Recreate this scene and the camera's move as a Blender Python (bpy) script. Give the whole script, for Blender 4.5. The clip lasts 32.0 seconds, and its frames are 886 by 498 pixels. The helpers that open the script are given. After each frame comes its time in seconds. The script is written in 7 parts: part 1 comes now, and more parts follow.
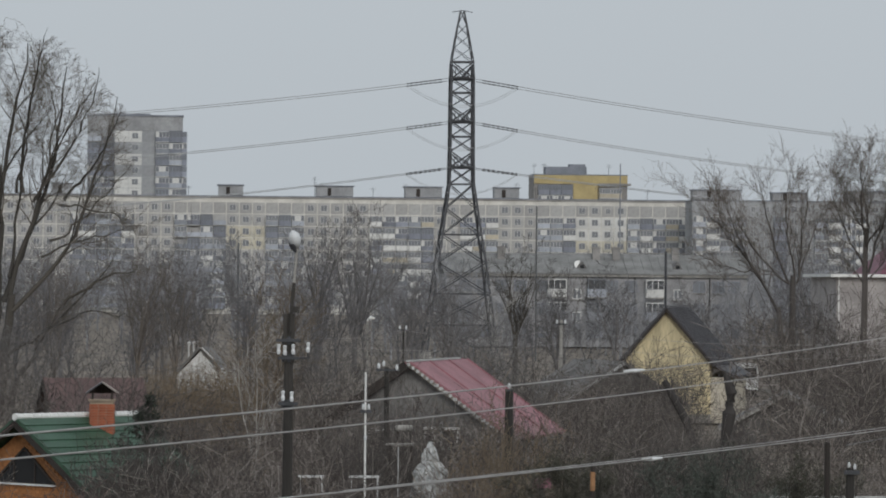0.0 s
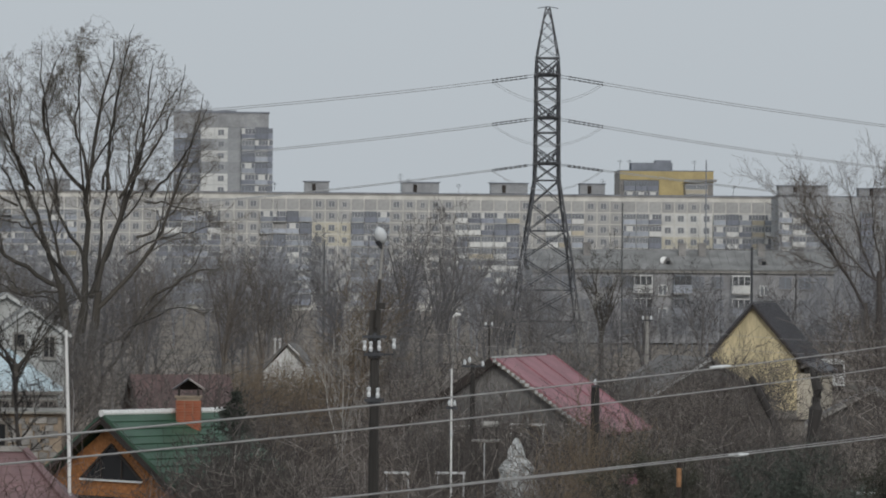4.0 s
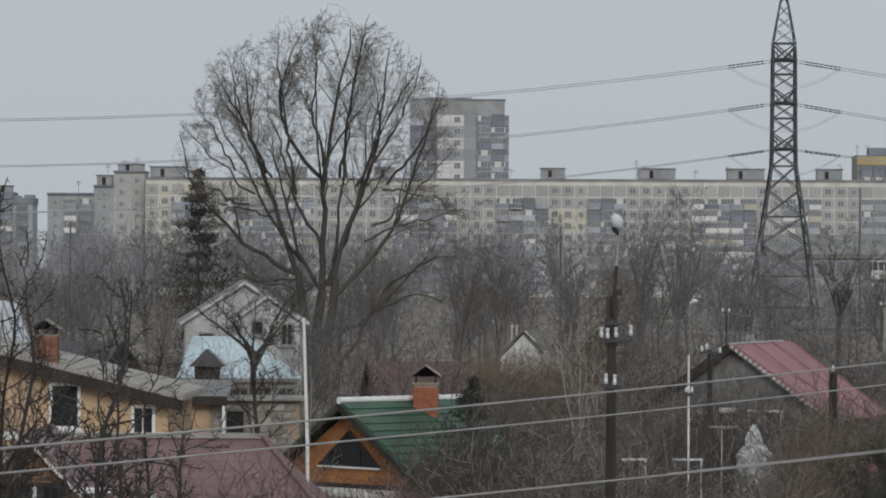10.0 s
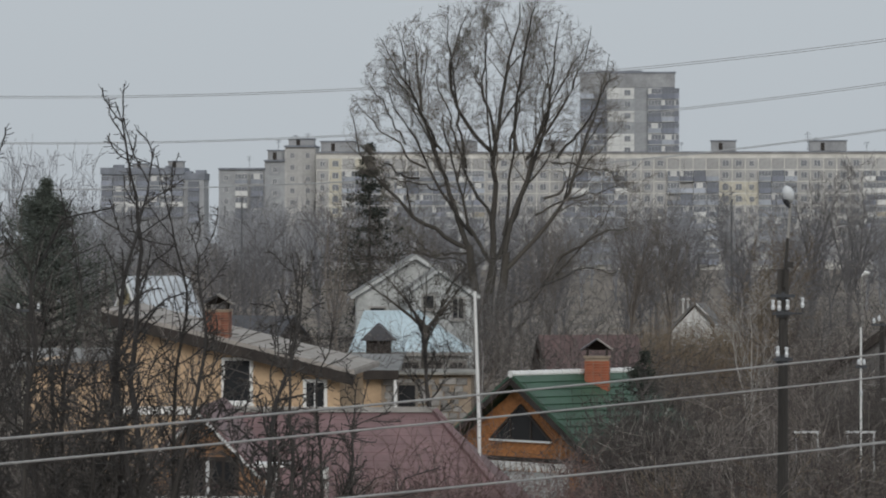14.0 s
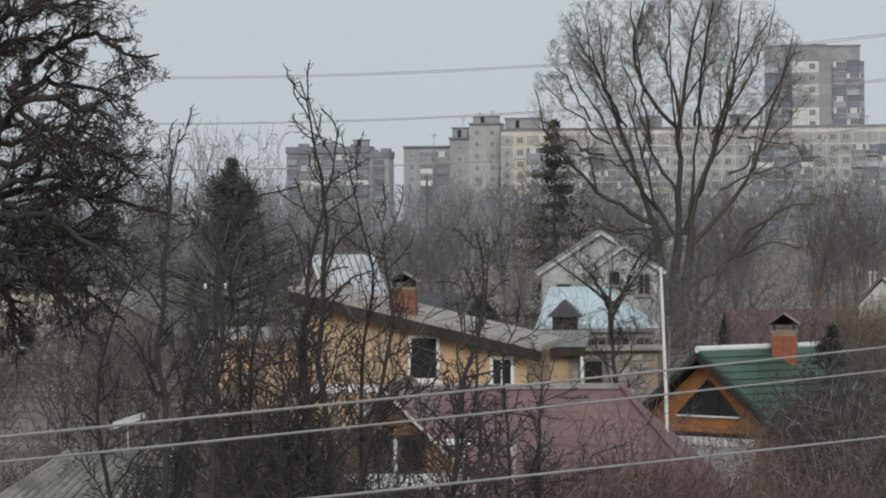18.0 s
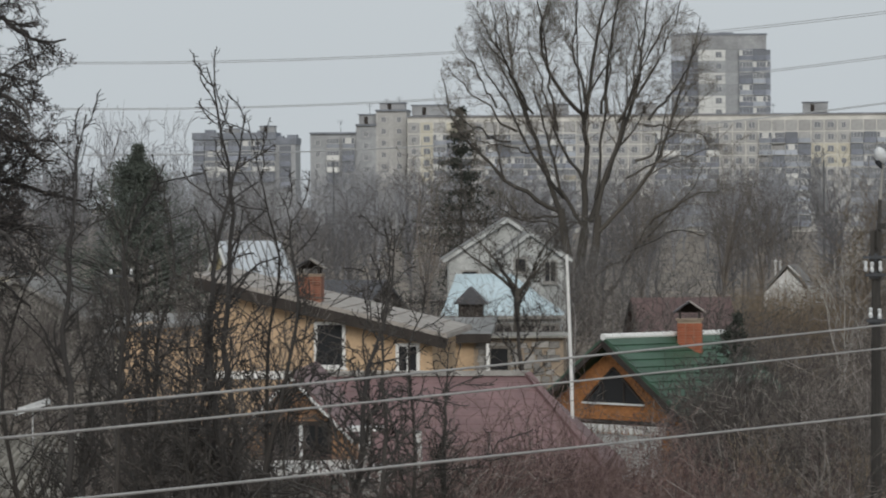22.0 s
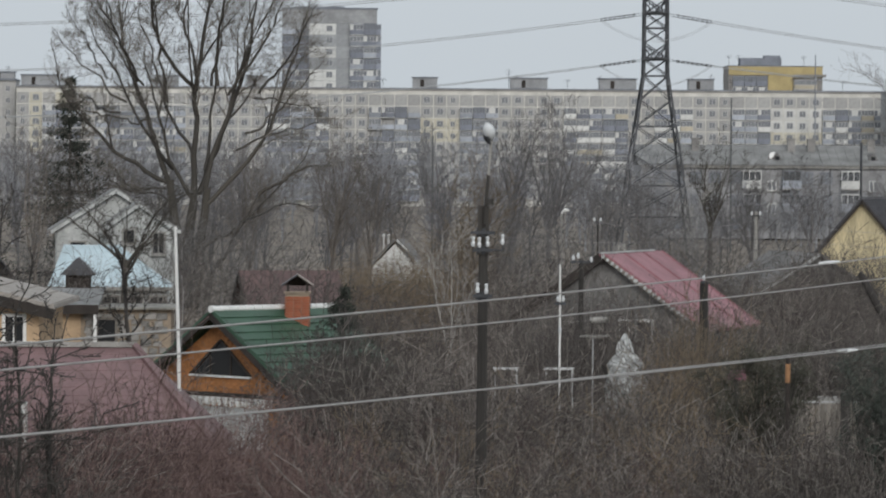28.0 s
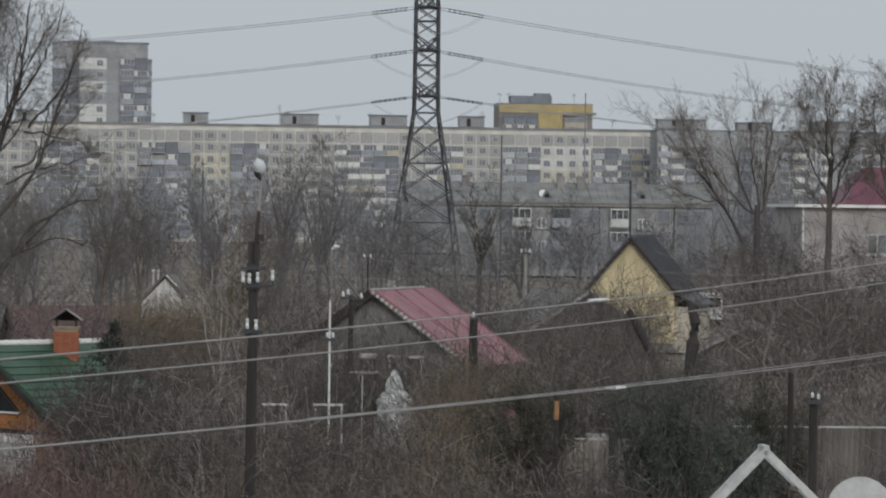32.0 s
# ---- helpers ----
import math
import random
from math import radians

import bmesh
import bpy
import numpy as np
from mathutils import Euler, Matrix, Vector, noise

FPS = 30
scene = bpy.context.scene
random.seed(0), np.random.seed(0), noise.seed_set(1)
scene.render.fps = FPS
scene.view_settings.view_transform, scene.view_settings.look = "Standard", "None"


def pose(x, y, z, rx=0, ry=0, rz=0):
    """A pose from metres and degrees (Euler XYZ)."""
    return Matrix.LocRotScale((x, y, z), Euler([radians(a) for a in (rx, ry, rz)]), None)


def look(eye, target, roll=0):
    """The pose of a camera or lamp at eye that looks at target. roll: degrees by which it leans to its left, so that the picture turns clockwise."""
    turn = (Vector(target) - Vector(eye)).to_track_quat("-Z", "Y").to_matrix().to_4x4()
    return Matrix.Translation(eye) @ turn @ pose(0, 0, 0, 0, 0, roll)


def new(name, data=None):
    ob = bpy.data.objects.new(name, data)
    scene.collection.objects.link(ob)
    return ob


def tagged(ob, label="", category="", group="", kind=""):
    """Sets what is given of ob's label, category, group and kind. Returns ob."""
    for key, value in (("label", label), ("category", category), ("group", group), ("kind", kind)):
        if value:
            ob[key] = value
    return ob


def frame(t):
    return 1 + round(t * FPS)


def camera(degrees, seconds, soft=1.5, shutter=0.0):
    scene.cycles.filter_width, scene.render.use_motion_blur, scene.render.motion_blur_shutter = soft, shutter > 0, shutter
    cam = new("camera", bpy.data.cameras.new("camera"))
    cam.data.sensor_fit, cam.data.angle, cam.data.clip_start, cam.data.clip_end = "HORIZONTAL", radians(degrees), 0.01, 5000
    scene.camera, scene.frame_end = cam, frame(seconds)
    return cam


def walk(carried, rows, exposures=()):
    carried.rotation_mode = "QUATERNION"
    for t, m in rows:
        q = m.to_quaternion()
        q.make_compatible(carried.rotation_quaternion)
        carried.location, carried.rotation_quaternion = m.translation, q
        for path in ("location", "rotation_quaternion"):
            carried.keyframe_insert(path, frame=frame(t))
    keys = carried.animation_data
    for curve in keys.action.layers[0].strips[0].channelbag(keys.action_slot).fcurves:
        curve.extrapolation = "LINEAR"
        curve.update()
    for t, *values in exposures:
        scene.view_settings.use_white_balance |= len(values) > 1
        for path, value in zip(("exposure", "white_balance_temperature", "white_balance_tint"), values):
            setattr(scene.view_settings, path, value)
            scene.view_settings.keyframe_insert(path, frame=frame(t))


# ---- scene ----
# The camera stands on an upper floor, 8 m above flat ground, and turns over the gardens. North is +y.
EYE_Z = 8.0
TURNS = [  # seconds, bearing to the right of north, rise, lean; degrees
    (0.0, 4.600, 0.438, 0.50), (0.5, 4.530, 0.423, 0.54), (1.0, 4.469, 0.392, 0.54), (1.5, 4.375, 0.354, 0.52), (2.0, 4.244, 0.379, 0.51),
    (2.5, 4.117, 0.443, 0.54), (3.0, 3.914, 0.441, 0.59), (3.5, 3.671, 0.421, 0.50), (5.5, 2.648, 0.241, 0.39), (6.0, 2.311, 0.234, 0.33),
    (6.5, 1.975, 0.278, 0.26), (7.0, 1.674, 0.296, 0.23), (7.5, 1.438, 0.277, 0.16), (8.0, 1.183, 0.242, 0.12), (8.5, 0.904, 0.213, 0.12),
    (9.0, 0.654, 0.226, 0.10), (9.5, 0.442, 0.234, 0.15), (10.0, 0.222, 0.179, 0.24), (10.5, 0.101, 0.166, 0.23), (11.0, 0.033, 0.178, 0.21),
    (11.5, -0.176, 0.190, 0.12), (12.0, -0.440, 0.143, 0.12), (12.5, -0.740, 0.079, 0.12), (13.0, -1.167, -0.019, 0.11), (13.5, -1.651, -0.117, 0.05),
    (14.0, -2.097, -0.184, -0.04), (14.5, -2.426, -0.204, -0.13), (15.0, -2.723, -0.180, -0.15), (15.5, -3.106, -0.187, -0.18), (17.5, -4.387, -0.484, -0.48),
    (18.0, -4.620, -0.486, -0.61), (18.5, -4.937, -0.514, -0.75), (19.0, -5.197, -0.533, -0.86), (19.5, -5.235, -0.585, -0.86), (20.0, -4.977, -0.666, -0.83),
    (20.5, -4.553, -0.647, -0.74), (21.0, -4.146, -0.579, -0.64), (21.5, -3.766, -0.583, -0.51), (22.0, -3.347, -0.676, -0.37), (22.5, -2.836, -0.755, -0.29),
    (23.0, -2.238, -0.809, -0.07), (23.5, -1.651, -0.915, 0.03), (24.0, -1.265, -1.061, 0.13), (24.5, -1.079, -1.121, 0.16), (26.5, 0.136, -0.587, 0.21),
    (27.0, 0.880, -0.944, 0.40), (27.5, 1.558, -1.330, 0.30), (28.0, 1.970, -1.048, 0.37), (28.5, 2.416, -0.716, 0.42), (29.0, 3.103, -0.608, 0.51),
    (29.5, 3.866, -0.516, 0.64), (30.0, 4.302, -0.467, 0.74), (30.5, 4.285, -0.220, 0.72), (31.0, 4.271, -0.010, 0.76), (31.5, 4.650, -0.178, 0.69),
    (32.0, 5.090, -0.527, 0.72),
]


def aim(bearing, rise, lean):
    b, e = radians(bearing), radians(rise)
    way = Vector((math.sin(b) * math.cos(e), math.cos(b) * math.cos(e), math.sin(e)))
    return look((0, 0, EYE_Z), Vector((0, 0, EYE_Z)) + way * 100, lean)


cam = camera(12.0, 32.0, soft=1.9, shutter=0.5)
walk(cam, [(t, aim(b, e, r)) for t, b, e, r in TURNS], exposures=[
    (0.0, 0.045, 6500, 10), (13.0, 0.035, 6500, 10), (17.5, 0.21, 6580, 10), (19.0, 0.23, 6640, 9), (21.0, 0.22, 6640, 9), (24.0, 0.21, 6550, 10),
    (28.0, 0.28, 6500, 10), (30.0, 0.28, 6500, 10), (31.0, 0.27, 6500, 10), (32.0, 0.03, 6500, 10)])

# ---- world and light: a flat overcast sky ----
world = bpy.data.worlds.new("overcast_sky")
scene.world = world
world.use_nodes = True
wn, wl = world.node_tree.nodes, world.node_tree.links
wn.clear()
sky = wn.new("ShaderNodeTexSky")
sky.sky_type, sky.sun_disc = "NISHITA", False
sky.sun_elevation, sky.sun_rotation = radians(38), radians(200)
sky.air_density, sky.dust_density, sky.ozone_density = 1.0, 4.0, 2.0
grey = wn.new("ShaderNodeHueSaturation")
grey.inputs["Saturation"].default_value = 0.35
cloud = wn.new("ShaderNodeMix")
cloud.data_type = "RGBA"
cloud.inputs["Factor"].default_value = 0.88
cloud.inputs["B"].default_value = (4.92, 5.4, 5.82, 1)
wbg, wout = wn.new("ShaderNodeBackground"), wn.new("ShaderNodeOutputWorld")
wbg.inputs["Strength"].default_value = 0.1
wl.new(sky.outputs[0], grey.inputs["Color"])
wl.new(grey.outputs[0], cloud.inputs["A"])
wl.new(cloud.outputs["Result"], wbg.inputs["Color"])
wl.new(wbg.outputs[0], wout.inputs[0])
sun = new("sun", bpy.data.lights.new("sun", "SUN"))
sun.data.energy, sun.data.angle, sun.data.color = 1.15, radians(25), (1.0, 0.97, 0.93)
sun.matrix_world = look((30, -80, 90), (0, 100, 0))


# ---- materials ----
def material(name, color, rough=0.85, metal=0.0, vary=0.25, scale=2.0, fine=30.0, bump=0.15, each=0.0, other=None, stretch=(1, 1, 1)):
    """A worn surface: coarse stains and fine grain in object space, relief, and a tint for each object."""
    m = bpy.data.materials.new(name)
    m.use_nodes = True
    n, l = m.node_tree.nodes, m.node_tree.links
    b = n["Principled BSDF"]
    b.inputs["Roughness"].default_value, b.inputs["Metallic"].default_value = rough, metal
    co, mp = n.new("ShaderNodeTexCoord"), n.new("ShaderNodeMapping")
    mp.inputs["Scale"].default_value = stretch
    l.new(co.outputs["Object"], mp.inputs["Vector"])
    big, small = n.new("ShaderNodeTexNoise"), n.new("ShaderNodeTexNoise")
    big.inputs["Scale"].default_value, big.inputs["Detail"].default_value = scale, 5
    small.inputs["Scale"].default_value, small.inputs["Detail"].default_value = fine, 4
    l.new(mp.outputs[0], big.inputs["Vector"])
    l.new(mp.outputs[0], small.inputs["Vector"])
    ramp = n.new("ShaderNodeValToRGB")
    lo = other or tuple(c * (1 - vary) for c in color)
    hi = tuple(min(1, c * (1 + vary)) for c in color)
    ramp.color_ramp.elements[0].position, ramp.color_ramp.elements[1].position = 0.32, 0.68
    ramp.color_ramp.elements[0].color, ramp.color_ramp.elements[1].color = (*lo, 1), (*hi, 1)
    l.new(big.outputs["Fac"], ramp.inputs["Fac"])
    mul = n.new("ShaderNodeMix")
    mul.data_type, mul.blend_type = "RGBA", "MULTIPLY"
    mul.inputs["Factor"].default_value = min(1.0, vary * 2)
    gr = n.new("ShaderNodeValToRGB")
    gr.color_ramp.elements[0].position, gr.color_ramp.elements[1].position = 0.25, 0.75
    gr.color_ramp.elements[0].color, gr.color_ramp.elements[1].color = (0.55, 0.55, 0.55, 1), (1.25, 1.25, 1.25, 1)
    l.new(small.outputs["Fac"], gr.inputs["Fac"])
    l.new(ramp.outputs["Color"], mul.inputs["A"])
    l.new(gr.outputs["Color"], mul.inputs["B"])
    last = mul.outputs["Result"]
    if each:
        info, hsv = n.new("ShaderNodeObjectInfo"), n.new("ShaderNodeHueSaturation")
        rng = n.new("ShaderNodeMapRange")
        rng.inputs["To Min"].default_value, rng.inputs["To Max"].default_value = 1 - each, 1 + each
        l.new(info.outputs["Random"], rng.inputs["Value"])
        l.new(rng.outputs[0], hsv.inputs["Value"])
        l.new(last, hsv.inputs["Color"])
        last = hsv.outputs[0]
    l.new(last, b.inputs["Base Color"])
    if bump:
        bp = n.new("ShaderNodeBump")
        bp.inputs["Strength"].default_value, bp.inputs["Distance"].default_value = bump, 0.02
        l.new(small.outputs["Fac"], bp.inputs["Height"])
        l.new(bp.outputs[0], b.inputs["Normal"])
    return m


def island_bark(name, colors, rough=0.9):
    """Bark whose shade differs from twig to twig."""
    m = bpy.data.materials.new(name)
    m.use_nodes = True
    n, l = m.node_tree.nodes, m.node_tree.links
    geo, ramp, obj = n.new("ShaderNodeNewGeometry"), n.new("ShaderNodeValToRGB"), n.new("ShaderNodeObjectInfo")
    while len(ramp.color_ramp.elements) < len(colors):
        ramp.color_ramp.elements.new(0.5)
    for k, c in enumerate(colors):
        ramp.color_ramp.elements[k].position = k / (len(colors) - 1)
        ramp.color_ramp.elements[k].color = (*c, 1)
    hsv, rng = n.new("ShaderNodeHueSaturation"), n.new("ShaderNodeMapRange")
    rng.inputs["To Min"].default_value, rng.inputs["To Max"].default_value = 0.75, 1.25
    l.new(geo.outputs["Random Per Island"], ramp.inputs["Fac"])
    l.new(obj.outputs["Random"], rng.inputs["Value"])
    l.new(rng.outputs[0], hsv.inputs["Value"])
    l.new(ramp.outputs[0], hsv.inputs["Color"])
    b = n["Principled BSDF"]
    b.inputs["Roughness"].default_value = rough
    l.new(hsv.outputs[0], b.inputs["Base Color"])
    return m


def glass(name, color=(0.03, 0.035, 0.04), rough=0.08):
    m = bpy.data.materials.new(name)
    m.use_nodes = True
    b = m.node_tree.nodes["Principled BSDF"]
    b.inputs["Base Color"].default_value = (*color, 1)
    b.inputs["Roughness"].default_value, b.inputs["IOR"].default_value = rough, 1.5
    return m


M_SOIL = material("soil_and_dead_grass", (0.20, 0.165, 0.13), vary=0.4, scale=0.15, fine=3.0, bump=0.3, other=(0.095, 0.083, 0.066))
# Concrete shifted cooler, with a little distance haze held in its colour.
M_PANEL = material("concrete_panel", (0.40, 0.395, 0.385), vary=0.18, scale=0.12, fine=1.2, each=0.10)
M_PANEL_GREY = material("grey_concrete_panel", (0.34, 0.35, 0.36), vary=0.18, scale=0.12, fine=1.2, each=0.10)
M_PANEL_YEL = material("cream_painted_panel", (0.53, 0.50, 0.41), vary=0.12, scale=0.2, fine=1.5, each=0.06)
M_PANEL_WHITE = material("white_painted_panel", (0.61, 0.61, 0.59), vary=0.14, scale=0.2, fine=1.5, each=0.06)
M_DARKSTUCCO = material("sooty_brown_stucco", (0.092, 0.088, 0.084), vary=0.35, scale=0.8, fine=7)
M_JOINT = material("pale_joint_mortar", (0.60, 0.585, 0.54), vary=0.15, scale=0.3, fine=2.0)
M_LOGGIA = material("blue_grey_loggia_panel", (0.29, 0.31, 0.345), vary=0.15, scale=0.3, fine=2.0, each=0.4)
# Lifted towards grey: haze over the far loggias is mixed into the paint.
M_LOGGIA_DARK = material("slate_blue_loggia_panel", (0.215, 0.23, 0.27), vary=0.2, scale=0.3, fine=2.0, each=0.3)
M_WHITE = material("white_frame_paint", (0.74, 0.74, 0.72), rough=0.5, vary=0.08, scale=1.0, fine=8)
M_TAN = material("tan_balcony_sheet", (0.42, 0.38, 0.30), vary=0.15, scale=0.5, fine=4, each=0.2)
M_GLASS = glass("window_glass", (0.025, 0.026, 0.028), 0.2)
M_GLASS.node_tree.nodes["Principled BSDF"].inputs["Specular IOR Level"].default_value = 0.25
# Far glass and frames: pale, low-contrast colours stand in for haze.
M_GLASS_DARK = glass("haze_lifted_dark_glass", (0.17, 0.18, 0.2), 0.2)
M_GLASS_FAR = glass("haze_pale_far_glass", (0.2, 0.21, 0.225), 0.15)
M_FRAME_HAZED = material("haze_greyed_frame_paint", (0.50, 0.50, 0.49), rough=0.6, vary=0.12, scale=1.0, fine=8)
M_ATTIC = material("weathered_attic_concrete", (0.31, 0.315, 0.32), vary=0.2, scale=0.3, fine=3)
M_SLATEBLUE = material("slate_blue_attic_sheet", (0.21, 0.225, 0.255), vary=0.2, scale=0.3, fine=3)
M_GREYWALL = material("grey_blue_stucco", (0.31, 0.31, 0.315), vary=0.25, scale=0.5, fine=6)
M_MIDWALL = material("weathered_grey_render", (0.17, 0.165, 0.16), vary=0.3, scale=0.8, fine=7)
M_PLASTER = material("pinkish_white_plaster", (0.37, 0.345, 0.335), vary=0.25, scale=0.5, fine=6)
M_OLDBRICK = material("smoked_chimney_brick", (0.24, 0.10, 0.065), vary=0.35, scale=3, fine=14, each=0.3)
M_ROOFDARK = material("bitumen_roof", (0.17, 0.165, 0.16), vary=0.3, scale=0.3, fine=3)
M_BRICKGREY = material("sooty_brick_grey", (0.27, 0.26, 0.25), vary=0.2, scale=0.3, fine=3)
M_OCHRE = material("ochre_facade_paint", (0.44, 0.355, 0.18), vary=0.14, scale=0.2, fine=2)
M_STEEL = material("dark_galvanised_steel", (0.06, 0.063, 0.07), rough=0.6, metal=0.3, vary=0.3, scale=2, fine=14)
# Light grey colour makes the far lines look hazed.
M_CONDUCTOR = material("haze_pale_conductor", (0.40, 0.41, 0.42), rough=0.6, metal=0.2, vary=0.1, bump=0)
M_CABLE = material("aluminium_cable", (0.13, 0.135, 0.14), rough=0.55, metal=0.5, vary=0.1, bump=0)
M_CABLE_LIGHT = material("grey_insulated_cable", (0.36, 0.35, 0.34), rough=0.6, vary=0.15, bump=0)
M_CERAMIC = material("white_porcelain", (0.62, 0.64, 0.65), rough=0.25, vary=0.06, bump=0)
M_POLE = material("tarred_wood", (0.045, 0.041, 0.037), rough=0.9, vary=0.35, scale=3, fine=30, stretch=(1, 1, 0.1))
M_CONCRETE = material("weathered_concrete", (0.30, 0.29, 0.27), vary=0.25, scale=2, fine=25)
M_SLATE = material("asbestos_slate", (0.22, 0.22, 0.215), vary=0.25, scale=0.6, fine=5)
M_OLDSLATE = material("mossy_old_slate", (0.235, 0.225, 0.2), vary=0.35, scale=1.2, fine=9)
# For slate valleys: dirt, with groove shade put into the same colour.
M_VALLEY = material("valley_dirt_and_shade", (0.085, 0.078, 0.062), vary=0.4, scale=3, fine=18)
M_STUCCO = material("grey_stucco", (0.30, 0.285, 0.26), vary=0.2, scale=0.5, fine=6)
M_CREAM = material("cream_stucco", (0.46, 0.42, 0.345), vary=0.25, scale=0.5, fine=6)
M_GREENROOF = material("green_metal_tile", (0.042, 0.09, 0.058), rough=0.5, vary=0.2, scale=1.5, fine=9)
M_ORANGE = material("orange_facing_brick", (0.42, 0.185, 0.07), vary=0.28, scale=3, fine=12, each=0.15)
M_CHIMNEY = material("red_chimney_brick", (0.33, 0.105, 0.055), vary=0.25, scale=3, fine=14, each=0.12)
M_MORTAR = material("mortar", (0.30, 0.24, 0.18), vary=0.15, scale=5, fine=30)
M_BROWNBRICK = material("brown_orange_brick", (0.32, 0.185, 0.105), vary=0.28, scale=3, fine=12, each=0.15)
M_REDROOF = material("raspberry_metal_roof", (0.29, 0.128, 0.145), rough=0.55, vary=0.18, scale=1.2, fine=8)
M_MAROON = material("maroon_metal_roof", (0.19, 0.115, 0.115), rough=0.6, vary=0.18, scale=1.2, fine=8)
M_RUSTROOF = material("rust_red_sheet_roof", (0.115, 0.072, 0.068), rough=0.7, vary=0.25, scale=1.0, fine=8)
M_PINKROOF = material("crimson_sheet_roof", (0.155, 0.05, 0.075), rough=0.55, vary=0.2, scale=0.5, fine=5)
M_YELWALL = material("yellow_siding", (0.57, 0.485, 0.30), rough=0.6, vary=0.2, scale=1.0, fine=8, each=0.05, stretch=(1, 1, 0.25))
M_YELSTUCCO = material("apricot_stucco", (0.50, 0.355, 0.225), vary=0.15, scale=1.0, fine=9)
M_DARKROOF = material("graphite_metal_roof", (0.06, 0.06, 0.068), rough=0.5, vary=0.2, scale=1.5, fine=8)
M_GREYROOF = material("dusty_grey_sheet_roof", (0.33, 0.30, 0.27), rough=0.75, vary=0.15, scale=1.0, fine=8)
M_ZINC = material("zinc_ribbed_sheet", (0.52, 0.55, 0.58), rough=0.4, metal=0.35, vary=0.18, scale=1.0, fine=6)
M_BLUEROOF = material("pale_blue_sheet_roof", (0.50, 0.60, 0.64), rough=0.45, vary=0.12, scale=0.8, fine=6)
M_WHITEWALL = material("whitewashed_block_wall", (0.46, 0.47, 0.46), vary=0.25, scale=0.8, fine=7)
M_STONE = material("rubble_stone", (0.25, 0.24, 0.225), vary=0.35, scale=2.5, fine=16, each=0.3)
M_DARKWOOD = material("dark_stained_wood", (0.035, 0.028, 0.024), vary=0.3, scale=2, fine=20, stretch=(1, 1, 0.15))
M_GREYWOOD = material("silvered_fence_wood", (0.22, 0.20, 0.175), vary=0.3, scale=2, fine=20, each=0.25, stretch=(1, 1, 0.15))
M_DARKBOARD = material("weathered_dark_boards", (0.12, 0.11, 0.10), vary=0.3, scale=2, fine=20, each=0.3, stretch=(1, 1, 0.15))
M_SHEET = material("pale_tarpaulin", (0.40, 0.41, 0.405), rough=0.75, vary=0.45, scale=6, fine=14, bump=0.4)
M_PALE = material("weathered_white_paint", (0.50, 0.51, 0.51), rough=0.6, vary=0.18, scale=3.0, fine=18)
# Lighter than the near glass, as haze put into the pane colour.
M_GLASS_MID = glass("half_hazed_glass", (0.075, 0.078, 0.082), 0.2)
M_BLUE = material("blue_plastic", (0.06, 0.075, 0.15), rough=0.6, vary=0.2)
M_RUST = material("orange_rusty_paint", (0.33, 0.175, 0.085), vary=0.3, scale=4, fine=20)
M_BARK_BIG = island_bark("poplar_bark", [(0.045, 0.041, 0.036), (0.062, 0.056, 0.048), (0.085, 0.076, 0.064)])
# Twigs paler than the limbs: some distance haze is put into their colour.
M_BARK_FUZZ = island_bark("poplar_twig_bark", [(0.09, 0.08, 0.069), (0.13, 0.116, 0.1), (0.185, 0.165, 0.142)])
M_BARK_OAK = island_bark("dark_wet_bark", [(0.027, 0.025, 0.024), (0.04, 0.036, 0.034), (0.062, 0.056, 0.052)])
M_BARK_BROWN = island_bark("brown_twiggy_bark", [(0.10, 0.087, 0.078), (0.14, 0.122, 0.108), (0.19, 0.166, 0.146)])
M_BARK_SAP = island_bark("grey_brown_fruit_bark", [(0.03, 0.027, 0.025), (0.048, 0.043, 0.039), (0.08, 0.071, 0.064)])
# No air haze is built: these three barks carry it as a paler colour.
M_BARK_FAR = island_bark("haze_tinted_grey_bark", [(0.20, 0.203, 0.216), (0.255, 0.258, 0.272), (0.32, 0.323, 0.338)])
M_BARK_WOOD = island_bark("half_hazed_wood_bark", [(0.135, 0.131, 0.138), (0.175, 0.17, 0.178), (0.225, 0.22, 0.228)])
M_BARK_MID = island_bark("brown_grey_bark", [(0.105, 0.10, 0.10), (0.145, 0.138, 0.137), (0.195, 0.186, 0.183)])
M_TWIG = island_bark("orchard_twig_bark", [(0.046, 0.039, 0.036), (0.08, 0.068, 0.062), (0.125, 0.107, 0.096), (0.195, 0.17, 0.153), (0.36, 0.33, 0.302)])
M_GARDEN = island_bark("dim_garden_bark", [(0.062, 0.055, 0.051), (0.097, 0.086, 0.079), (0.145, 0.129, 0.118)])
M_TWIG_RED = island_bark("reddish_shoot_bark", [(0.075, 0.048, 0.046), (0.13, 0.085, 0.078), (0.24, 0.175, 0.158)])
M_TWIG_TAN = island_bark("tan_dry_shoot", [(0.11, 0.083, 0.057), (0.17, 0.13, 0.09), (0.26, 0.205, 0.145)])
M_BIRCH = island_bark("birch_bark", [(0.35, 0.34, 0.32), (0.45, 0.43, 0.40)])
M_DEADLEAF = island_bark("withered_leaf", [(0.06, 0.05, 0.047), (0.09, 0.076, 0.07), (0.13, 0.11, 0.1)])
M_SPRUCE = island_bark("dark_spruce_needles", [(0.018, 0.024, 0.018), (0.03, 0.038, 0.028), (0.045, 0.052, 0.04)])
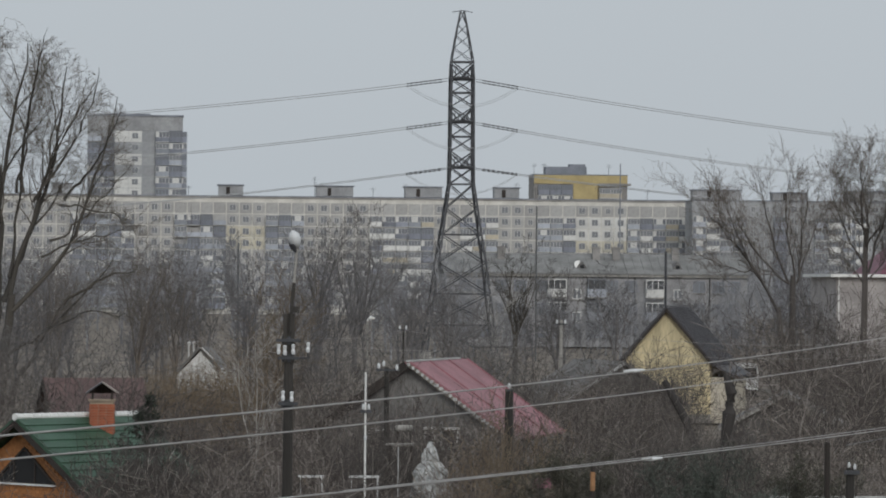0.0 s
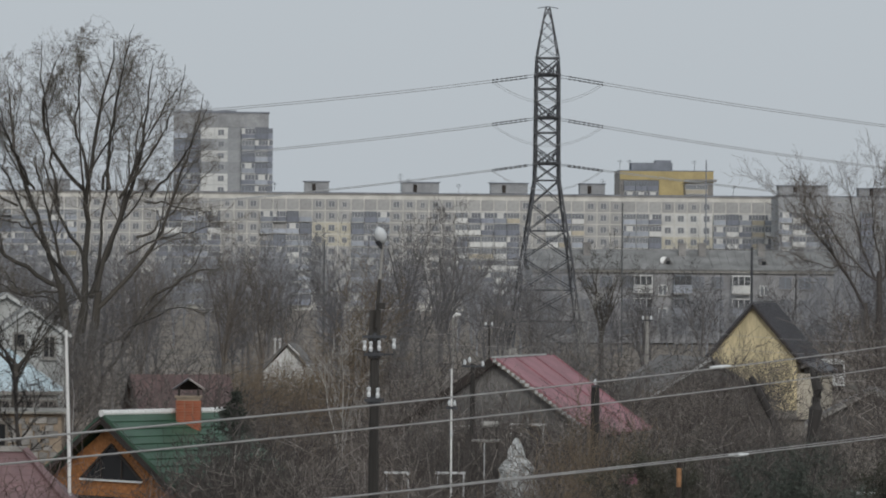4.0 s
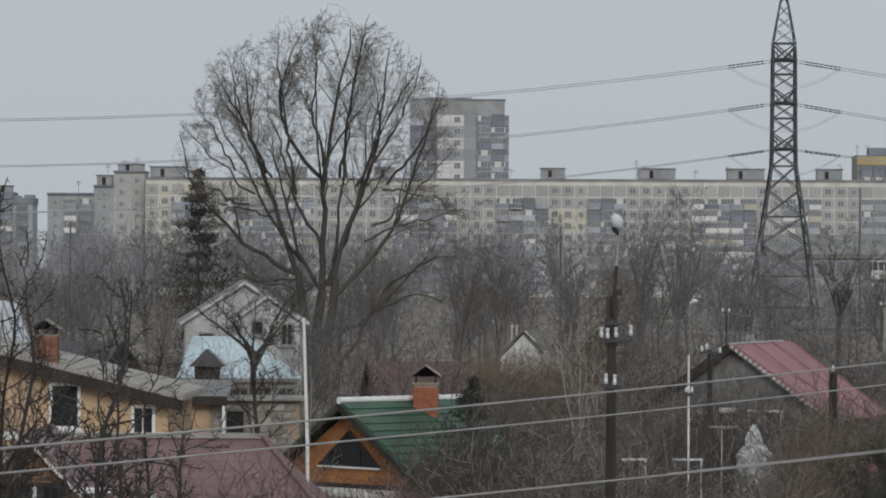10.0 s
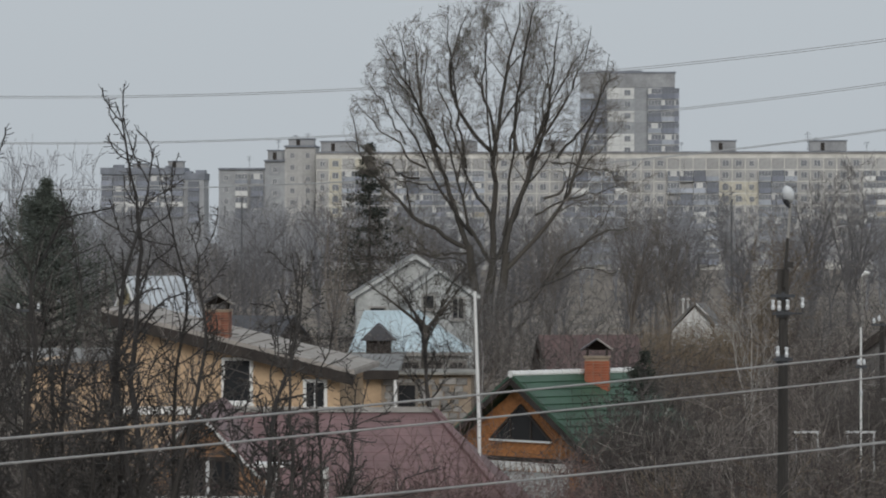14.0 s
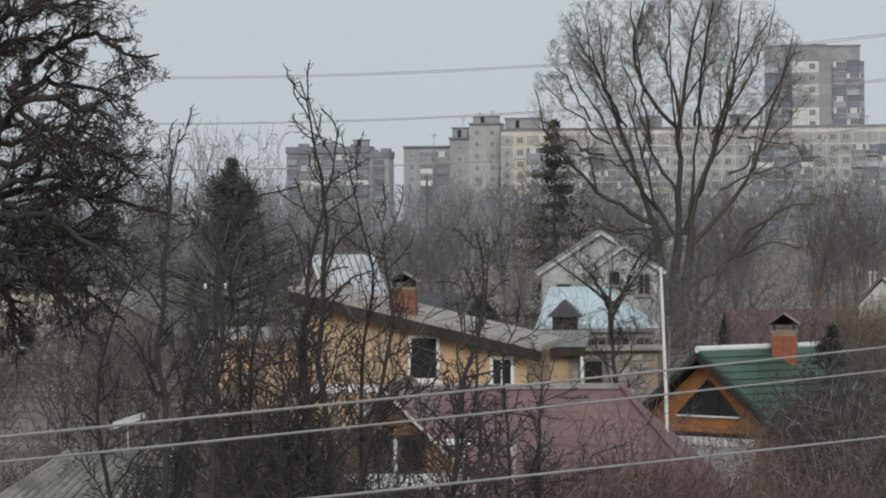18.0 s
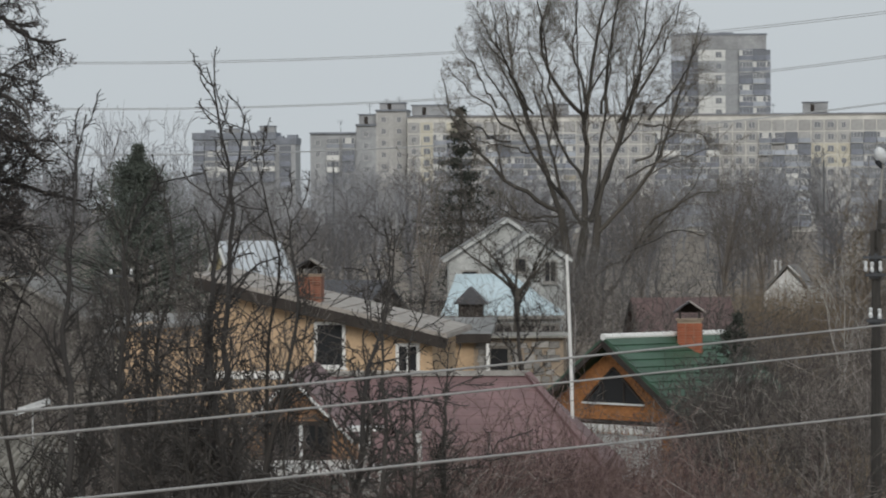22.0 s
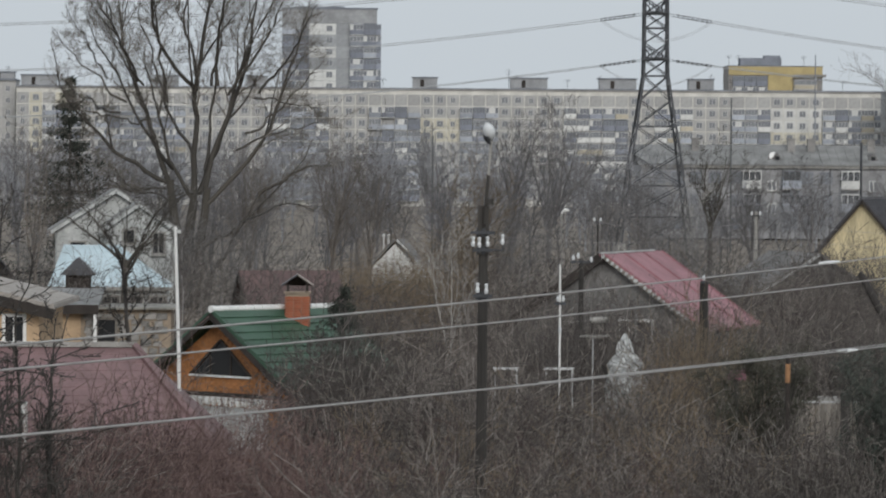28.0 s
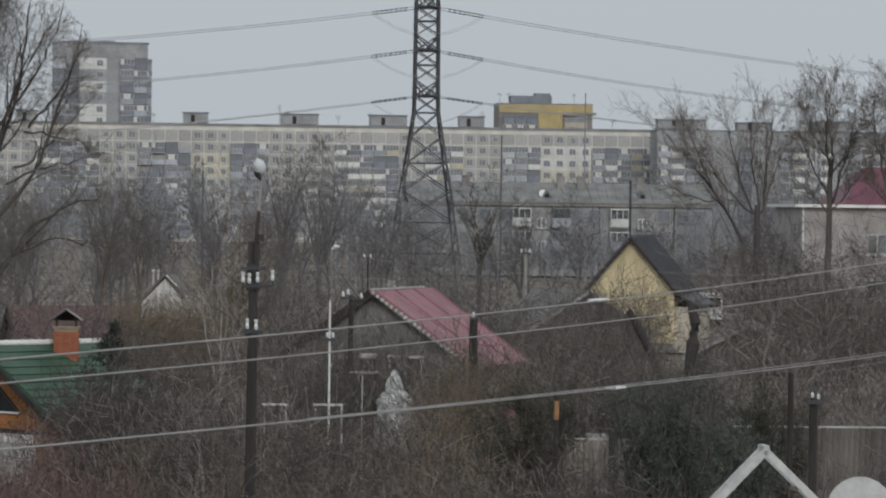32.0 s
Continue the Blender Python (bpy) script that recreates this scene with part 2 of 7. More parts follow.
M_PINE_DULL = island_bark("dull_pine_needles", [(0.036, 0.038, 0.028), (0.055, 0.054, 0.04), (0.085, 0.08, 0.06)])
M_PINE = island_bark("green_pine_needles", [(0.045, 0.055, 0.045), (0.07, 0.082, 0.068), (0.105, 0.12, 0.1)])


# ---- geometry ----
def at(u, v, y):
    """The place at depth y that lies u thousandths of y to the east and v thousandths above the eye's level."""
    return Vector((y * u / 1000, y, EYE_Z + y * v / 1000))


class Geo:
    """Collects quads and other polygons, with a material slot each, for one mesh."""

    def __init__(self):
        self.v, self.f, self.s, self.slot = [], [], [], 0

    def face(self, *pts):
        k = len(self.v)
        self.v += [tuple(p) for p in pts]
        self.f.append(tuple(range(k, k + len(pts))))
        self.s.append(self.slot)
        return self

    def hexa(self, c):
        """A solid from 8 corners: four below, counter-clockwise, and the four above them."""
        k = len(self.v)
        self.v += [tuple(p) for p in c]
        for q in ((3, 2, 1, 0), (4, 5, 6, 7), (0, 1, 5, 4), (1, 2, 6, 5), (2, 3, 7, 6), (3, 0, 4, 7)):
            self.f.append(tuple(k + a for a in q))
            self.s.append(self.slot)
        return self

    def box(self, x0, y0, z0, x1, y1, z1):
        return self.hexa([(x0, y0, z0), (x1, y0, z0), (x1, y1, z0), (x0, y1, z0), (x0, y0, z1), (x1, y0, z1), (x1, y1, z1), (x0, y1, z1)])

    def bar(self, a, b, w, h=None, up=(0, 0, 1)):
        """A beam of width w and height h from a to b."""
        a, b, h = Vector(a), Vector(b), h or w
        d = (b - a).normalized()
        s = d.cross(Vector(up))
        s = s.normalized() if s.length > 1e-4 else Vector((1, 0, 0))
        t = s.cross(d).normalized()
        s, t = s * w / 2, t * h / 2
        return self.hexa([a - s - t, a + s - t, b + s - t, b - s - t, a - s + t, a + s + t, b + s + t, b - s + t])

    def tube(self, pts, radii, n=8, cap=True):
        pts = [Vector(p) for p in pts]
        k = len(self.v)
        for i, p in enumerate(pts):
            d = (pts[min(i + 1, len(pts) - 1)] - pts[max(i - 1, 0)]).normalized()
            s = d.cross(Vector((0, 0, 1)))
            s = s.normalized() if s.length > 1e-3 else Vector((1, 0, 0))
            t = d.cross(s)
            r = radii[i] if isinstance(radii, (list, tuple)) else radii
            self.v += [tuple(p + (s * math.cos(2 * math.pi * j / n) + t * math.sin(2 * math.pi * j / n)) * r) for j in range(n)]
        for i in range(len(pts) - 1):
            for j in range(n):
                self.f.append((k + i * n + j, k + i * n + (j + 1) % n, k + (i + 1) * n + (j + 1) % n, k + (i + 1) * n + j))
                self.s.append(self.slot)
        if cap:
            self.f += [tuple(k + j for j in range(n))[::-1], tuple(k + (len(pts) - 1) * n + j for j in range(n))]
            self.s += [self.slot] * 2
        return self

    def arrays(self, v, q, slot=0):
        k = len(self.v)
        self.v += [tuple(p) for p in v]
        self.f += [tuple(int(a) + k for a in f) for f in q]
        self.s += [slot] * len(q)
        return self

    def mesh(self, name, *mats):
        me = bpy.data.meshes.new(name)
        me.from_pydata(self.v, [], self.f)
        for m in mats:
            me.materials.append(m)
        if len(mats) > 1:
            me.polygons.foreach_set("material_index", self.s)
        me.update()
        return me


def quick_mesh(name, v, q, *mats, slots=None):
    """A mesh of quads from arrays."""
    me = bpy.data.meshes.new(name)
    v, q = np.asarray(v, np.float32), np.asarray(q, np.int32)
    me.vertices.add(len(v))
    me.vertices.foreach_set("co", v.ravel())
    me.loops.add(q.size)
    me.loops.foreach_set("vertex_index", q.ravel())
    me.polygons.add(len(q))
    me.polygons.foreach_set("loop_start", np.arange(len(q), dtype=np.int32) * 4)
    for m in mats:
        me.materials.append(m)
    if slots is not None:
        me.polygons.foreach_set("material_index", np.asarray(slots, np.int32))
    me.update(calc_edges=True)
    return me


def thing(name, place, label, category, group="", rz=0.0, kind=""):
    ob = new(name)
    ob.empty_display_size = 0.2
    ob.matrix_world = Matrix.Translation(place) @ Matrix.Rotation(radians(rz), 4, "Z")
    return tagged(ob, label, category, group, kind)


def part(name, geo, mats, parent, label="", m=None):
    """One mesh object under a thing or a part. geo: a Geo or a finished mesh."""
    if isinstance(geo, Geo):
        geo = geo.mesh(name, *(mats if isinstance(mats, (list, tuple)) else [mats]))
    ob = new(name, geo)
    ob.parent = parent
    if m is not None:
        ob.matrix_local = m
    return tagged(ob, label)


def alone(name, geo, mats, label, category, group="", kind="", place=(0, 0, 0), rz=0.0):
    """A top-level thing of one mesh."""
    if isinstance(geo, Geo):
        geo = geo.mesh(name, *(mats if isinstance(mats, (list, tuple)) else [mats]))
    ob = new(name, geo)
    ob.matrix_world = Matrix.Translation(place) @ Matrix.Rotation(radians(rz), 4, "Z")
    return tagged(ob, label, category, group, kind)


def unit(a):
    return a / np.maximum(np.linalg.norm(a, axis=-1, keepdims=True), 1e-9)


def tubes(pts, rad, n=3):
    """Tapered tubes for branches pts (B, m, 3) with radii (B, m): vertices and quads."""
    B, m, _ = pts.shape
    d = unit(np.gradient(pts, axis=1))
    ref = np.where(np.abs(d[..., 2:3]) > 0.9, np.array([1.0, 0, 0]), np.array([0, 0, 1.0]))
    s = unit(np.cross(d, ref))
    t = np.cross(d, s)
    a = 2 * np.pi * np.arange(n) / n
    ring = pts[:, :, None] + rad[:, :, None, None] * (s[:, :, None] * np.cos(a)[:, None] + t[:, :, None] * np.sin(a)[:, None])
    idx = np.arange(B * m * n).reshape(B, m, n)
    nx = np.roll(idx, -1, axis=2)
    q = np.stack([idx[:, :-1], nx[:, :-1], nx[:, 1:], idx[:, 1:]], -1)
    return ring.reshape(-1, 3), q.reshape(-1, 4)


def sprout(rng, pts, rad, count, length, angle, m=5, t0=0.2, t1=1.0, up=0.2, wig=0.12, shrink=0.6, taper=0.25, long_low=0.0):
    """count children along each branch: leave at angle degrees, bend by wig, rise by up; length as a share of the parent's (or metres, if negative)."""
    B, M, _ = pts.shape
    t = t0 + (t1 - t0) * (np.arange(count)[None] + rng.random((B, count))) / count
    x = t * (M - 1)
    i = np.minimum(x.astype(int), M - 2)
    w = (x - i)[..., None]
    b = np.arange(B)[:, None]
    base = pts[b, i] * (1 - w) + pts[b, i + 1] * w
    r0 = rad[b, i] * (1 - w[..., 0]) + rad[b, i + 1] * w[..., 0]
    tan = unit(pts[b, i + 1] - pts[b, i])
    side = unit(np.cross(tan, rng.normal(size=tan.shape)))
    ang = np.radians(angle) * (0.7 + 0.6 * rng.random((B, count, 1)))
    d = unit(tan * np.cos(ang) + side * np.sin(ang))
    size = np.linalg.norm(pts[:, -1] - pts[:, 0], axis=-1)[:, None]
    L = (size * length if length > 0 else -length) * (0.6 + 0.7 * rng.random((B, count))) * (1 + long_low * (1 - t))
    out = [base]
    p = base
    step = (L / (m - 1))[..., None]
    for k in range(m - 1):
        p = p + d * step
        out.append(p)
        d = unit(d + rng.normal(size=d.shape) * wig + np.array([0, 0, up / (m - 1)]))
    q = np.stack(out, 2).reshape(B * count, m, 3)
    rr = np.minimum(r0 * shrink, r0).reshape(-1)[:, None] * np.linspace(1, taper, m)[None]
    return q, rr


def join(*pieces):
    vs, qs, k = [], [], 0
    for v, q in pieces:
        vs.append(v)
        qs.append(q + k)
        k += len(v)
    return np.concatenate(vs), np.concatenate(qs)


def moved(piece, x, y, z, s=1.0, a=0.0, sz=None):
    v, q = piece
    c, n = math.cos(a) * s, math.sin(a) * s
    return np.stack([v[:, 0] * c - v[:, 1] * n + x, v[:, 0] * n + v[:, 1] * c + y, v[:, 2] * (sz or s) + z], -1), q


def blades(rng, base, way, length, width):
    """Small four-cornered leaves or needle tufts at points base, along way."""
    side = unit(np.cross(way, rng.normal(size=way.shape)))
    l, w = length[:, None], width[:, None]
    v = np.stack([base - side * w * 0.2, base + way * l * 0.5 - side * w, base + way * l, base + way * l * 0.45 + side * w], 1)
    return v.reshape(-1, 3), np.arange(len(base) * 4).reshape(-1, 4)


# ---- ground ----
def ground():
    ys = np.concatenate([[-60.0], np.linspace(0, 320, 65), np.linspace(340, 1200, 30), [1800, 4500]])
    xs = np.concatenate([[-2500, -900], np.linspace(-300, 300, 61), [900, 2500]])
    gx, gy = np.meshgrid(xs, ys)
    gz = 0.12 * np.sin(gx * 0.21 + gy * 0.13) * np.cos(gx * 0.09 - gy * 0.17) - 0.15
    v = np.stack([gx, gy, gz], -1).reshape(-1, 3)
    k = np.arange(len(v)).reshape(gx.shape)
    q = np.stack([k[:-1, :-1], k[:-1, 1:], k[1:, 1:], k[1:, :-1]], -1).reshape(-1, 4)
    tagged(new("ground", quick_mesh("ground", v, q, M_SOIL)), "brown bare earth and dead grass of gardens", "ground", kind="structure")


ground()

# ---- apartment blocks ----
STOREY = 2.75


def grid_plate(name, xs, zs, y0, y1, kind, mats, sink=0.05):
    """A plate with its front at y0 and its back at y1, cut at xs and zs; kind(i, k) gives the cell's material slot; cells of slot 1 are sunk panes."""
    g, at_ = Geo(), {}

    def vert(x, y, z):
        key = (round(x, 4), round(y, 4), round(z, 4))
        if key not in at_:
            at_[key] = len(g.v)
            g.v.append(key)
        return at_[key]

    def quad(slot, *pts):
        g.f.append(tuple(vert(*p) for p in pts))
        g.s.append(slot)

    for i in range(len(xs) - 1):
        for k in range(len(zs) - 1):
            a, b, c, d = xs[i], xs[i + 1], zs[k], zs[k + 1]
            s = kind(i, k)
            if s == 1:
                y = y0 + sink
                quad(1, (a, y, c), (b, y, c), (b, y, d), (a, y, d))
                quad(0, (a, y0, c), (b, y0, c), (b, y, c), (a, y, c))
                quad(0, (a, y, d), (b, y, d), (b, y0, d), (a, y0, d))
                quad(0, (a, y0, c), (a, y, c), (a, y, d), (a, y0, d))
                quad(0, (b, y, c), (b, y0, c), (b, y0, d), (b, y, d))
            else:
                quad(s, (a, y0, c), (b, y0, c), (b, y0, d), (a, y0, d))
            if i == 0:
                quad(s if s != 1 else 0, (a, y1, c), (a, y0, c), (a, y0, d), (a, y1, d))
            if i == len(xs) - 2:
                quad(s if s != 1 else 0, (b, y0, c), (b, y1, c), (b, y1, d), (b, y0, d))
            if k == 0:
                quad(s if s != 1 else 0, (a, y0, c), (a, y1, c), (b, y1, c), (b, y0, c))
            if k == len(zs) - 2:
                quad(s if s != 1 else 0, (a, y0, d), (b, y0, d), (b, y1, d), (a, y1, d))
    return g.mesh(name, *mats)


def window_mesh(w=1.5, h=1.45, edge=M_FRAME_HAZED):
    xs = [-w / 2, -w / 2 + 0.09, -0.05, 0.05, w / 2 - 0.09, w / 2]
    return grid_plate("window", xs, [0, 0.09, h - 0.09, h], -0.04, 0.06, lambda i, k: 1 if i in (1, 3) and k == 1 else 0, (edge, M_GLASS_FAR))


def balcony_mesh(name, w, skin, glazed, pane=M_GLASS_FAR, edge=M_FRAME_HAZED, pale=()):
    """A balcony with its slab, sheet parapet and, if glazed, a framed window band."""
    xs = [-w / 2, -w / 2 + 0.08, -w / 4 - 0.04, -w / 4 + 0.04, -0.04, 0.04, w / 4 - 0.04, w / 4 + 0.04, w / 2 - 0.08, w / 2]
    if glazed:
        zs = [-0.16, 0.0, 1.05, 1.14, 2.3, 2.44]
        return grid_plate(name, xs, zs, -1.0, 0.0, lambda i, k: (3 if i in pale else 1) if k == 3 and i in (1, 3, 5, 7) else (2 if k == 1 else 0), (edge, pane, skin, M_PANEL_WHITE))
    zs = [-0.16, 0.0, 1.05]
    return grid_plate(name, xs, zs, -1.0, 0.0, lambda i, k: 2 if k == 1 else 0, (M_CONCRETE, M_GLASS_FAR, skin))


W_STD = window_mesh()
W_SMALL = window_mesh(1.1, 1.3)
W_PALE = window_mesh(1.1, 1.3, M_WHITE)
W_DARK = window_mesh(1.5, 1.45, M_LOGGIA_DARK)
# Kind d: dark panes stand in for the shade inside an open loggia.
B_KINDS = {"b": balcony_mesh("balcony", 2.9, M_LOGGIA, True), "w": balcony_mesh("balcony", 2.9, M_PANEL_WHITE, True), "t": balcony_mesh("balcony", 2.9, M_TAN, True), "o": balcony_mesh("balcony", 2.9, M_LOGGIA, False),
           "d": balcony_mesh("balcony", 2.9, M_LOGGIA_DARK, True, M_GLASS_DARK, M_LOGGIA), "W": balcony_mesh("balcony", 2.9, M_PANEL_WHITE, True, M_GLASS_DARK), "v": balcony_mesh("balcony", 2.9, M_LOGGIA, True, M_GLASS_DARK, M_FRAME_HAZED, (3, 5)), "D": balcony_mesh("balcony", 2.9, M_LOGGIA_DARK, True, M_GLASS_DARK, M_FRAME_HAZED, (1,))}


def panel_mesh(mat, w, h, d=0.06):
    c = 0.05
    g = Geo()
    g.hexa([(-w / 2, -d, 0), (w / 2, -d, 0), (w / 2, 0, 0), (-w / 2, 0, 0), (-w / 2, -d, h), (w / 2, -d, h), (w / 2, 0, h), (-w / 2, 0, h)])
    return g.mesh("panel", mat)


def facade(owner, x0, z_top, bays, storeys, bay, code, mats, joint=0.22, low=0, piece_cap=290):
    """Panels with windows or balconies on the plane y = 0 of the owner. code(i, k): bay i, storey k from the top -> (panel, fitting)."""
    kinds = {m: panel_mesh(mats[m], bay - joint, STOREY - joint) for m in mats}
    count = 0
    deep = Geo()
    rng = random.Random(int(x0 * 7) + bays)
    for k in range(storeys):
        for i in range(bays):
            pan, fit = code(i, k)
            x, z = x0 + (i + 0.5) * bay, z_top - (k + 1) * STOREY
            if count < piece_cap and k < 5:
                part("panel", kinds[pan], None, owner, m=pose(x, 0, z + joint / 2))
                count += 1
            else:
                deep.box(x - (bay - joint) / 2, -0.06, z + joint / 2, x + (bay - joint) / 2, 0, z + STOREY - joint / 2)
            if fit == "n":
                continue
            if fit in B_KINDS:
                part("balcony", B_KINDS[fit], None, owner, m=pose(x, -0.07, z + 0.12) @ Matrix.Diagonal((bay / 3.0, 1, 1, 1)))
            else:
                part("window", W_STD if fit == "1" else W_SMALL, None, owner, m=pose(x + rng.uniform(-0.05, 0.05), -0.08, z + 0.75))
    if deep.v:
        tagged(part("panel_rest", deep, mats[next(iter(mats))], owner, "weathered concrete panels of the lower storeys"), kind="stuff")


def block_body(owner, x0, x1, depth, z, mat, roof=True):
    part("wall", Geo().box(x0, 0.0, 0, x1, depth, z), mat, owner)
    if roof:
        g = Geo().box(x0 - 0.15, -0.2, z, x1 + 0.15, depth + 0.2, z + 0.22)
        part("roof", g, M_SLATEBLUE, owner, "dark bitumen roof with a low parapet")


def lift_house(owner, x, z, w, h=2.3, y=3.0):
    g = Geo().box(x - w / 2, y, z, x + w / 2, y + 4, z + h)
    p = part("lift_house", g, M_ATTIC, owner, "grey brick lift house on the roof")
    part("roof", Geo().box(x - w / 2 - 0.25, y - 0.3, z + h, x + w / 2 + 0.25, y + 4.3, z + h + 0.22), M_SLATEBLUE, p)
    part("door", Geo().box(x - w * 0.2, y - 0.05, z + 0.1, x - w * 0.2 + 0.9, y - 0.004, z + 1.9), M_DARKWOOD, p)


def aerial(owner, x, y, z, h):
    g = Geo().tube([(x, y, z), (x, y, z + h)], 0.05, 5)
    for k, w in ((0.95, 0.5), (0.85, 0.8), (0.72, 0.6)):
        g.bar((x - w, y, z + h * k), (x + w, y, z + h * k), 0.05)
    part("aerial", g, M_STEEL, owner, "thin rooftop television aerial")


def long_block():
    y = 977.0
    o = thing("apartment_block", (0, y, 0), "long nine-storey panel block with patched grey and cream loggias", "apartment building")
    x0, x1, z = -0.0668 * y, 0.1399 * y, 27.55
    block_body(o, x0, x1, 12, z - 0.35, M_JOINT)
    bays = 67
    bay = (x1 - x0) / bays
    rng = random.Random(4)

    def span(a, b):
        return range(round((a / 1000 * y - x0) / bay), round((b / 1000 * y - x0) / bay) + 1)

    blue = set(span(15.5, 26)) | set(span(37, 44)) | set(span(-9, 3)) | set(span(-48, -40)) | set(span(102.5, 110)) | set(span(-60, -55))
    mixed = set(span(64, 74)) | set(span(124, 138)) | set(span(84, 91)) | set(span(-37, -30))
    cream = set(span(27, 36))
    white = set(span(111, 122))
    table = {}
    for k in range(9):
        for i in range(bays):
            pan, fit = "c", "1" if (i * 7 + 3) % 3 else "2"
            if i in blue and k > 0:
                fit = rng.choice("bbovdDWbvb")
            elif i in mixed and k > 0:
                fit = rng.choice("wbtvDWbwd")
            elif i in cream and k in (2, 3, 4):
                pan = "y"
            elif i in white and k in (1, 2, 3):
                pan, fit = "w" if k < 3 else "y", "1"
            if k == 0 and (i in blue or i in mixed):
                fit = "n"
            if i in span(-66, -58):
                pan = "y" if i % 2 else "c"
            if k == 0:
                fit = "n" if (i in blue or i in mixed) else fit
            table[i, k] = (pan, fit)
    facade(o, x0, z - 1.6, bays, 9, bay, lambda i, k: table[i, k], {"c": M_PANEL, "y": M_PANEL_YEL, "w": M_PANEL_WHITE})
    part("cornice", Geo().box(x0, -0.14, z - 0.75, x1, 0, z - 0.35), M_BRICKGREY, o, "grey cornice band below the roof")
    for u0, u1 in ((27.0, 33.0), (50.2, 59.3), (71.4, 80.5), (92.8, 99.0), (-34.0, -28.5), (-12.5, -7.5), (-66.0, -57.5)):
        lift_house(o, (u0 + u1) / 2000 * y, z, (u1 - u0) / 1000 * y * 0.97)
    for u, h in ((50.0, 4.5), (52.0, 3.2), (71.8, 3.0), (98.5, 3.6), (103, 2.4), (-62, 2.5), (118, 3.0), (20, 2.2), (64, 2.2), (108, 2.6), (130, 2.4), (-20, 2.4)):
        aerial(o, u / 1000 * y, 5, z, h)


def east_block():
    y = 955.0
    o = thing("apartment_block", (0, y, 0), "grey nine-storey block with glazed balconies behind bare trees", "apartment building")
    x0, x1, z = 0.1402 * y, 0.232 * y, 27.25
    block_body(o, x0, x1, 12, z - 0.35, M_PANEL_GREY)
    bays = 28
    rng = random.Random(9)
    cols = [rng.choice(["1", "2", "b", "v", "W", "1", "d"]) for _ in range(bays)]
    facade(o, x0, z - 0.9, bays, 9, (x1 - x0) / bays, lambda i, k: ("g", "n" if k == 0 and cols[i] in "bvWd" else cols[i]), {"g": M_PANEL_GREY}, joint=0.12, piece_cap=140)
    lift_house(o, x0 + 6, z, 11, 2.1)
    lift_house(o, x0 + 23, z, 8, 1.6)
    lift_house(o, x0 + 41, z, 9, 2.1)
    for d in (3, 12, 30, 44):
        aerial(o, x0 + d, 5, z, 3)


def tall_block():
    y = 1010.0
    o = thing("tower_block", (0, y, 0), "sixteen-storey grey and white tower block with dark loggias", "apartment building")
    x0, x1, z = -0.0041 * y, 0.0184 * y, 46.8
    block_body(o, x0, x1, 16, z - 3.4, M_PANEL_GREY, roof=False)
    part("attic", Geo().box(x0, -0.15, z - 3.4, x1, 16, z), M_ATTIC, o, "plain grey attic storey")
    part("roof", Geo().box(x0 - 0.2, -0.35, z, x1 + 0.2, 16.2, z + 0.35).box(x0 + 4, 4, z + 0.35, x0 + 15, 10, z + 0.8), M_SLATEBLUE, o)
    w = x1 - x0
    bay = w / 7
    for i in range(7):
        for k in range(10):
            x, zz = x0 + (i + 0.5) * bay, z - 3.4 - (k + 1) * STOREY
            if i in (2, 3):
                part("panel", panel_mesh(M_PANEL_WHITE if k not in (1, 3) else M_PANEL_GREY, bay - 0.05, STOREY - 0.1), None, o, m=pose(x, 0, zz))
                if i == 3:
                    part("window", W_STD, None, o, m=pose(x, -0.08, zz + 0.75))
            elif i == 4:
                part("panel", panel_mesh(M_PANEL_GREY, bay - 0.05, STOREY - 0.1), None, o, m=pose(x, 0, zz))
            else:
                kind = "o" if k == 0 and i < 2 else ("dDvdbDdd"[(k * 3 + i * 5) % 8])
                part("balcony", B_KINDS[kind], None, o, m=pose(x, -0.05, zz + 0.1) @ Matrix.Diagonal((bay / 2.95, 1.25, 1, 1)))
                # A flat dark plate, not a hollow, stands for the loggia's shaded depth.
                if i in (5, 6):
                    part("recess", Geo().box(x - bay / 2, -0.04, zz, x + bay / 2, 0, zz + STOREY), M_LOGGIA_DARK, o)
    part("side_loggia", Geo().box(x1, -1.2, 0, x1 + 0.9, 6, z - 4), M_LOGGIA_DARK, o, "dark blue loggia stack at the corner")
    for k in range(10):
        part("balcony", B_KINDS["dDd"[k % 3]], None, o, m=pose(x1 + 0.4, -1.2, z - 3.4 - (k + 1) * STOREY + 0.1) @ Matrix.Diagonal((0.4, 0.5, 1, 1)))


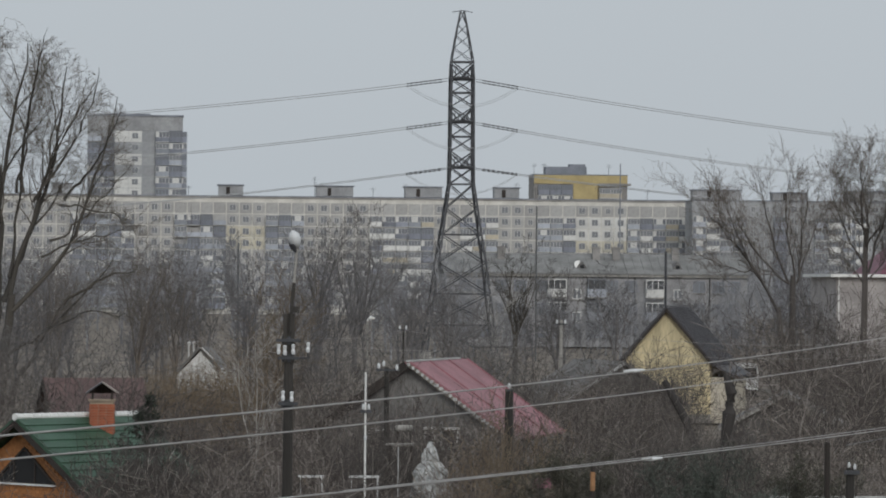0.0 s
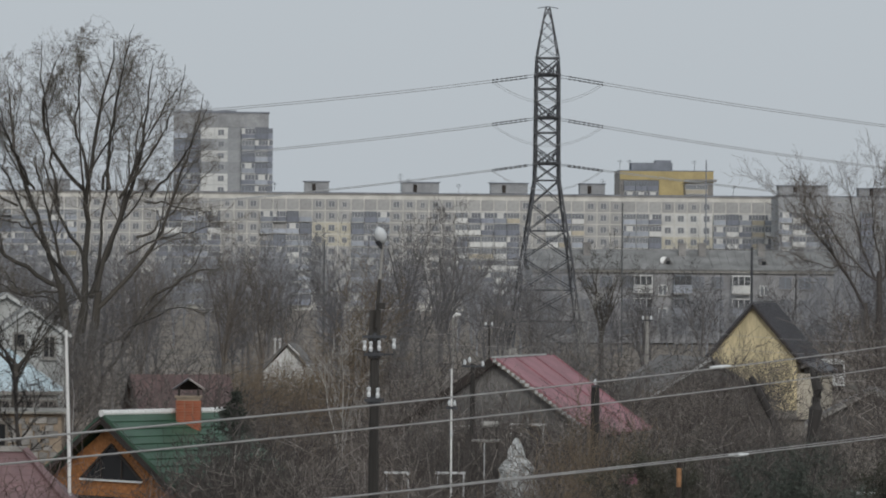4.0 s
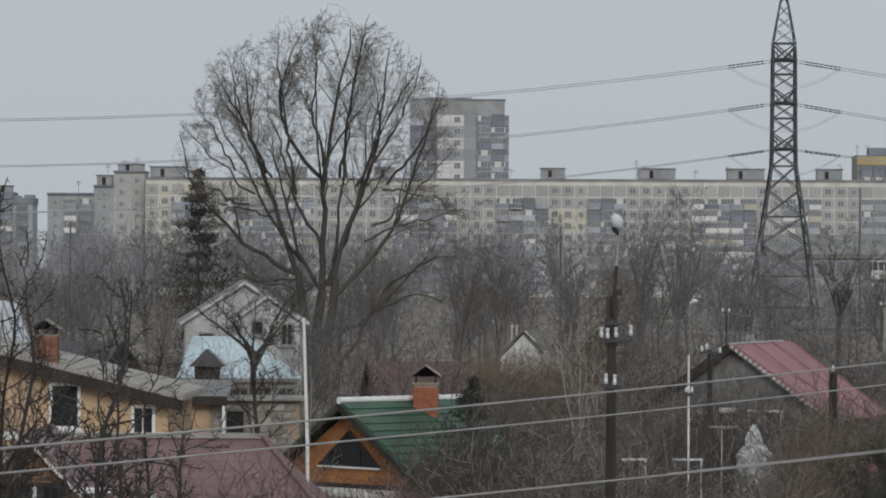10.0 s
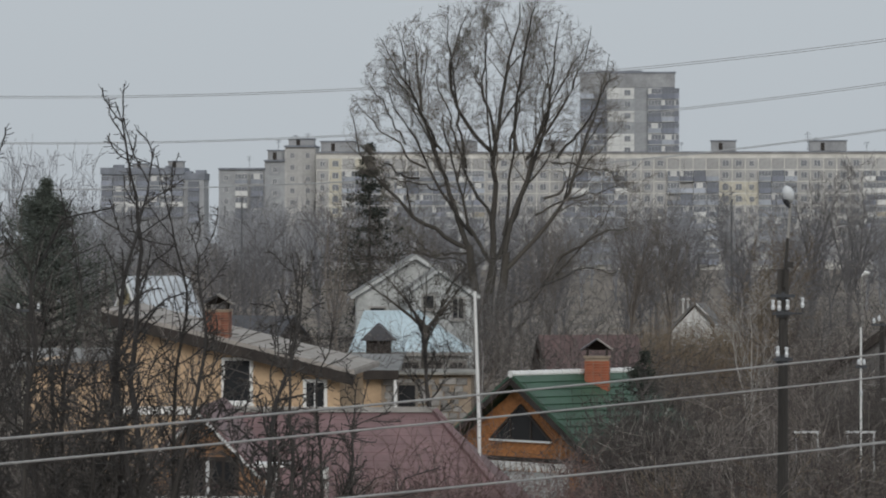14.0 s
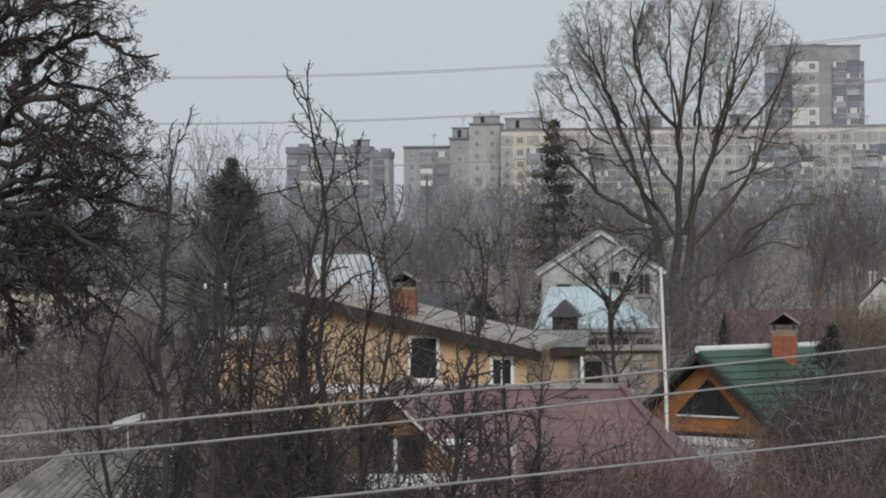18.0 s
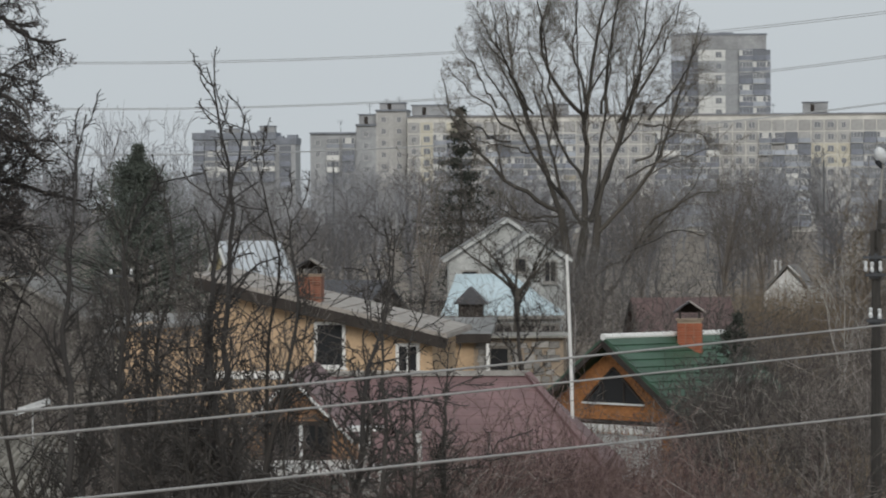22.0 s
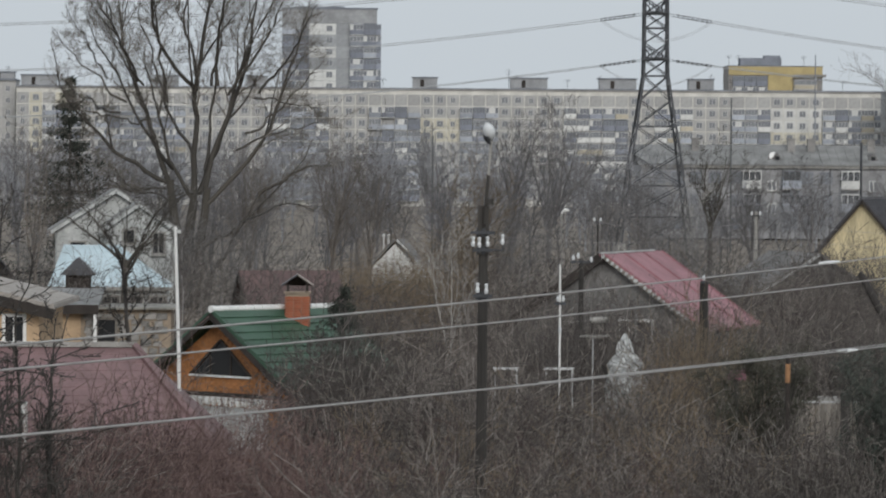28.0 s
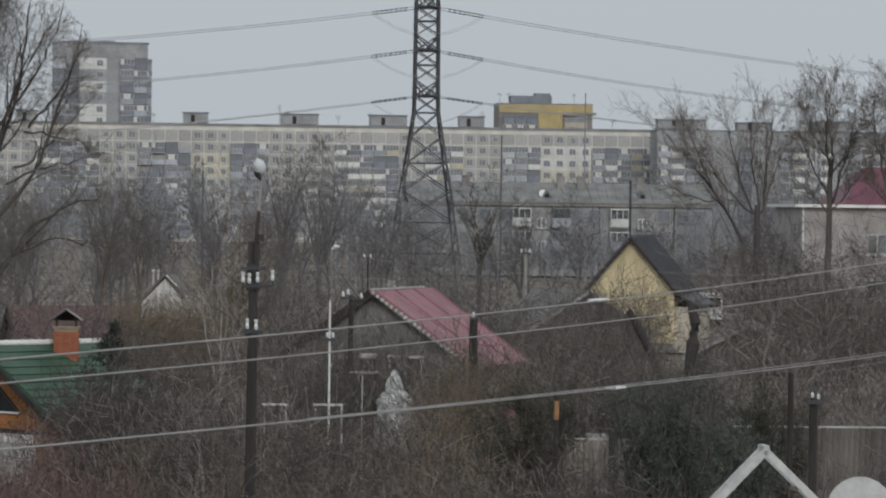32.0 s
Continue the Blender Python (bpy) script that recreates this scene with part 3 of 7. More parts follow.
def ochre_block():
    y = 1085.0
    o = thing("apartment_block", (0, y, 0), "ochre-painted block with a dark penthouse on its roof", "apartment building")
    x0, x1, z = 0.1021 * y, 0.1245 * y, 8 + 25.9 * y / 1000
    block_body(o, x0, x1, 14, z - 0.35, M_BRICKGREY)
    xa, xb = 0.1115 * y, 0.1175 * y
    part("ochre_panel", Geo().box(xa, -0.25, 0, xb, 0, z - 2.2), M_OCHRE, o, "plain ochre gable panel")
    part("ochre_band", Geo().box(x0, -0.3, z - 2.6, x1, 0, z - 0.4), M_OCHRE, o, "ochre attic band")
    part("ochre_band", Geo().box(xb, -0.2, z - 3.4, x1, 0, z - 2.6), M_OCHRE, o)
    for k in range(4):
        for x in (x0 + 2.5, x0 + 5.5, x0 + 8.5):
            part("balcony", B_KINDS["dvW"[k % 3]], None, o, m=pose(x, -0.05, z - 2.6 - (k + 1) * STOREY))
        for x in (xb + 1.7, xb + 4.6):
            part("balcony", B_KINDS["tb"[k % 2]], None, o, m=pose(x, -0.05, z - 3.4 - (k + 1) * STOREY))
    part("penthouse", Geo().box(0.1052 * y, 3, z, 0.1150 * y, 9, z + 1.9).box(0.1110 * y, 4, z + 1.9, 0.1148 * y, 8, z + 2.6), M_SLATEBLUE, o, "dark sheet-clad plant room")
    part("penthouse", Geo().box(0.1176 * y, -1.5, z - 3.0, 0.1252 * y, 2, z - 2.4), M_BRICKGREY, o)
    for d in (0.5, 3, 20):
        aerial(o, x0 + d, 5, z, 2.6)


def west_blocks():
    y = 985.0
    o = thing("apartment_block", (0, y, 0), "stepped pale block with white balconies at its corner", "apartment building")
    xs = [(-90.0, -79.0, 15.7), (-79.0, -74.2, 17.6), (-74.2, -66.9, 21.0)]
    for k, (a, b, v) in enumerate(xs):
        x0, x1, z = a * y / 1000, b * y / 1000, 8 + v * y / 1000
        part("wall", Geo().box(x0, 0.1 - k * 0.4, 0, x1, 14, z), (M_PANEL_GREY, M_PANEL_GREY, M_PANEL)[k], o)
        part("roof", Geo().box(x0 - 0.1, -0.5 - k * 0.4, z, x1 + 0.1, 14.1, z + 0.4), M_SLATEBLUE, o)
        n = int((x1 - x0) / 2.9)
        for i in range(n):
            for s in range(5):
                x, zz = x0 + (i + 0.5) * (x1 - x0) / n, z - 0.6 - (s + 1) * STOREY
                if k == 0 and i > 0:
                    part("balcony", B_KINDS["W" if (s in (1, 2) and i == n - 2) else "dbvd"[(i + s) % 4]], None, o, m=pose(x, 0.05, zz))
                else:
                    part("panel", panel_mesh(M_PANEL_GREY if k < 2 else M_PANEL, 2.6, STOREY - 0.15), None, o, m=pose(x, 0.1 - k * 0.4, zz))
                    part("window", W_SMALL, None, o, m=pose(x, 0.02 - k * 0.4, zz + 0.75))
    lift_house(o, -76.5 * y / 1000, 8 + 17.9 * y / 1000, 4)
    lift_house(o, -70.5 * y / 1000, 8 + 21.3 * y / 1000, 6, 1.6)
    for u, v in ((-83, 16), (-76, 20), (-72, 21), (-69, 21.5)):
        aerial(o, u * y / 1000, 4, 8 + v * y / 1000, 3)
    y = 1110.0
    o = thing("apartment_block", (0, y, 0), "distant grey block with a dark stepped roofline", "apartment building")
    for k, (a, b, v) in enumerate([(-118.0, -98.3, 16.2), (-98.3, -93.5, 14.9)]):
        x0, x1, z = a * y / 1000, b * y / 1000, 8 + v * y / 1000
        part("wall", Geo().box(x0, -k * 0.3, 0, x1, 14, z - 1.8), M_PANEL_GREY, o)
        part("roof", Geo().box(x0 - 0.2, -0.6, z - 1.8, x1 + 0.2, 14, z).box(x0 + 3, 1, z, x0 + 5.5, 6, z + 0.8).box(x1 - 5, 1, z, x1 - 3.4, 6, z + 0.5), M_SLATEBLUE, o, "slate-blue sheet-clad attic")
        n = int((x1 - x0) / 3)
        for i in range(n):
            for s in range(4):
                x, zz = x0 + (i + 0.5) * (x1 - x0) / n, z - 1.9 - (s + 1) * STOREY
                part("balcony", B_KINDS["W" if s == 2 and i % 4 else "dDvdbd"[(i * 5 + s * 3) % 6]], None, o, m=pose(x, -0.35, zz))
    lift_house(o, -100.5 * y / 1000, 8 + 16.2 * y / 1000, 4, 1.6)
    lift_house(o, -109 * y / 1000, 8 + 16.2 * y / 1000, 4, 1.0)


def low_block():
    """The grey three-storey houses with a slate roof."""
    y = 520.0
    o = thing("apartment_block", (0, y, 0), "grey stucco three-storey house with a slate roof and patched balconies", "apartment building")
    x0, x1, ze, zr = 0.0815 * y, 0.1535 * y, 9.0, 11.4
    part("wall", Geo().box(x0, 0, 0, x1, 11, ze), M_GREYWALL, o)
    mid = 0.1245 * y
    for a, b in ((x0 - 0.5, mid), (mid + 0.01, x1 + 0.5)):
        g = Geo()
        g.hexa([(a, -0.6, ze), (b, -0.6, ze), (b, 5.5, zr), (a, 5.5, zr), (a, -0.6, ze + 0.18), (b, -0.6, ze + 0.18), (b, 5.5, zr + 0.18), (a, 5.5, zr + 0.18)])
        g.hexa([(a, 5.52, zr), (b, 5.52, zr), (b, 11.6, ze), (a, 11.6, ze), (a, 5.52, zr + 0.18), (b, 5.52, zr + 0.18), (b, 11.6, ze + 0.18), (a, 11.6, ze + 0.18)])
        roof = part("roof", g, M_SLATE, o, "weathered grey slate roof")
        n = int((b - a) / 1.1)
        for i in range(n + 1):
            x = a + 0.05 + (b - a - 0.1) * i / n
            part("seam", Geo().bar((x, -0.6, ze + 0.2), (x, 5.5, zr + 0.2), 0.07, 0.06), M_SLATE, roof)
    part("cornice", Geo().box(x0 - 0.1, -0.45, ze - 0.28, x1 + 0.1, -0.004, ze - 0.004), M_CONCRETE, o, "moulded concrete cornice")
    for u in (118.0, 122.8, 137.2, 95.0):
        x = u * y / 1000
        part("chimney", Geo().box(x - 0.45, 3.5, ze + 1, x + 0.45, 4.4, zr + 0.9).box(x - 0.55, 3.4, zr + 0.9, x + 0.55, 4.5, zr + 1.05), M_BRICKGREY, o, "sooty brick chimney")
    for u in (114.0, 137.0):
        x = u * y / 1000
        d = part("dormer", Geo().hexa([(x - 0.7, 0.8, ze + 0.6), (x + 0.7, 0.8, ze + 0.6), (x + 0.7, 3.2, ze + 1.4), (x - 0.7, 3.2, ze + 1.4), (x - 0.1, 0.8, ze + 1.6), (x + 0.1, 0.8, ze + 1.6), (x + 0.1, 3.2, ze + 1.6), (x - 0.1, 3.2, ze + 1.6)]), M_ROOFDARK, o, "dark gabled roof dormer")
        part("opening", Geo().box(x - 0.25, 0.76, ze + 0.75, x + 0.25, 0.796, ze + 1.2), M_GLASS, d)
    g = Geo()
    cx, cz = 0.1131 * y, 10.2
    g.tube([(cx, 1.5, cz), (cx, 1.3, cz + 0.02), (cx, 1.2, cz + 0.05)], [0.1, 0.42, 0.5], 14)
    g.tube([(cx, 1.5, cz), (cx, 1.9, cz - 0.6)], 0.05, 6)
    part("satellite_dish", g, M_WHITE, o, "white satellite dish on the roof")
    # windows and balconies by bay
    fits = [(104.2, 0, "w"), (107.7, 0, "B"), (112.6, 1, "s"), (117.2, 0, "G"), (121.0, 0, "w"), (125.6, 0, "d"), (131.2, 0, "B"), (136.9, 1, "s"), (146.6, 0, "w"), (142.0, 0, "w"), (150.5, 0, "w"), (99.0, 0, "w"), (94.5, 0, "w"), (90.0, 0, "w"), (86.0, 0, "w")]
    for u, off, kind in fits:
        for k in range(3):
            x, z = u * y / 1000, ze - 2.2 - k * 2.85 - (0.9 if off else 0)
            if z < 0.3:
                continue
            g = Geo()
            g.slot = 0
            if kind in "BG" and k == 0 or kind in "BG" and k == 1:
                part("balcony_slab", Geo().box(x - 1.15, -1.1, z - 0.75, x + 1.15, 0, z - 0.6), M_CONCRETE, o)
                b = Geo().box(x - 1.15, -1.1, z - 0.6, x + 1.15, -1.04, z + 0.4).box(x - 1.15, -1.04, z - 0.6, x - 1.09, 0, z + 0.4).box(x + 1.09, -1.04, z - 0.6, x + 1.15, 0, z + 0.4)
                bal = part("balcony", b, M_PANEL_WHITE if kind == "B" and k == 0 else M_LOGGIA, o, "sheet-clad balcony")
                f = Geo()
                for xx in (-1.13, -0.4, 0.33, 1.06):
                    f.box(x + xx, -1.09, z + 0.4, x + xx + 0.08, -1.03, z + 1.5)
                f.box(x - 1.13, -1.09, z + 1.5, x + 1.14, -0.02, z + 1.6)
                part("glazing_frame", f, M_WHITE if kind == "B" else M_LOGGIA, bal)
                part("glazing", Geo().box(x - 1.1, -1.06, z + 0.42, x + 1.1, -1.045, z + 1.5), M_GLASS_MID, bal)
                continue
            w = part("window", W_PALE if kind == "s" else W_DARK, None, o, m=pose(x, -0.06, z))
            part("sill", Geo().box(x - 0.85, -0.22, z - 0.1, x + 0.85, 0, z - 0.02), M_CONCRETE, o)
    for u in (102.8, 126.5, 144.5):
        x = u * y / 1000
        part("downpipe", Geo().tube([(x, -0.15, 0.2), (x, -0.15, ze - 0.3)], 0.07, 6), M_STEEL, o)


def crimson_house():
    y = 300.0
    o = thing("house", (0, y, 0), "pinkish white two-storey house with a crimson sheet roof", "house")
    x0, x1, ze = 0.1752 * y, 0.236 * y, 8.55
    part("wall", Geo().box(x0, 0, 0, x1, 11, ze), M_PLASTER, o)
    part("eaves", Geo().box(x0 - 0.5, -0.6, ze, x1 + 0.5, 11.6, ze + 0.22), M_WHITE, o, "white eaves board")
    r0 = 0.1855 * y
    g = Geo().hexa([(r0, -0.4, ze + 0.24), (x1 + 0.3, -0.4, ze + 0.24), (x1 + 0.3, 11.4, ze + 0.24), (r0, 11.4, ze + 0.24), (r0 + 2.6, 5, ze + 3.0), (x1 - 3, 5, ze + 3.0), (x1 - 3, 6, ze + 3.0), (r0 + 2.6, 6, ze + 3.0)])
    part("roof", g, M_PINKROOF, o, "crimson hipped sheet roof")
    for dx, z in ((5.6, 5.2), (9.0, 5.2), (5.6, 1.9)):
        x = x0 + dx
        part("window", W_STD, None, o, m=pose(x, -0.06, z))
        part("sill", Geo().box(x - 0.8, -0.2, z - 0.1, x + 0.8, 0, z - 0.02), M_WHITE, o)
    part("drainpipe", Geo().tube([(x0 + 0.15, -0.12, 0.2), (x0 + 0.15, -0.12, ze)], 0.06, 6), M_WHITE, o)


# ---- the transmission tower and its lines ----
TOWER = at(84.6, 0, 450)


def pylon():
    y = 450.0
    o = thing("transmission_tower", (TOWER.x, y, 0), "dark steel lattice transmission tower with tension insulators", "electricity pylon")
    prof = [(0.0, 3.85), (3.3, 3.42), (6.65, 2.97), (10.0, 2.55), (13.0, 2.08), (15.8, 1.67), (18.4, 1.3), (20.2, 1.26), (21.9, 1.24), (23.5, 1.23), (25.1, 1.22), (26.7, 1.21), (28.2, 1.2), (29.7, 1.19), (31.5, 1.17), (33.0, 0.92), (34.3, 0.69), (35.5, 0.48), (37.0, 0.2)]
    def corner(k, q):
        z, w = prof[k]
        sx, sy = ((-1, -1), (1, -1), (1, 1), (-1, 1))[q]
        return Vector((sx * w, sy * w, z))
    for q in range(4):
        g = Geo().tube([corner(k, q) for k in range(len(prof))], [0.17 if p[0] < 31 else 0.09 for p in prof], 4)
        part("leg", g, M_STEEL, o)
    for q in range(4):
        a, b = q, (q + 1) % 4
        for k in range(len(prof) - 1):
            t = (0.13 if q == 0 else 0.09) if prof[k][0] < 31 else 0.06
            part("brace", Geo().bar(corner(k, a), corner(k + 1, b), t), M_STEEL, o)
            part("brace", Geo().bar(corner(k, b), corner(k + 1, a), t), M_STEEL, o)
        for k in (1, 2, 4, 6, 7, 9, 10, 12, 13, 14):
            t = 0.3 if prof[k][0] in (20.2, 25.1, 29.7) else 0.14
            part("strut", Geo().bar(corner(k, a), corner(k, b), t), M_STEEL, o)
    for z, w, ln in ((29.7, 1.19, 1.6), (25.1, 1.22, 1.9), (20.2, 1.26, 1.6)):
        for s in (-1, 1):
            g = Geo()
            tip = Vector((0, s * (w + ln), z + 0.1))
            for x in (-w, w):
                g.bar((x, s * w, z), tip, 0.14).bar((x, s * w, z + 1.5), tip, 0.1)
                for f in (0.3, 0.6):
                    p = Vector((x, s * w, z)).lerp(tip, f)
                    g.bar(p, Vector((x, s * w, z + 1.5)).lerp(tip, f), 0.07)
            for f in (0.3, 0.6):
                g.bar(Vector((-w, s * w, z)).lerp(tip, f), Vector((w, s * w, z)).lerp(tip, f), 0.07)
            part("crossarm", g, M_STEEL, o, "lattice crossarm seen end on")
    part("earth_wire_bracket", Geo().bar((-1.1, 0, 36.85), (0, 0, 37.05), 0.07).bar((1.1, 0, 36.85), (0, 0, 37.05), 0.07), M_STEEL, o)
    for k in range(4):
        w = prof[0][1]
        sx, sy = ((-1, -1), (1, -1), (1, 1), (-1, 1))[k]
        part("footing", Geo().hexa([(sx * w - 0.6, sy * w - 0.6, -0.3), (sx * w + 0.6, sy * w - 0.6, -0.3), (sx * w + 0.6, sy * w + 0.6, -0.3), (sx * w - 0.6, sy * w + 0.6, -0.3), (sx * w - 0.4, sy * w - 0.4, 0.5), (sx * w + 0.4, sy * w - 0.4, 0.5), (sx * w + 0.4, sy * w + 0.4, 0.5), (sx * w - 0.4, sy * w + 0.4, 0.5)]), M_CONCRETE, o)


def power_lines():
    """Two circuits on three levels: insulator strings, conductors and jumper loops."""
    y = 450.0
    levels = [(29.7, 2.8, 22.85, 0.165, 0.00029), (25.1, 3.1, 17.9, 0.170, 0.00037), (20.2, 2.9, 12.95, 0.130, 0.0003)]
    for z, arm, low, a, b in levels:
        for s in (-1, 1):
            yy = y + s * arm
            sc = yy / y
            def west(u):
                return Vector((u * y / 1000 * sc, yy, (low + (z - low) * ((u + 130) / 213.0) ** 2)))
            def east(u):
                d = u - 86
                return Vector((u * y / 1000 * sc, yy, z + (-a * d + b * d * d) * y / 1000))
            o = thing("power_line", (TOWER.x, yy, z), "grey high-voltage conductor sagging from the lattice tower", "power line", group="high-voltage conductors")
            inv = Vector((TOWER.x, yy, z))
            wline = [west(u) - inv for u in np.linspace(71.5, -420, 70)]
            part("conductor", Geo().tube(wline, 0.036, 4, cap=False), M_CONDUCTOR, o)
            part("conductor", Geo().tube([east(u) - inv for u in np.linspace(98, 330, 40)], 0.036, 4, cap=False), M_CONDUCTOR, o)
            for fn, u0, u1 in ((west, 84.5, 71.5), (east, 85, 98)):
                g = Geo()
                pts = [fn(u0 + (u1 - u0) * t) - inv for t in np.linspace(0, 1, 24)]
                g.tube([pts[0], pts[8]], 0.03, 5)
                g.tube(pts[8:], [0.09 if k % 2 else 0.04 for k in range(16)], 6)
                part("insulator_string", g, M_CABLE, o, "string of disc insulators")
            p0, p1 = west(71.5) - inv, east(98) - inv
            loop = [p0.lerp(p1, t) - Vector((0, 0, 2.4 * 4 * t * (1 - t) * 0.9)) for t in np.linspace(0, 1, 17)]
            part("jumper", Geo().tube(loop, 0.02, 4, cap=False), M_CONDUCTOR, o, "jumper loop hanging below the crossarm")


long_block()
east_block()
tall_block()
ochre_block()
west_blocks()
low_block()
crimson_house()
pylon()
power_lines()


# ---- garden houses ----
def gable_house(apex, rz, L, W, rise, wall, roof, label, roof_label, over=0.35, trim=None, cap=None, step=0.0, rib=0.0, rib_mat=None, thick=0.12, sides=(-1, 1)):
    """A gabled house: the ridge starts over the origin and runs along +x; its near gable stands at x = 0."""
    zr = apex.z
    o = thing("house", (apex.x, apex.y, 0), label, "house", rz=rz)
    zw, h = zr - rise - 0.05, W / 2
    g = Geo()
    k = [(over, -h, 0), (over, h, 0), (over, h, zw), (over, 0, zr - 0.12), (over, -h, zw)]
    far = [(L - over, p[1], p[2]) for p in k]
    g.face(*k[::-1]).face(*far)
    for i in range(5):
        j = (i + 1) % 5
        g.face(k[i], k[j], far[j], far[i])
    part("wall", g, wall, o)
    run = h + over
    drop = rise * run / h
    for s in (-1, 1):
        n = Vector((0, s * drop, run)).normalized() * thick
        a = [Vector((0, 0, zr)), Vector((L, 0, zr)), Vector((L, s * run, zr - drop)), Vector((0, s * run, zr - drop))]
        if s < 0:
            low = [a[3], a[2], a[1], a[0]]
        else:
            low = a
        r = part("roof", Geo().hexa([*low, *[p + n for p in low]]), roof, o, roof_label)
        if step:
            rows = int(math.hypot(run, drop) / step)
            for i in range(rows):
                t0, t1 = i / rows, (i + 1) / rows
                p0, p1 = a[0].lerp(a[3], t0) + n * 1.02, a[0].lerp(a[3], t1) + n * 1.3
                q0, q1 = p0 + Vector((L, 0, 0)), p1 + Vector((L, 0, 0))
                e = n * 0.25
                c = [p1 - e, q1 - e, q0, p0] if s > 0 else [p0, q0, q1 - e, p1 - e]
                up = [p1, q1, q0 + e * 0.2, p0 + e * 0.2] if s > 0 else [p0 + e * 0.2, q0 + e * 0.2, q1, p1]
                part("tile_course", Geo().hexa([*c, *up]), roof, r)
        if rib:
            m = int(L / rib)
            for i in range(m + 1):
                x = 0.04 + (L - 0.08) * i / m
                part("rib", Geo().bar(Vector((x, 0, zr)) + n * 1.1, Vector((x, s * run, zr - drop)) + n * 1.1, 0.05, 0.06), rib_mat or roof, r)
        if trim and s in sides:
            part("bargeboard", Geo().bar(Vector((-0.03, 0, zr + 0.02)) - n * 0.4, Vector((-0.03, s * run, zr - drop + 0.02)) - n * 0.4, 0.05, 0.15), trim, o)
    if cap:
        part("ridge_cap", Geo().bar((-0.05, 0, zr + thick + 0.05), (L + 0.05, 0, zr + thick + 0.05), 0.3, 0.1), cap, o, "ridge capping")
    return o


def bricks(owner, x0, x1, y, z0, z1, mat, inside, bw=0.5, bh=0.16, cap=280):
    """Facing blocks in stretcher bond on the plane x = const of the owner (a gable), between z0 and z1."""
    me = Geo().box(-0.03, -bw / 2 + 0.012, 0, 0.0, bw / 2 - 0.012, bh - 0.016).mesh("brick", mat)
    count, row, z = 0, 0, z0
    while z + bh < z1:
        yy = x0 + (bw / 2 if row % 2 else bw)
        while yy < x1:
            if inside(yy, z + bh / 2) and count < cap:
                part("brick", me, None, owner, m=pose(y, yy, z))
                count += 1
            yy += bw
        z += bh
        row += 1


def chimney(owner, x, y, z0, z1, w, mat, hood, turn=0.0):
    """A brick stack with a folded hood on four short posts."""
    h, top = w / 2, z1 - z0
    c = part("chimney", Geo().box(-h, -h, 0, h, h, top), M_MORTAR, owner, "brick chimney with a folded sheet hood", m=pose(x, y, z0, 0, 0, turn))
    bh, bl = 0.075, w / 3
    me = Geo().box(-bl / 2 + 0.006, -0.02, 0, bl / 2 - 0.006, 0, bh - 0.01).mesh("brick", mat)
    for r in range(int(top / bh)):
        for k in range(3):
            e = -h + (k + 0.5) * bl
            part("brick", me, None, c, m=pose(e, -h, r * bh))
            part("brick", me, None, c, m=pose(-h, -e, r * bh, 0, 0, -90))
            part("brick", me, None, c, m=pose(h, e, r * bh, 0, 0, 90))
    part("cap", Geo().box(-h - 0.05, -h - 0.05, top, h + 0.05, h + 0.05, top + 0.05), M_MORTAR, c)
    for sx in (-1, 1):
        for sy in (-1, 1):
            part("hood_post", Geo().box(sx * h * 0.8 - 0.03, sy * h * 0.8 - 0.03, top + 0.05, sx * h * 0.8 + 0.03, sy * h * 0.8 + 0.03, top + 0.26), M_DARKWOOD, c)
    # One sheet in two tones: lit east slope pale, shaded west slope dark.
    for s in (-1, 1):
        p = [Vector((0, -h * 1.15, top + 0.5)), Vector((0, h * 1.15, top + 0.5)), Vector((s * h * 1.35, h * 1.15, top + 0.2)), Vector((s * h * 1.35, -h * 1.15, top + 0.2))]
        p = p if s < 0 else p[::-1]
        part("hood", Geo().hexa([*p, *[q + Vector((0, 0, 0.04)) for q in p]]), hood if s > 0 else M_DARKROOF, c, "folded sheet hood")
    # A dark triangle fills the gap as the shade under the hood.
    part("hood_back", Geo().hexa([(-h * 1.2, h * 0.9, top + 0.2), (h * 1.2, h * 0.9, top + 0.2), (h * 1.2, h, top + 0.2), (-h * 1.2, h, top + 0.2), (-0.02, h * 0.9, top + 0.48), (0.02, h * 0.9, top + 0.48), (0.02, h, top + 0.48), (-0.02, h, top + 0.48)]), M_DARKWOOD, c)
    return c


def casement(owner, m, w, h, bars=1, edge=M_WHITE):
    """A framed window in the plane y = 0 of m: frame, mullions, pane, sill."""
    g = Geo().box(-w / 2 - 0.1, -0.05, -0.1, w / 2 + 0.1, 0.03, 0).box(-w / 2 - 0.1, -0.05, h, w / 2 + 0.1, 0.03, h + 0.1)
    g.box(-w / 2 - 0.1, -0.05, 0, -w / 2, 0.03, h).box(w / 2, -0.05, 0, w / 2 + 0.1, 0.03, h)
    win = part("window", g, edge, owner, m=m)
    part("pane", Geo().box(-w / 2, -0.01, 0, w / 2, 0.01, h), M_GLASS, win)
    for i in range(bars):
        x = -w / 2 + w * (i + 1) / (bars + 1)
        part("mullion", Geo().box(x - 0.03, -0.04, 0, x + 0.03, -0.012, h), edge, win)
    part("sill", Geo().box(-w / 2 - 0.15, -0.14, -0.16, w / 2 + 0.15, 0.0, -0.102), edge, win)
    return win


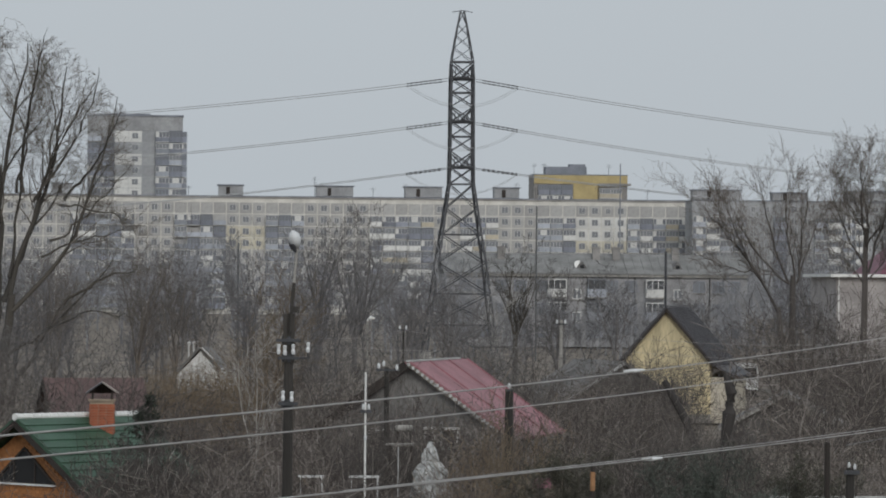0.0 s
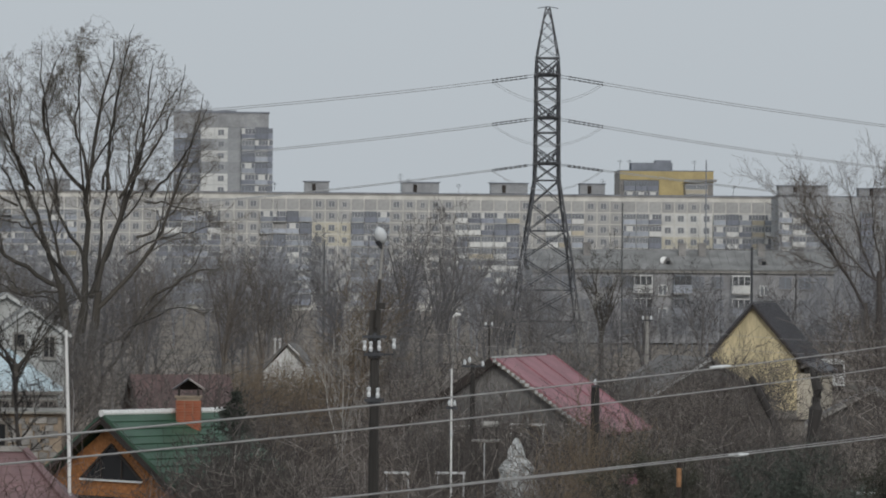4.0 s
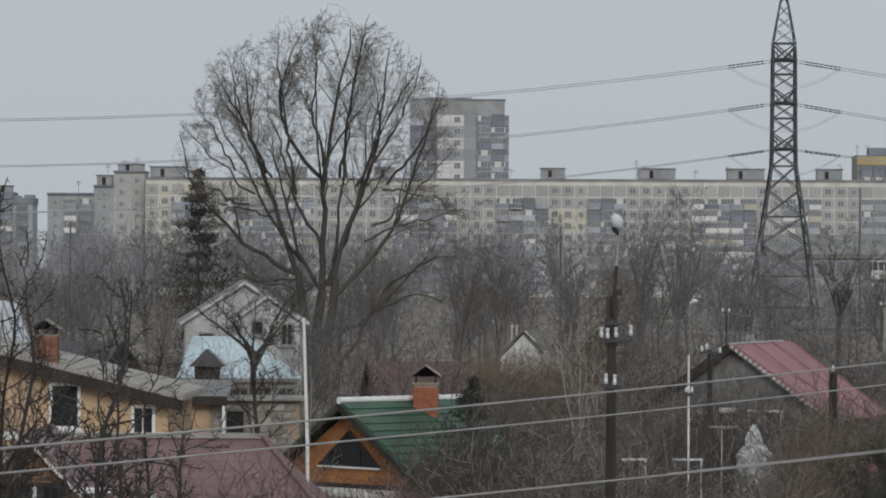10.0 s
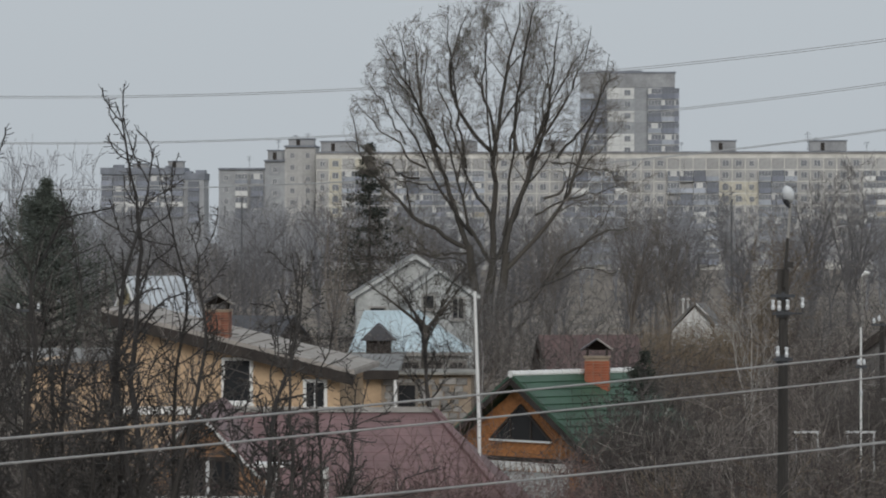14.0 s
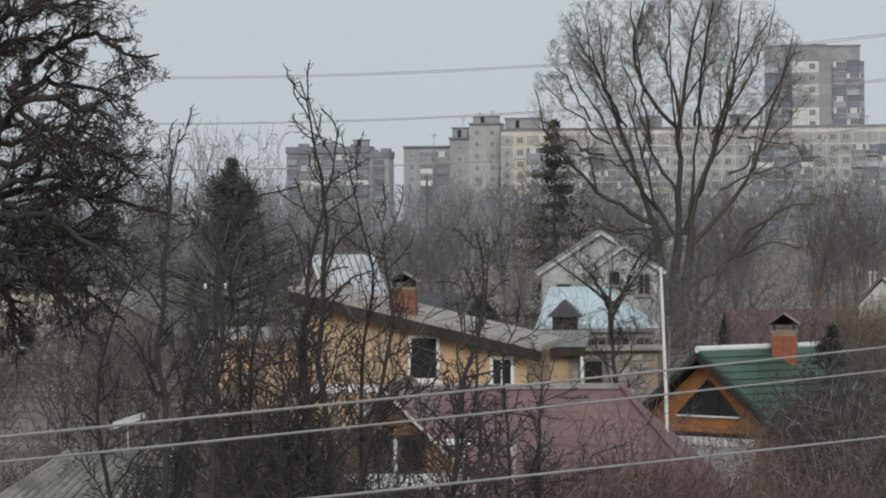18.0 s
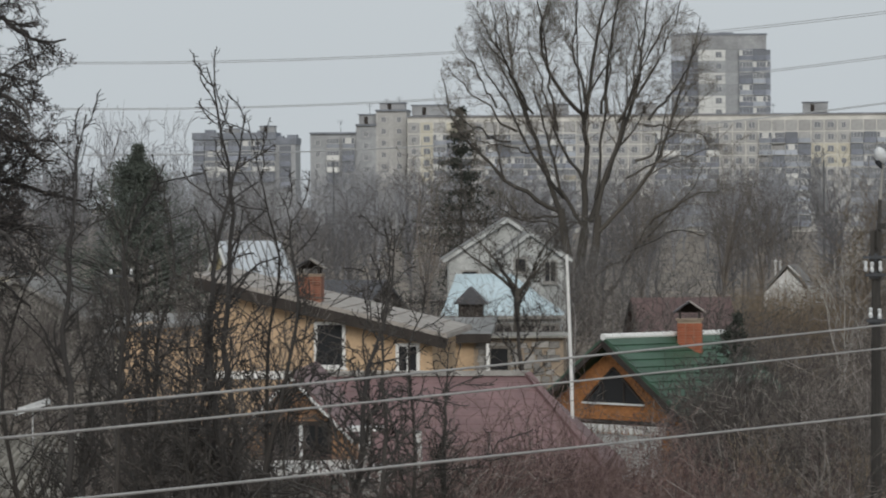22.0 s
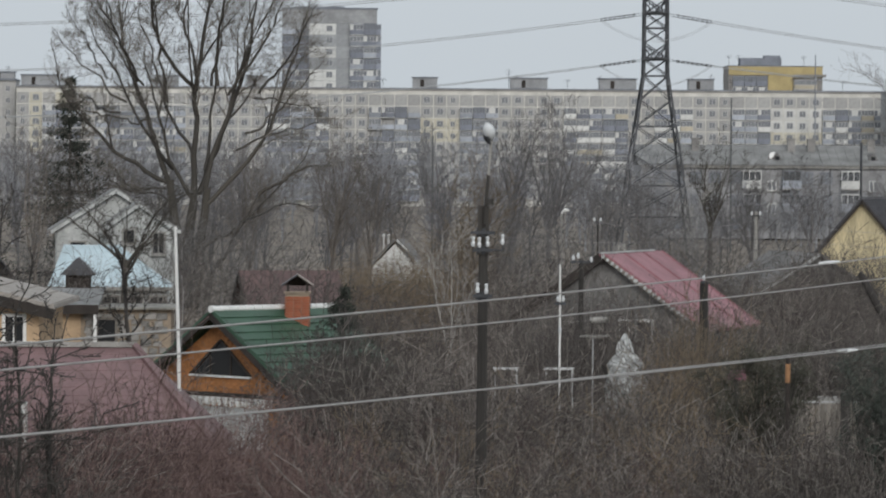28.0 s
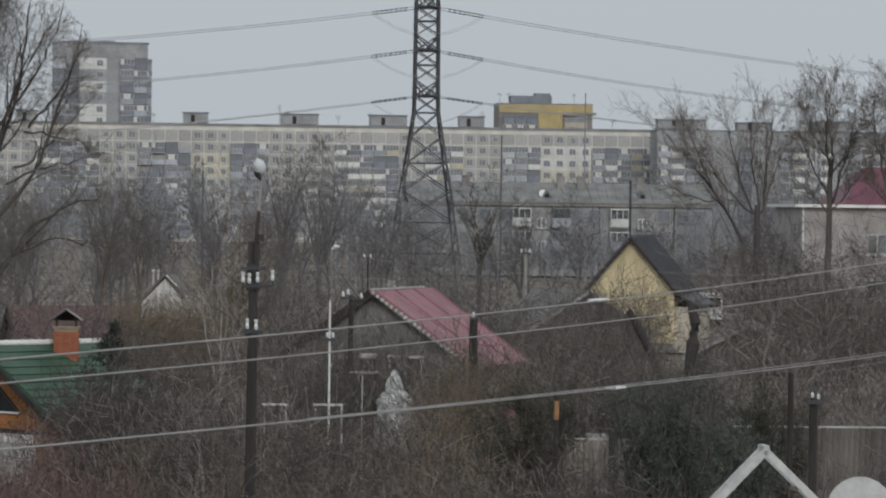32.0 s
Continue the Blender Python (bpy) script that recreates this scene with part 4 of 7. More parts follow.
def green_house():
    rz, Y = 43.0, 115.0
    top = at(-20.5, -34.2, Y)
    L, W, rise = 4.65, 5.1, 1.66
    o = gable_house(top, rz, L, W, rise, M_ORANGE, M_GREENROOF, "orange brick garden house with a green metal-tile roof", "green metal-tile roof", over=0.4, trim=M_DARKWOOD, step=0.35)
    for i in range(15):
        part("ridge_cap", Geo().tube([(L * i / 15 - 0.03, 0, top.z + 0.15), (L * (i + 1) / 15, 0, top.z + 0.14)], [0.1, 0.085], 8), M_WHITE, o)
    x, z = 0.4, top.z
    zb = z - 1.66
    part("attic_window", Geo().hexa([(x - 0.03, -1.15, zb), (x + 0.02, -1.15, zb), (x + 0.02, 1.15, zb), (x - 0.03, 1.15, zb), (x - 0.03, -0.06, zb + 0.88), (x + 0.02, -0.06, zb + 0.88), (x + 0.02, 0.06, zb + 0.88), (x - 0.03, 0.06, zb + 0.88)]), M_GLASS, o, "triangular attic window")
    part("sill", Geo().bar((x - 0.06, -1.25, zb - 0.03), (x - 0.06, 1.25, zb - 0.03), 0.08, 0.05), M_WHITE, o, "white window sill")
    for s in (-1, 1):
        part("window_trim", Geo().bar((x - 0.05, s * 1.23, zb), (x - 0.05, 0, zb + 0.96), 0.05, 0.06), M_DARKWOOD, o)
        part("mullion", Geo().bar((x - 0.05, s * 0.42, zb), (x - 0.05, s * 0.42, zb + 0.55), 0.035), M_DARKWOOD, o)
    part("belt_course", Geo().box(x - 0.1, -2.4, zb - 0.58, x - 0.002, 2.4, zb - 0.48), M_DARKWOOD, o, "dark timber belt")
    for i in range(17):
        yy = -2.1 + i * 0.25
        part("lace_board", Geo().hexa([(x - 0.1, yy + 0.06, zb - 0.84), (x - 0.01, yy + 0.06, zb - 0.84), (x - 0.01, yy + 0.15, zb - 0.84), (x - 0.1, yy + 0.15, zb - 0.84), (x - 0.1, yy, zb - 0.6), (x - 0.01, yy, zb - 0.6), (x - 0.01, yy + 0.21, zb - 0.6), (x - 0.1, yy + 0.21, zb - 0.6)]), M_WHITE, o, "white carved lace board")
    part("veranda_wall", Geo().box(x - 0.06, -1.9, 0.2, x - 0.003, 2.0, zb - 0.86), M_WHITEWALL, o, "white veranda wall")
    half = W / 2

    def inside(yy, zz):
        free = abs(yy) < min(half, half * (z - 0.3 - zz) / rise) - 0.22
        hole = zb - 0.1 < zz < zb + 1.05 and abs(yy) < 1.5 * (zb + 1.08 - zz) / 1.08
        return free and not hole
    bricks(o, -half, half, x - 0.002, zb - 0.46, z - 0.35, M_ORANGE, inside, bw=0.3, bh=0.1)
    chimney(o, 2.88, -0.36, top.z - 0.8, top.z + 0.55, 0.66, M_CHIMNEY, M_GREYROOF, turn=-43.0)


def rust_roof_house():
    o = gable_house(at(-14, -24.2, 185), 8, 4.4, 5.5, 1.6, M_DARKSTUCCO, M_RUSTROOF, "low house with a rust-red roof behind the chimney", "rust-red sheet roof", trim=M_DARKWOOD, rib=0.6)


def red_house():
    top = at(72.3, -20.0, 150)
    o = gable_house(top, 70.2, 8.0, 7.0, 2.45, M_MIDWALL, M_REDROOF, "grey gabled house with a raspberry-red metal roof", "raspberry-red metal roof", over=0.3, rib=2.6)
    part("ridge_cap", Geo().bar((-0.03, 0, top.z + 0.14), (7, 0, top.z + 0.14), 0.16, 0.06), M_WHITEWALL, o, "pale ridge capping")
    part("bargeboard", Geo().bar((-0.05, 0.05, top.z), (-0.05, 3.85, top.z - 2.7), 0.06, 0.3), M_DARKWOOD, o, "dark weathered bargeboard")
    part("bargeboard", Geo().bar((-0.05, -0.05, top.z), (-0.05, -3.85, top.z - 2.7), 0.06, 0.12), M_GREYWOOD, o, "grey weathered bargeboard")
    # a dotted white rake trim
    rng = random.Random(4)
    for i in range(22):
        t = (i + 0.3) / 22
        p = Vector((-0.09, -3.8 * t, top.z - 2.66 * t + 0.06))
        k = rng.uniform(0.04, 0.085)
        part("rake_tile", Geo().box(p.x - 0.03, p.y - k, p.z - 0.06, p.x + 0.03, p.y + k, p.z + 0.05), M_WHITEWALL, o)
    for yy, z, w, h in ((-0.75, 2.2, 0.25, 0.5), (-1.5, 1.75, 0.5, 0.95), (1.2, 1.9, 0.5, 0.7)):
        casement(o, pose(0.27, yy, z, 0, 0, -90), w, h, 0, M_WHITE)
    part("door_post", Geo().box(0.1, -1.26, 0, 0.2, -1.18, 3.0), M_WHITEWALL, o)
    part("porch_board", Geo().box(0.02, -1.6, 2.0, 0.1, -1.0, 2.08), M_WHITEWALL, o)
    part("drainpipe", Geo().tube([(0.2, -3.3, 0.1), (0.2, -3.3, 2.4)], 0.04, 6), M_CONCRETE, o)


def yellow_house():
    top = at(134.2, -6.2, 240)
    o = gable_house(top, 73.6, 8.2, 5.0, 2.9, M_YELWALL, M_DARKROOF, "yellow gabled house with a graphite metal roof", "graphite metal roof", over=0.3, trim=M_DARKWOOD, rib=0.5)
    part("ridge_cap", Geo().bar((0, 0, top.z + 0.16), (8.2, 0, top.z + 0.16), 0.2, 0.08), M_DARKROOF, o)
    for i in range(17):
        y0 = -2.47 + i * 0.291
        y1 = y0 + 0.286
        h0, h1 = [top.z - 0.2 - 2.9 * abs(y) / 2.5 for y in (y0, y1)]
        part("siding_board", Geo().hexa([(0.276, y0, 0.5), (0.298, y0, 0.5), (0.298, y1, 0.5), (0.276, y1, 0.5), (0.276, y0, h0), (0.298, y0, h0), (0.298, y1, h1), (0.276, y1, h1)]), M_YELWALL, o)
    part("plinth", Geo().box(0.2, -2.55, 0, 0.29, 2.55, 0.5), M_STUCCO, o)
    lean = Geo().hexa([(0.3, -3.9, 2.6), (7.8, -3.9, 2.6), (7.8, -2.4, 3.45), (0.3, -2.4, 3.45), (0.3, -3.9, 2.72), (7.8, -3.9, 2.72), (7.8, -2.4, 3.57), (0.3, -2.4, 3.57)])
    part("lean_to_roof", lean, M_DARKROOF, o)
    part("lean_to_wall", Geo().box(0.5, -3.6, 0, 7.6, -2.5, 2.62), M_CREAM, o)


def grey_cottage():
    top = at(123.9, -19.2, 215)
    o = gable_house(top, 104.0, 7.0, 6.6, 2.0, M_MIDWALL, M_ROOFDARK, "small grey cottage with a light-edged slate roof", "grey slate roof", trim=M_WHITEWALL, sides=(1,))
    top = at(163, -26.5, 210)
    gable_house(top, 80.0, 7.0, 6.0, 1.6, M_DARKSTUCCO, M_ROOFDARK, "low shed with a mossy slate roof in the gardens", "slate roof", trim=M_CONCRETE)


def white_shed():
    top = at(22.9, -16.5, 206)
    o = gable_house(top, 78.0, 2.4, 2.3, 1.25, M_PANEL_WHITE, M_ROOFDARK, "small whitewashed shed with two flue pipes", "dark slate roof", over=0.15)
    for d in (0.72, 0.47):
        part("flue_pipe", Geo().tube([(0.9, d, top.z - 0.9), (0.9, d, top.z + 0.2)], 0.055, 8).tube([(0.9, d, top.z + 0.2), (0.9, d, top.z + 0.26), (0.9, d, top.z + 0.34)], [0.09, 0.1, 0.03], 8), M_FRAME_HAZED, o)
    part("roof_patch", Geo().bar((-0.02, -0.1, top.z + 0.06), (-0.02, -0.7, top.z - 0.5), 0.1, 0.05), M_WHITE, o, "white flashing on the verge")
    alone("roof_scrap", Geo().box(-0.4, -0.3, 0, 0.4, 0.3, 3.6).box(-0.45, -0.4, 3.6, 0.45, 0.4, 3.66), M_WHITEWALL, "pale narrow hutch beside the shed", "hutch", place=(206 * 0.0297, 206, 0))


def white_house():
    Y = 210.0
    top = at(-43.1, -4.9, Y)
    o = gable_house(top, 94.0, 5.0, 5.9, 1.88, M_WHITEWALL, M_SLATE, "whitewashed block house with two gables", "grey slate roof", over=0.3, trim=M_WHITEWALL)
    casement(o, pose(0.27, 1.9, top.z - 3.4, 0, 0, -90), 0.7, 0.8, 0, M_CONCRETE)
    part("vent", Geo().box(0.24, -1.2, top.z - 1.5, 0.3, -0.4, top.z - 0.9), M_CONCRETE, o)
    for i in range(9):
        z = 0.3 + i * 0.55
        part("block_course", Geo().box(0.265, -2.9, z, 0.298, 2.9, z + 0.5), M_WHITEWALL, o)
    top2 = at(-37.6, -8.0, Y - 4)
    o2 = gable_house(top2, 95.0, 3.6, 3.1, 1.1, M_WHITEWALL, M_SLATE, "whitewashed front wing with a slim corner window", "grey slate roof", over=0.25, trim=M_WHITEWALL)
    casement(o2, pose(0.22, -0.95, top2.z - 2.4, 0, 0, -90), 0.5, 0.95, 1, M_CONCRETE)
    casement(o2, pose(0.22, 0.5, top2.z - 1.9, 0, 0, -90), 0.5, 0.6, 0, M_CONCRETE)
    # pale blue veranda roof in front
    Y2 = 201.0
    v = thing("veranda", (0, Y2, 0), "glazed veranda with a pale blue sheet-metal roof", "veranda")
    xa, xb = -0.0585 * Y2, -0.0298 * Y2
    zt, zl = EYE_Z - 0.0180 * Y2, EYE_Z - 0.0275 * Y2
    g = Geo().hexa([(xa, -2.4, zl), (xb, -2.4, zl), (xb, 2.4, zl), (xa, 2.4, zl), (xa + 0.6, 1.2, zt), (xb - 2.6, 0.6, zt), (xb - 2.6, 2.2, zt), (xa + 0.6, 2.2, zt)])
    r = part("roof", g, M_BLUEROOF, v, "pale blue hipped sheet roof")
    for i in range(12):
        t = i / 11
        part("seam", Geo().bar((xa + 0.05 + (xb - xa - 0.1) * t, -2.42, zl + 0.03), (xa + 0.6 + (xb - 2.6 - xa - 0.6) * t, 0.9 * (1 - t) + 0.6 * t, zt + 0.03), 0.04, 0.05), M_BLUEROOF, r)
    part("wall", Geo().box(xa + 0.2, -2.1, 0, xb - 0.2, 2.2, zl), M_WHITEWALL, v)
    for i in range(5):
        x = xa + 0.8 + i * (xb - xa - 1.4) / 4
        casement(v, pose(x, -2.12, 1.2), 0.7, 0.8, 1, M_CONCRETE)
    part("eaves_board", Geo().box(xa - 0.1, -2.5, zl - 0.14, xb + 0.1, -2.41, zl + 0.02), M_CONCRETE, v)
    # small dark wooden turret before it
    t = thing("garden_hut", (-0.0519 * 190, 190, 0), "small dark timber hut with a pointed roof", "hut")
    zt = EYE_Z - 0.0208 * 190
    part("wall", Geo().box(-0.55, -0.55, 0, 0.55, 0.55, zt - 0.75), M_DARKWOOD, t)
    part("roof", Geo().hexa([(-0.8, -0.8, zt - 0.78), (0.8, -0.8, zt - 0.78), (0.8, 0.8, zt - 0.78), (-0.8, 0.8, zt - 0.78), (-0.03, -0.75, zt), (0.03, -0.75, zt), (0.03, 0.75, zt), (-0.03, 0.75, zt)]), M_DARKROOF, t)


def annex():
    """The stone outbuilding between the apricot house and the veranda."""
    Y = 150.0
    o = thing("outbuilding", (0, Y, 0), "low rubble-stone outbuilding with a dark flat eave", "outbuilding")
    xa, xb, zt = -0.0640 * Y, -0.0300 * Y, EYE_Z - 0.0322 * Y
    part("wall", Geo().box(xa + 0.3, 0, 0, xb, 4, zt - 0.1), M_MORTAR, o)
    g = Geo().hexa([(xa, -0.5, zt - 0.1), (-0.0470 * Y, -0.5, zt - 0.1), (-0.0470 * Y, 4.3, zt + 0.35), (xa, 4.3, zt + 0.35), (xa, -0.5, zt + 0.05), (-0.0470 * Y, -0.5, zt + 0.05), (-0.0470 * Y, 4.3, zt + 0.5), (xa, 4.3, zt + 0.5)])
    part("roof", g, M_SLATE, o, "grey slate lean-to roof")
    part("fascia", Geo().box(xa, -0.56, zt - 0.28, -0.0470 * Y, -0.5, zt + 0.04), M_DARKWOOD, o)
    part("roof", Geo().box(-0.0470 * Y, -0.3, zt - 0.12, xb + 0.2, 4.3, zt - 0.05), M_OLDSLATE, o, "mossy flat roof")
    rng = random.Random(5)
    stone = [Geo().hexa([(-a, -0.07, -b), (a * 0.9, -0.05, -b * 0.9), (a, 0, -b), (-a, 0, -b), (-a * 0.85, -0.06, b), (a, -0.07, b * 0.9), (a, 0, b), (-a, 0, b)]).mesh("stone", M_STONE) for a, b in ((0.15, 0.1), (0.19, 0.12), (0.12, 0.09), (0.22, 0.1))]
    z = 0.4
    while z < zt - 0.35:
        x = xa + 2.2
        while x < xb - 0.2:
            part("stone", rng.choice(stone), None, o, m=pose(x + rng.uniform(-0.04, 0.04), -0.002, z + rng.uniform(-0.03, 0.03), 0, rng.uniform(-8, 8), 0))
            x += rng.uniform(0.32, 0.46)
        z += 0.24
    part("apricot_wall", Geo().box(xa + 0.35, -0.08, 0, xa + 1.9, -0.01, zt - 0.3), M_YELSTUCCO, o)
    casement(o, pose(-0.0452 * Y, -0.1, zt - 1.25), 0.6, 0.75, 0, M_GREYWOOD)
    part("post", Geo().box(-0.0478 * Y - 0.06, -0.5, 0, -0.0478 * Y + 0.06, -0.4, zt - 0.3), M_WHITE, o)


def apricot_house():
    """The large apricot house: one long slope falls to the east."""
    Y = 130.0
    a, b = at(-118.0, -17.2, Y), at(-57.5, -32.0, Y)
    L, t = 9.0, 0.14
    o = thing("house", (a.x, Y, 0), "apricot stucco house with a low grey sheet roof", "house", rz=-2.0)
    w, d = b.x - a.x, b.z - a.z
    part("wall", Geo().hexa([(0.5, 0.5, 0), (w - 0.5, 0.5, 0), (w - 0.5, L - 0.5, 0), (0.5, L - 0.5, 0), (0.5, 0.5, a.z - 0.3), (w - 0.5, 0.5, b.z - 0.02), (w - 0.5, L - 0.5, b.z - 0.02), (0.5, L - 0.5, a.z - 0.3)]), M_YELSTUCCO, o)
    r = part("roof", Geo().hexa([(0, 0, a.z - t), (w, 0, b.z - t), (w, L, b.z - t), (0, L, a.z - t), (0, 0, a.z), (w, 0, b.z), (w, L, b.z), (0, L, a.z)]), M_GREYROOF, o, "dusty grey sheet roof with seams")
    n = 12
    for i in range(n + 1):
        f = (i + 0.1) / (n + 0.2)
        part("rib", Geo().bar((w * f, 0.0, a.z + d * f + 0.015), (w * f, L, a.z + d * f + 0.015), 0.04, 0.035), M_GREYROOF, r)
    part("fascia", Geo().bar((0, -0.035, a.z - 0.3), (w, -0.035, b.z - 0.3), 0.06, 0.34), M_DARKWOOD, o, "dark broad bargeboard")
    part("west_wing", Geo().box(-2.6, 1.5, 0, 0.49, 7.5, a.z - 1.7), M_YELSTUCCO, o)
    part("wing_roof", Geo().hexa([(-3.0, 1.0, a.z - 1.9), (0.5, 1.0, a.z - 1.6), (0.5, 8, a.z - 1.6), (-3.0, 8, a.z - 1.9), (-3.0, 1.0, a.z - 1.78), (0.5, 1.0, a.z - 1.48), (0.5, 8, a.z - 1.48), (-3.0, 8, a.z - 1.78)]), M_SLATE, o)

    def spot(u, v):
        p = at(u, v, Y + 0.5)
        return p.x - a.x, p.z
    x, z = spot(-85.6, -39.2)
    casement(o, pose(x, 0.46, z), 0.78, 1.24, 0)
    x, z = spot(-67.0, -41.0)
    casement(o, pose(x, 0.46, z), 0.55, 0.8)
    part("belt_course", Geo().box(0.45, 0.36, 2.45, w - 0.45, 0.49, 2.7), M_WHITE, o, "pale string course")
    x, z = spot(-90.6, -22.4)
    chimney(o, x, 0.9, z - 0.5, z + 0.58, 0.74, M_OLDBRICK, M_GREYWOOD)
    # the shed with the ribbed roof behind it
    top2 = at(-112.2, -10.2, 175)
    o2 = gable_house(top2, 20.0, 2.7, 5.0, 1.7, M_YELWALL, M_ZINC, "yellow shed with a shiny ribbed zinc roof", "ribbed zinc roof", over=0.25, trim=M_WHITE, rib=0.3, rib_mat=M_SLATE)


def maroon_house():
    """Hipped maroon roof with an orange cross gable."""
    Y = 100.0
    o = thing("house", (0, Y, 0), "garden house with a maroon hipped metal roof and orange cross gable", "house")
    zr, ze = EYE_Z - 0.0413 * 103 - 0.16, EYE_Z - 0.0680 * Y
    xa, xb = -0.0905 * Y, -0.0398 * Y
    x0, x1 = xa - 2.4, xb + 2.3
    yr, ye = 3.0, -1.6
    slope = Geo()
    t = 0.1
    slope.hexa([(x0, ye, ze), (x1, ye, ze), (xb, yr, zr), (xa, yr, zr), (x0, ye, ze + t), (x1, ye, ze + t), (xb, yr, zr + t), (xa, yr, zr + t)])
    r = part("roof", slope, M_MAROON, o, "maroon metal-tile roof slope")
    part("roof", Geo().hexa([(x1 + 0.01, ye, ze), (x1 + 0.01, 7.5, ze), (xb + 0.01, yr + 0.3, zr), (xb + 0.01, yr, zr), (x1 + 0.01, ye, ze + t), (x1 + 0.01, 7.5, ze + t), (xb + 0.01, yr + 0.3, zr + t), (xb + 0.01, yr, zr + t)]), M_MAROON, o)
    part("roof", Geo().hexa([(x1, 7.6, ze), (x0, 7.6, ze), (xa, yr + 0.02, zr), (xb, yr + 0.02, zr), (x1, 7.6, ze + t), (x0, 7.6, ze + t), (xa, yr + 0.02, zr + t), (xb, yr + 0.02, zr + t)]), M_MAROON, o)
    rows = 13
    for i in range(rows):
        a0, a1 = i / rows, (i + 1) / rows
        def row(tt, lift):
            return (x0 + (xa - x0) * tt, ye + (yr - ye) * tt, ze + (zr - ze) * tt + t + lift), (x1 + (xb - x1) * tt, ye + (yr - ye) * tt, ze + (zr - ze) * tt + t + lift)
        p0, q0 = row(a0, 0.022)
        p1, q1 = row(a1, 0.012)
        b0, c0 = row(a0, 0.003)
        b1, c1 = row(a1, 0.003)
        part("tile_course", Geo().hexa([b0, c0, c1, b1, p0, q0, q1, p1]), M_MAROON, r)
    part("ridge_cap", Geo().bar((xa, yr, zr + 0.15), (xb, yr, zr + 0.15), 0.22, 0.12), M_CONCRETE, o, "pale ridge capping")
    part("hip_cap", Geo().bar((xb, yr, zr + 0.14), (x1, ye, ze + 0.14), 0.18, 0.1), M_MAROON, o)
    part("wall", Geo().box(x0 + 0.5, ye + 0.5, 0, x1 - 0.5, 7, ze), M_STUCCO, o)
    # cross gable
    gy = ye - 2.2
    gx, gz = -0.0950 * (Y + gy), EYE_Z - 0.0421 * (Y + gy)
    hw, rise = 1.35, 1.42
    zb = gz - rise
    k = [(gx - hw, gy + 0.3, zb - 0.65), (gx + hw, gy + 0.3, zb - 0.65), (gx + hw, gy + 0.3, zb), (gx, gy + 0.3, gz - 0.08), (gx - hw, gy + 0.3, zb)]
    far = [(p[0], yr, p[2]) for p in k]
    w = Geo().face(*k).face(*far[::-1])
    for i in range(5):
        j = (i + 1) % 5
        w.face(k[j], k[i], far[i], far[j])
    part("porch_wall", Geo().box(gx - hw, gy + 0.32, 0, gx + hw + 0.9, gy + 1.5, zb - 0.66), M_WHITEWALL, o, "pale plastered lower wall")
    part("gable_wall", w, M_BROWNBRICK, o, "brown-orange brick gable wall")
    for s in (-1, 1):
        a = [Vector((gx, gy, gz)), Vector((gx, yr, gz)), Vector((gx + s * 1.42, yr, gz - 1.48)), Vector((gx + s * 1.42, gy, gz - 1.48))]
        a = a if s < 0 else a[::-1]
        part("gable_roof", Geo().hexa([*a, *[p + Vector((0, 0, 0.11)) for p in a]]), M_MAROON, o)
        part("bargeboard", Geo().bar((gx, gy - 0.03, gz - 0.02), (gx + s * 1.42, gy - 0.03, gz - 1.5), 0.05, 0.07), M_WHITE, o, "white bargeboard")
    me = Geo().box(-0.12, -0.02, 0, 0.12, 0, 0.065).mesh("brick", M_BROWNBRICK)
    n = 0
    for rr in range(34):
        z = zb - 0.6 + rr * 0.078
        for c in range(12):
            x = gx - 1.45 + c * 0.26 + (0.13 if rr % 2 else 0)
            lim = hw - 0.1 if z < zb else (hw - 0.1) * (gz - 0.15 - z) / rise
            if abs(x - gx) < lim - 0.1 and not (abs(x - gx - 0.22) < 0.75 and gz - 1.95 < z < gz - 1.05):
                part("brick", me, None, o, m=pose(x, gy + 0.298, z))
                n += 1
    for dx in (-0.16, 0.56):
        casement(o, pose(gx + dx, gy + 0.29, gz - 1.85), 0.5, 0.72, 1, M_DARKWOOD)
    part("window_post", Geo().box(gx + 0.16, gy + 0.2, gz - 1.9, gx + 0.24, gy + 0.24, gz - 1.1), M_PALE, o)
    zc = gz - 2.1
    part("porch_roof", Geo().hexa([(gx - 1.25, gy - 0.9, zc - 0.1), (gx + 1.5, gy - 0.9, zc - 0.1), (gx + 1.5, gy + 0.28, zc + 0.08), (gx - 1.25, gy + 0.28, zc + 0.08), (gx - 1.25, gy - 0.9, zc), (gx + 1.5, gy - 0.9, zc), (gx + 1.5, gy + 0.28, zc + 0.18), (gx - 1.25, gy + 0.28, zc + 0.18)]), M_WHITE, o, "pale porch canopy")
    for dx, w in ((1.72, 0.13), (2.95, 0.07)):
        part("porch_post", Geo().box(gx + dx - w, gy - 0.5, 0, gx + dx + w, gy - 0.32, gz - 1.22), M_PANEL_WHITE, o)
    part("side_eave", Geo().box(gx + 1.3, gy - 0.6, gz - 1.22, gx + 2.1, gy + 0.4, gz - 1.14), M_WHITE, o)
    part("porch_rail", Geo().box(gx + 1.85, gy - 0.44, 1.1, gx + 2.88, gy - 0.38, 1.18), M_PALE, o)


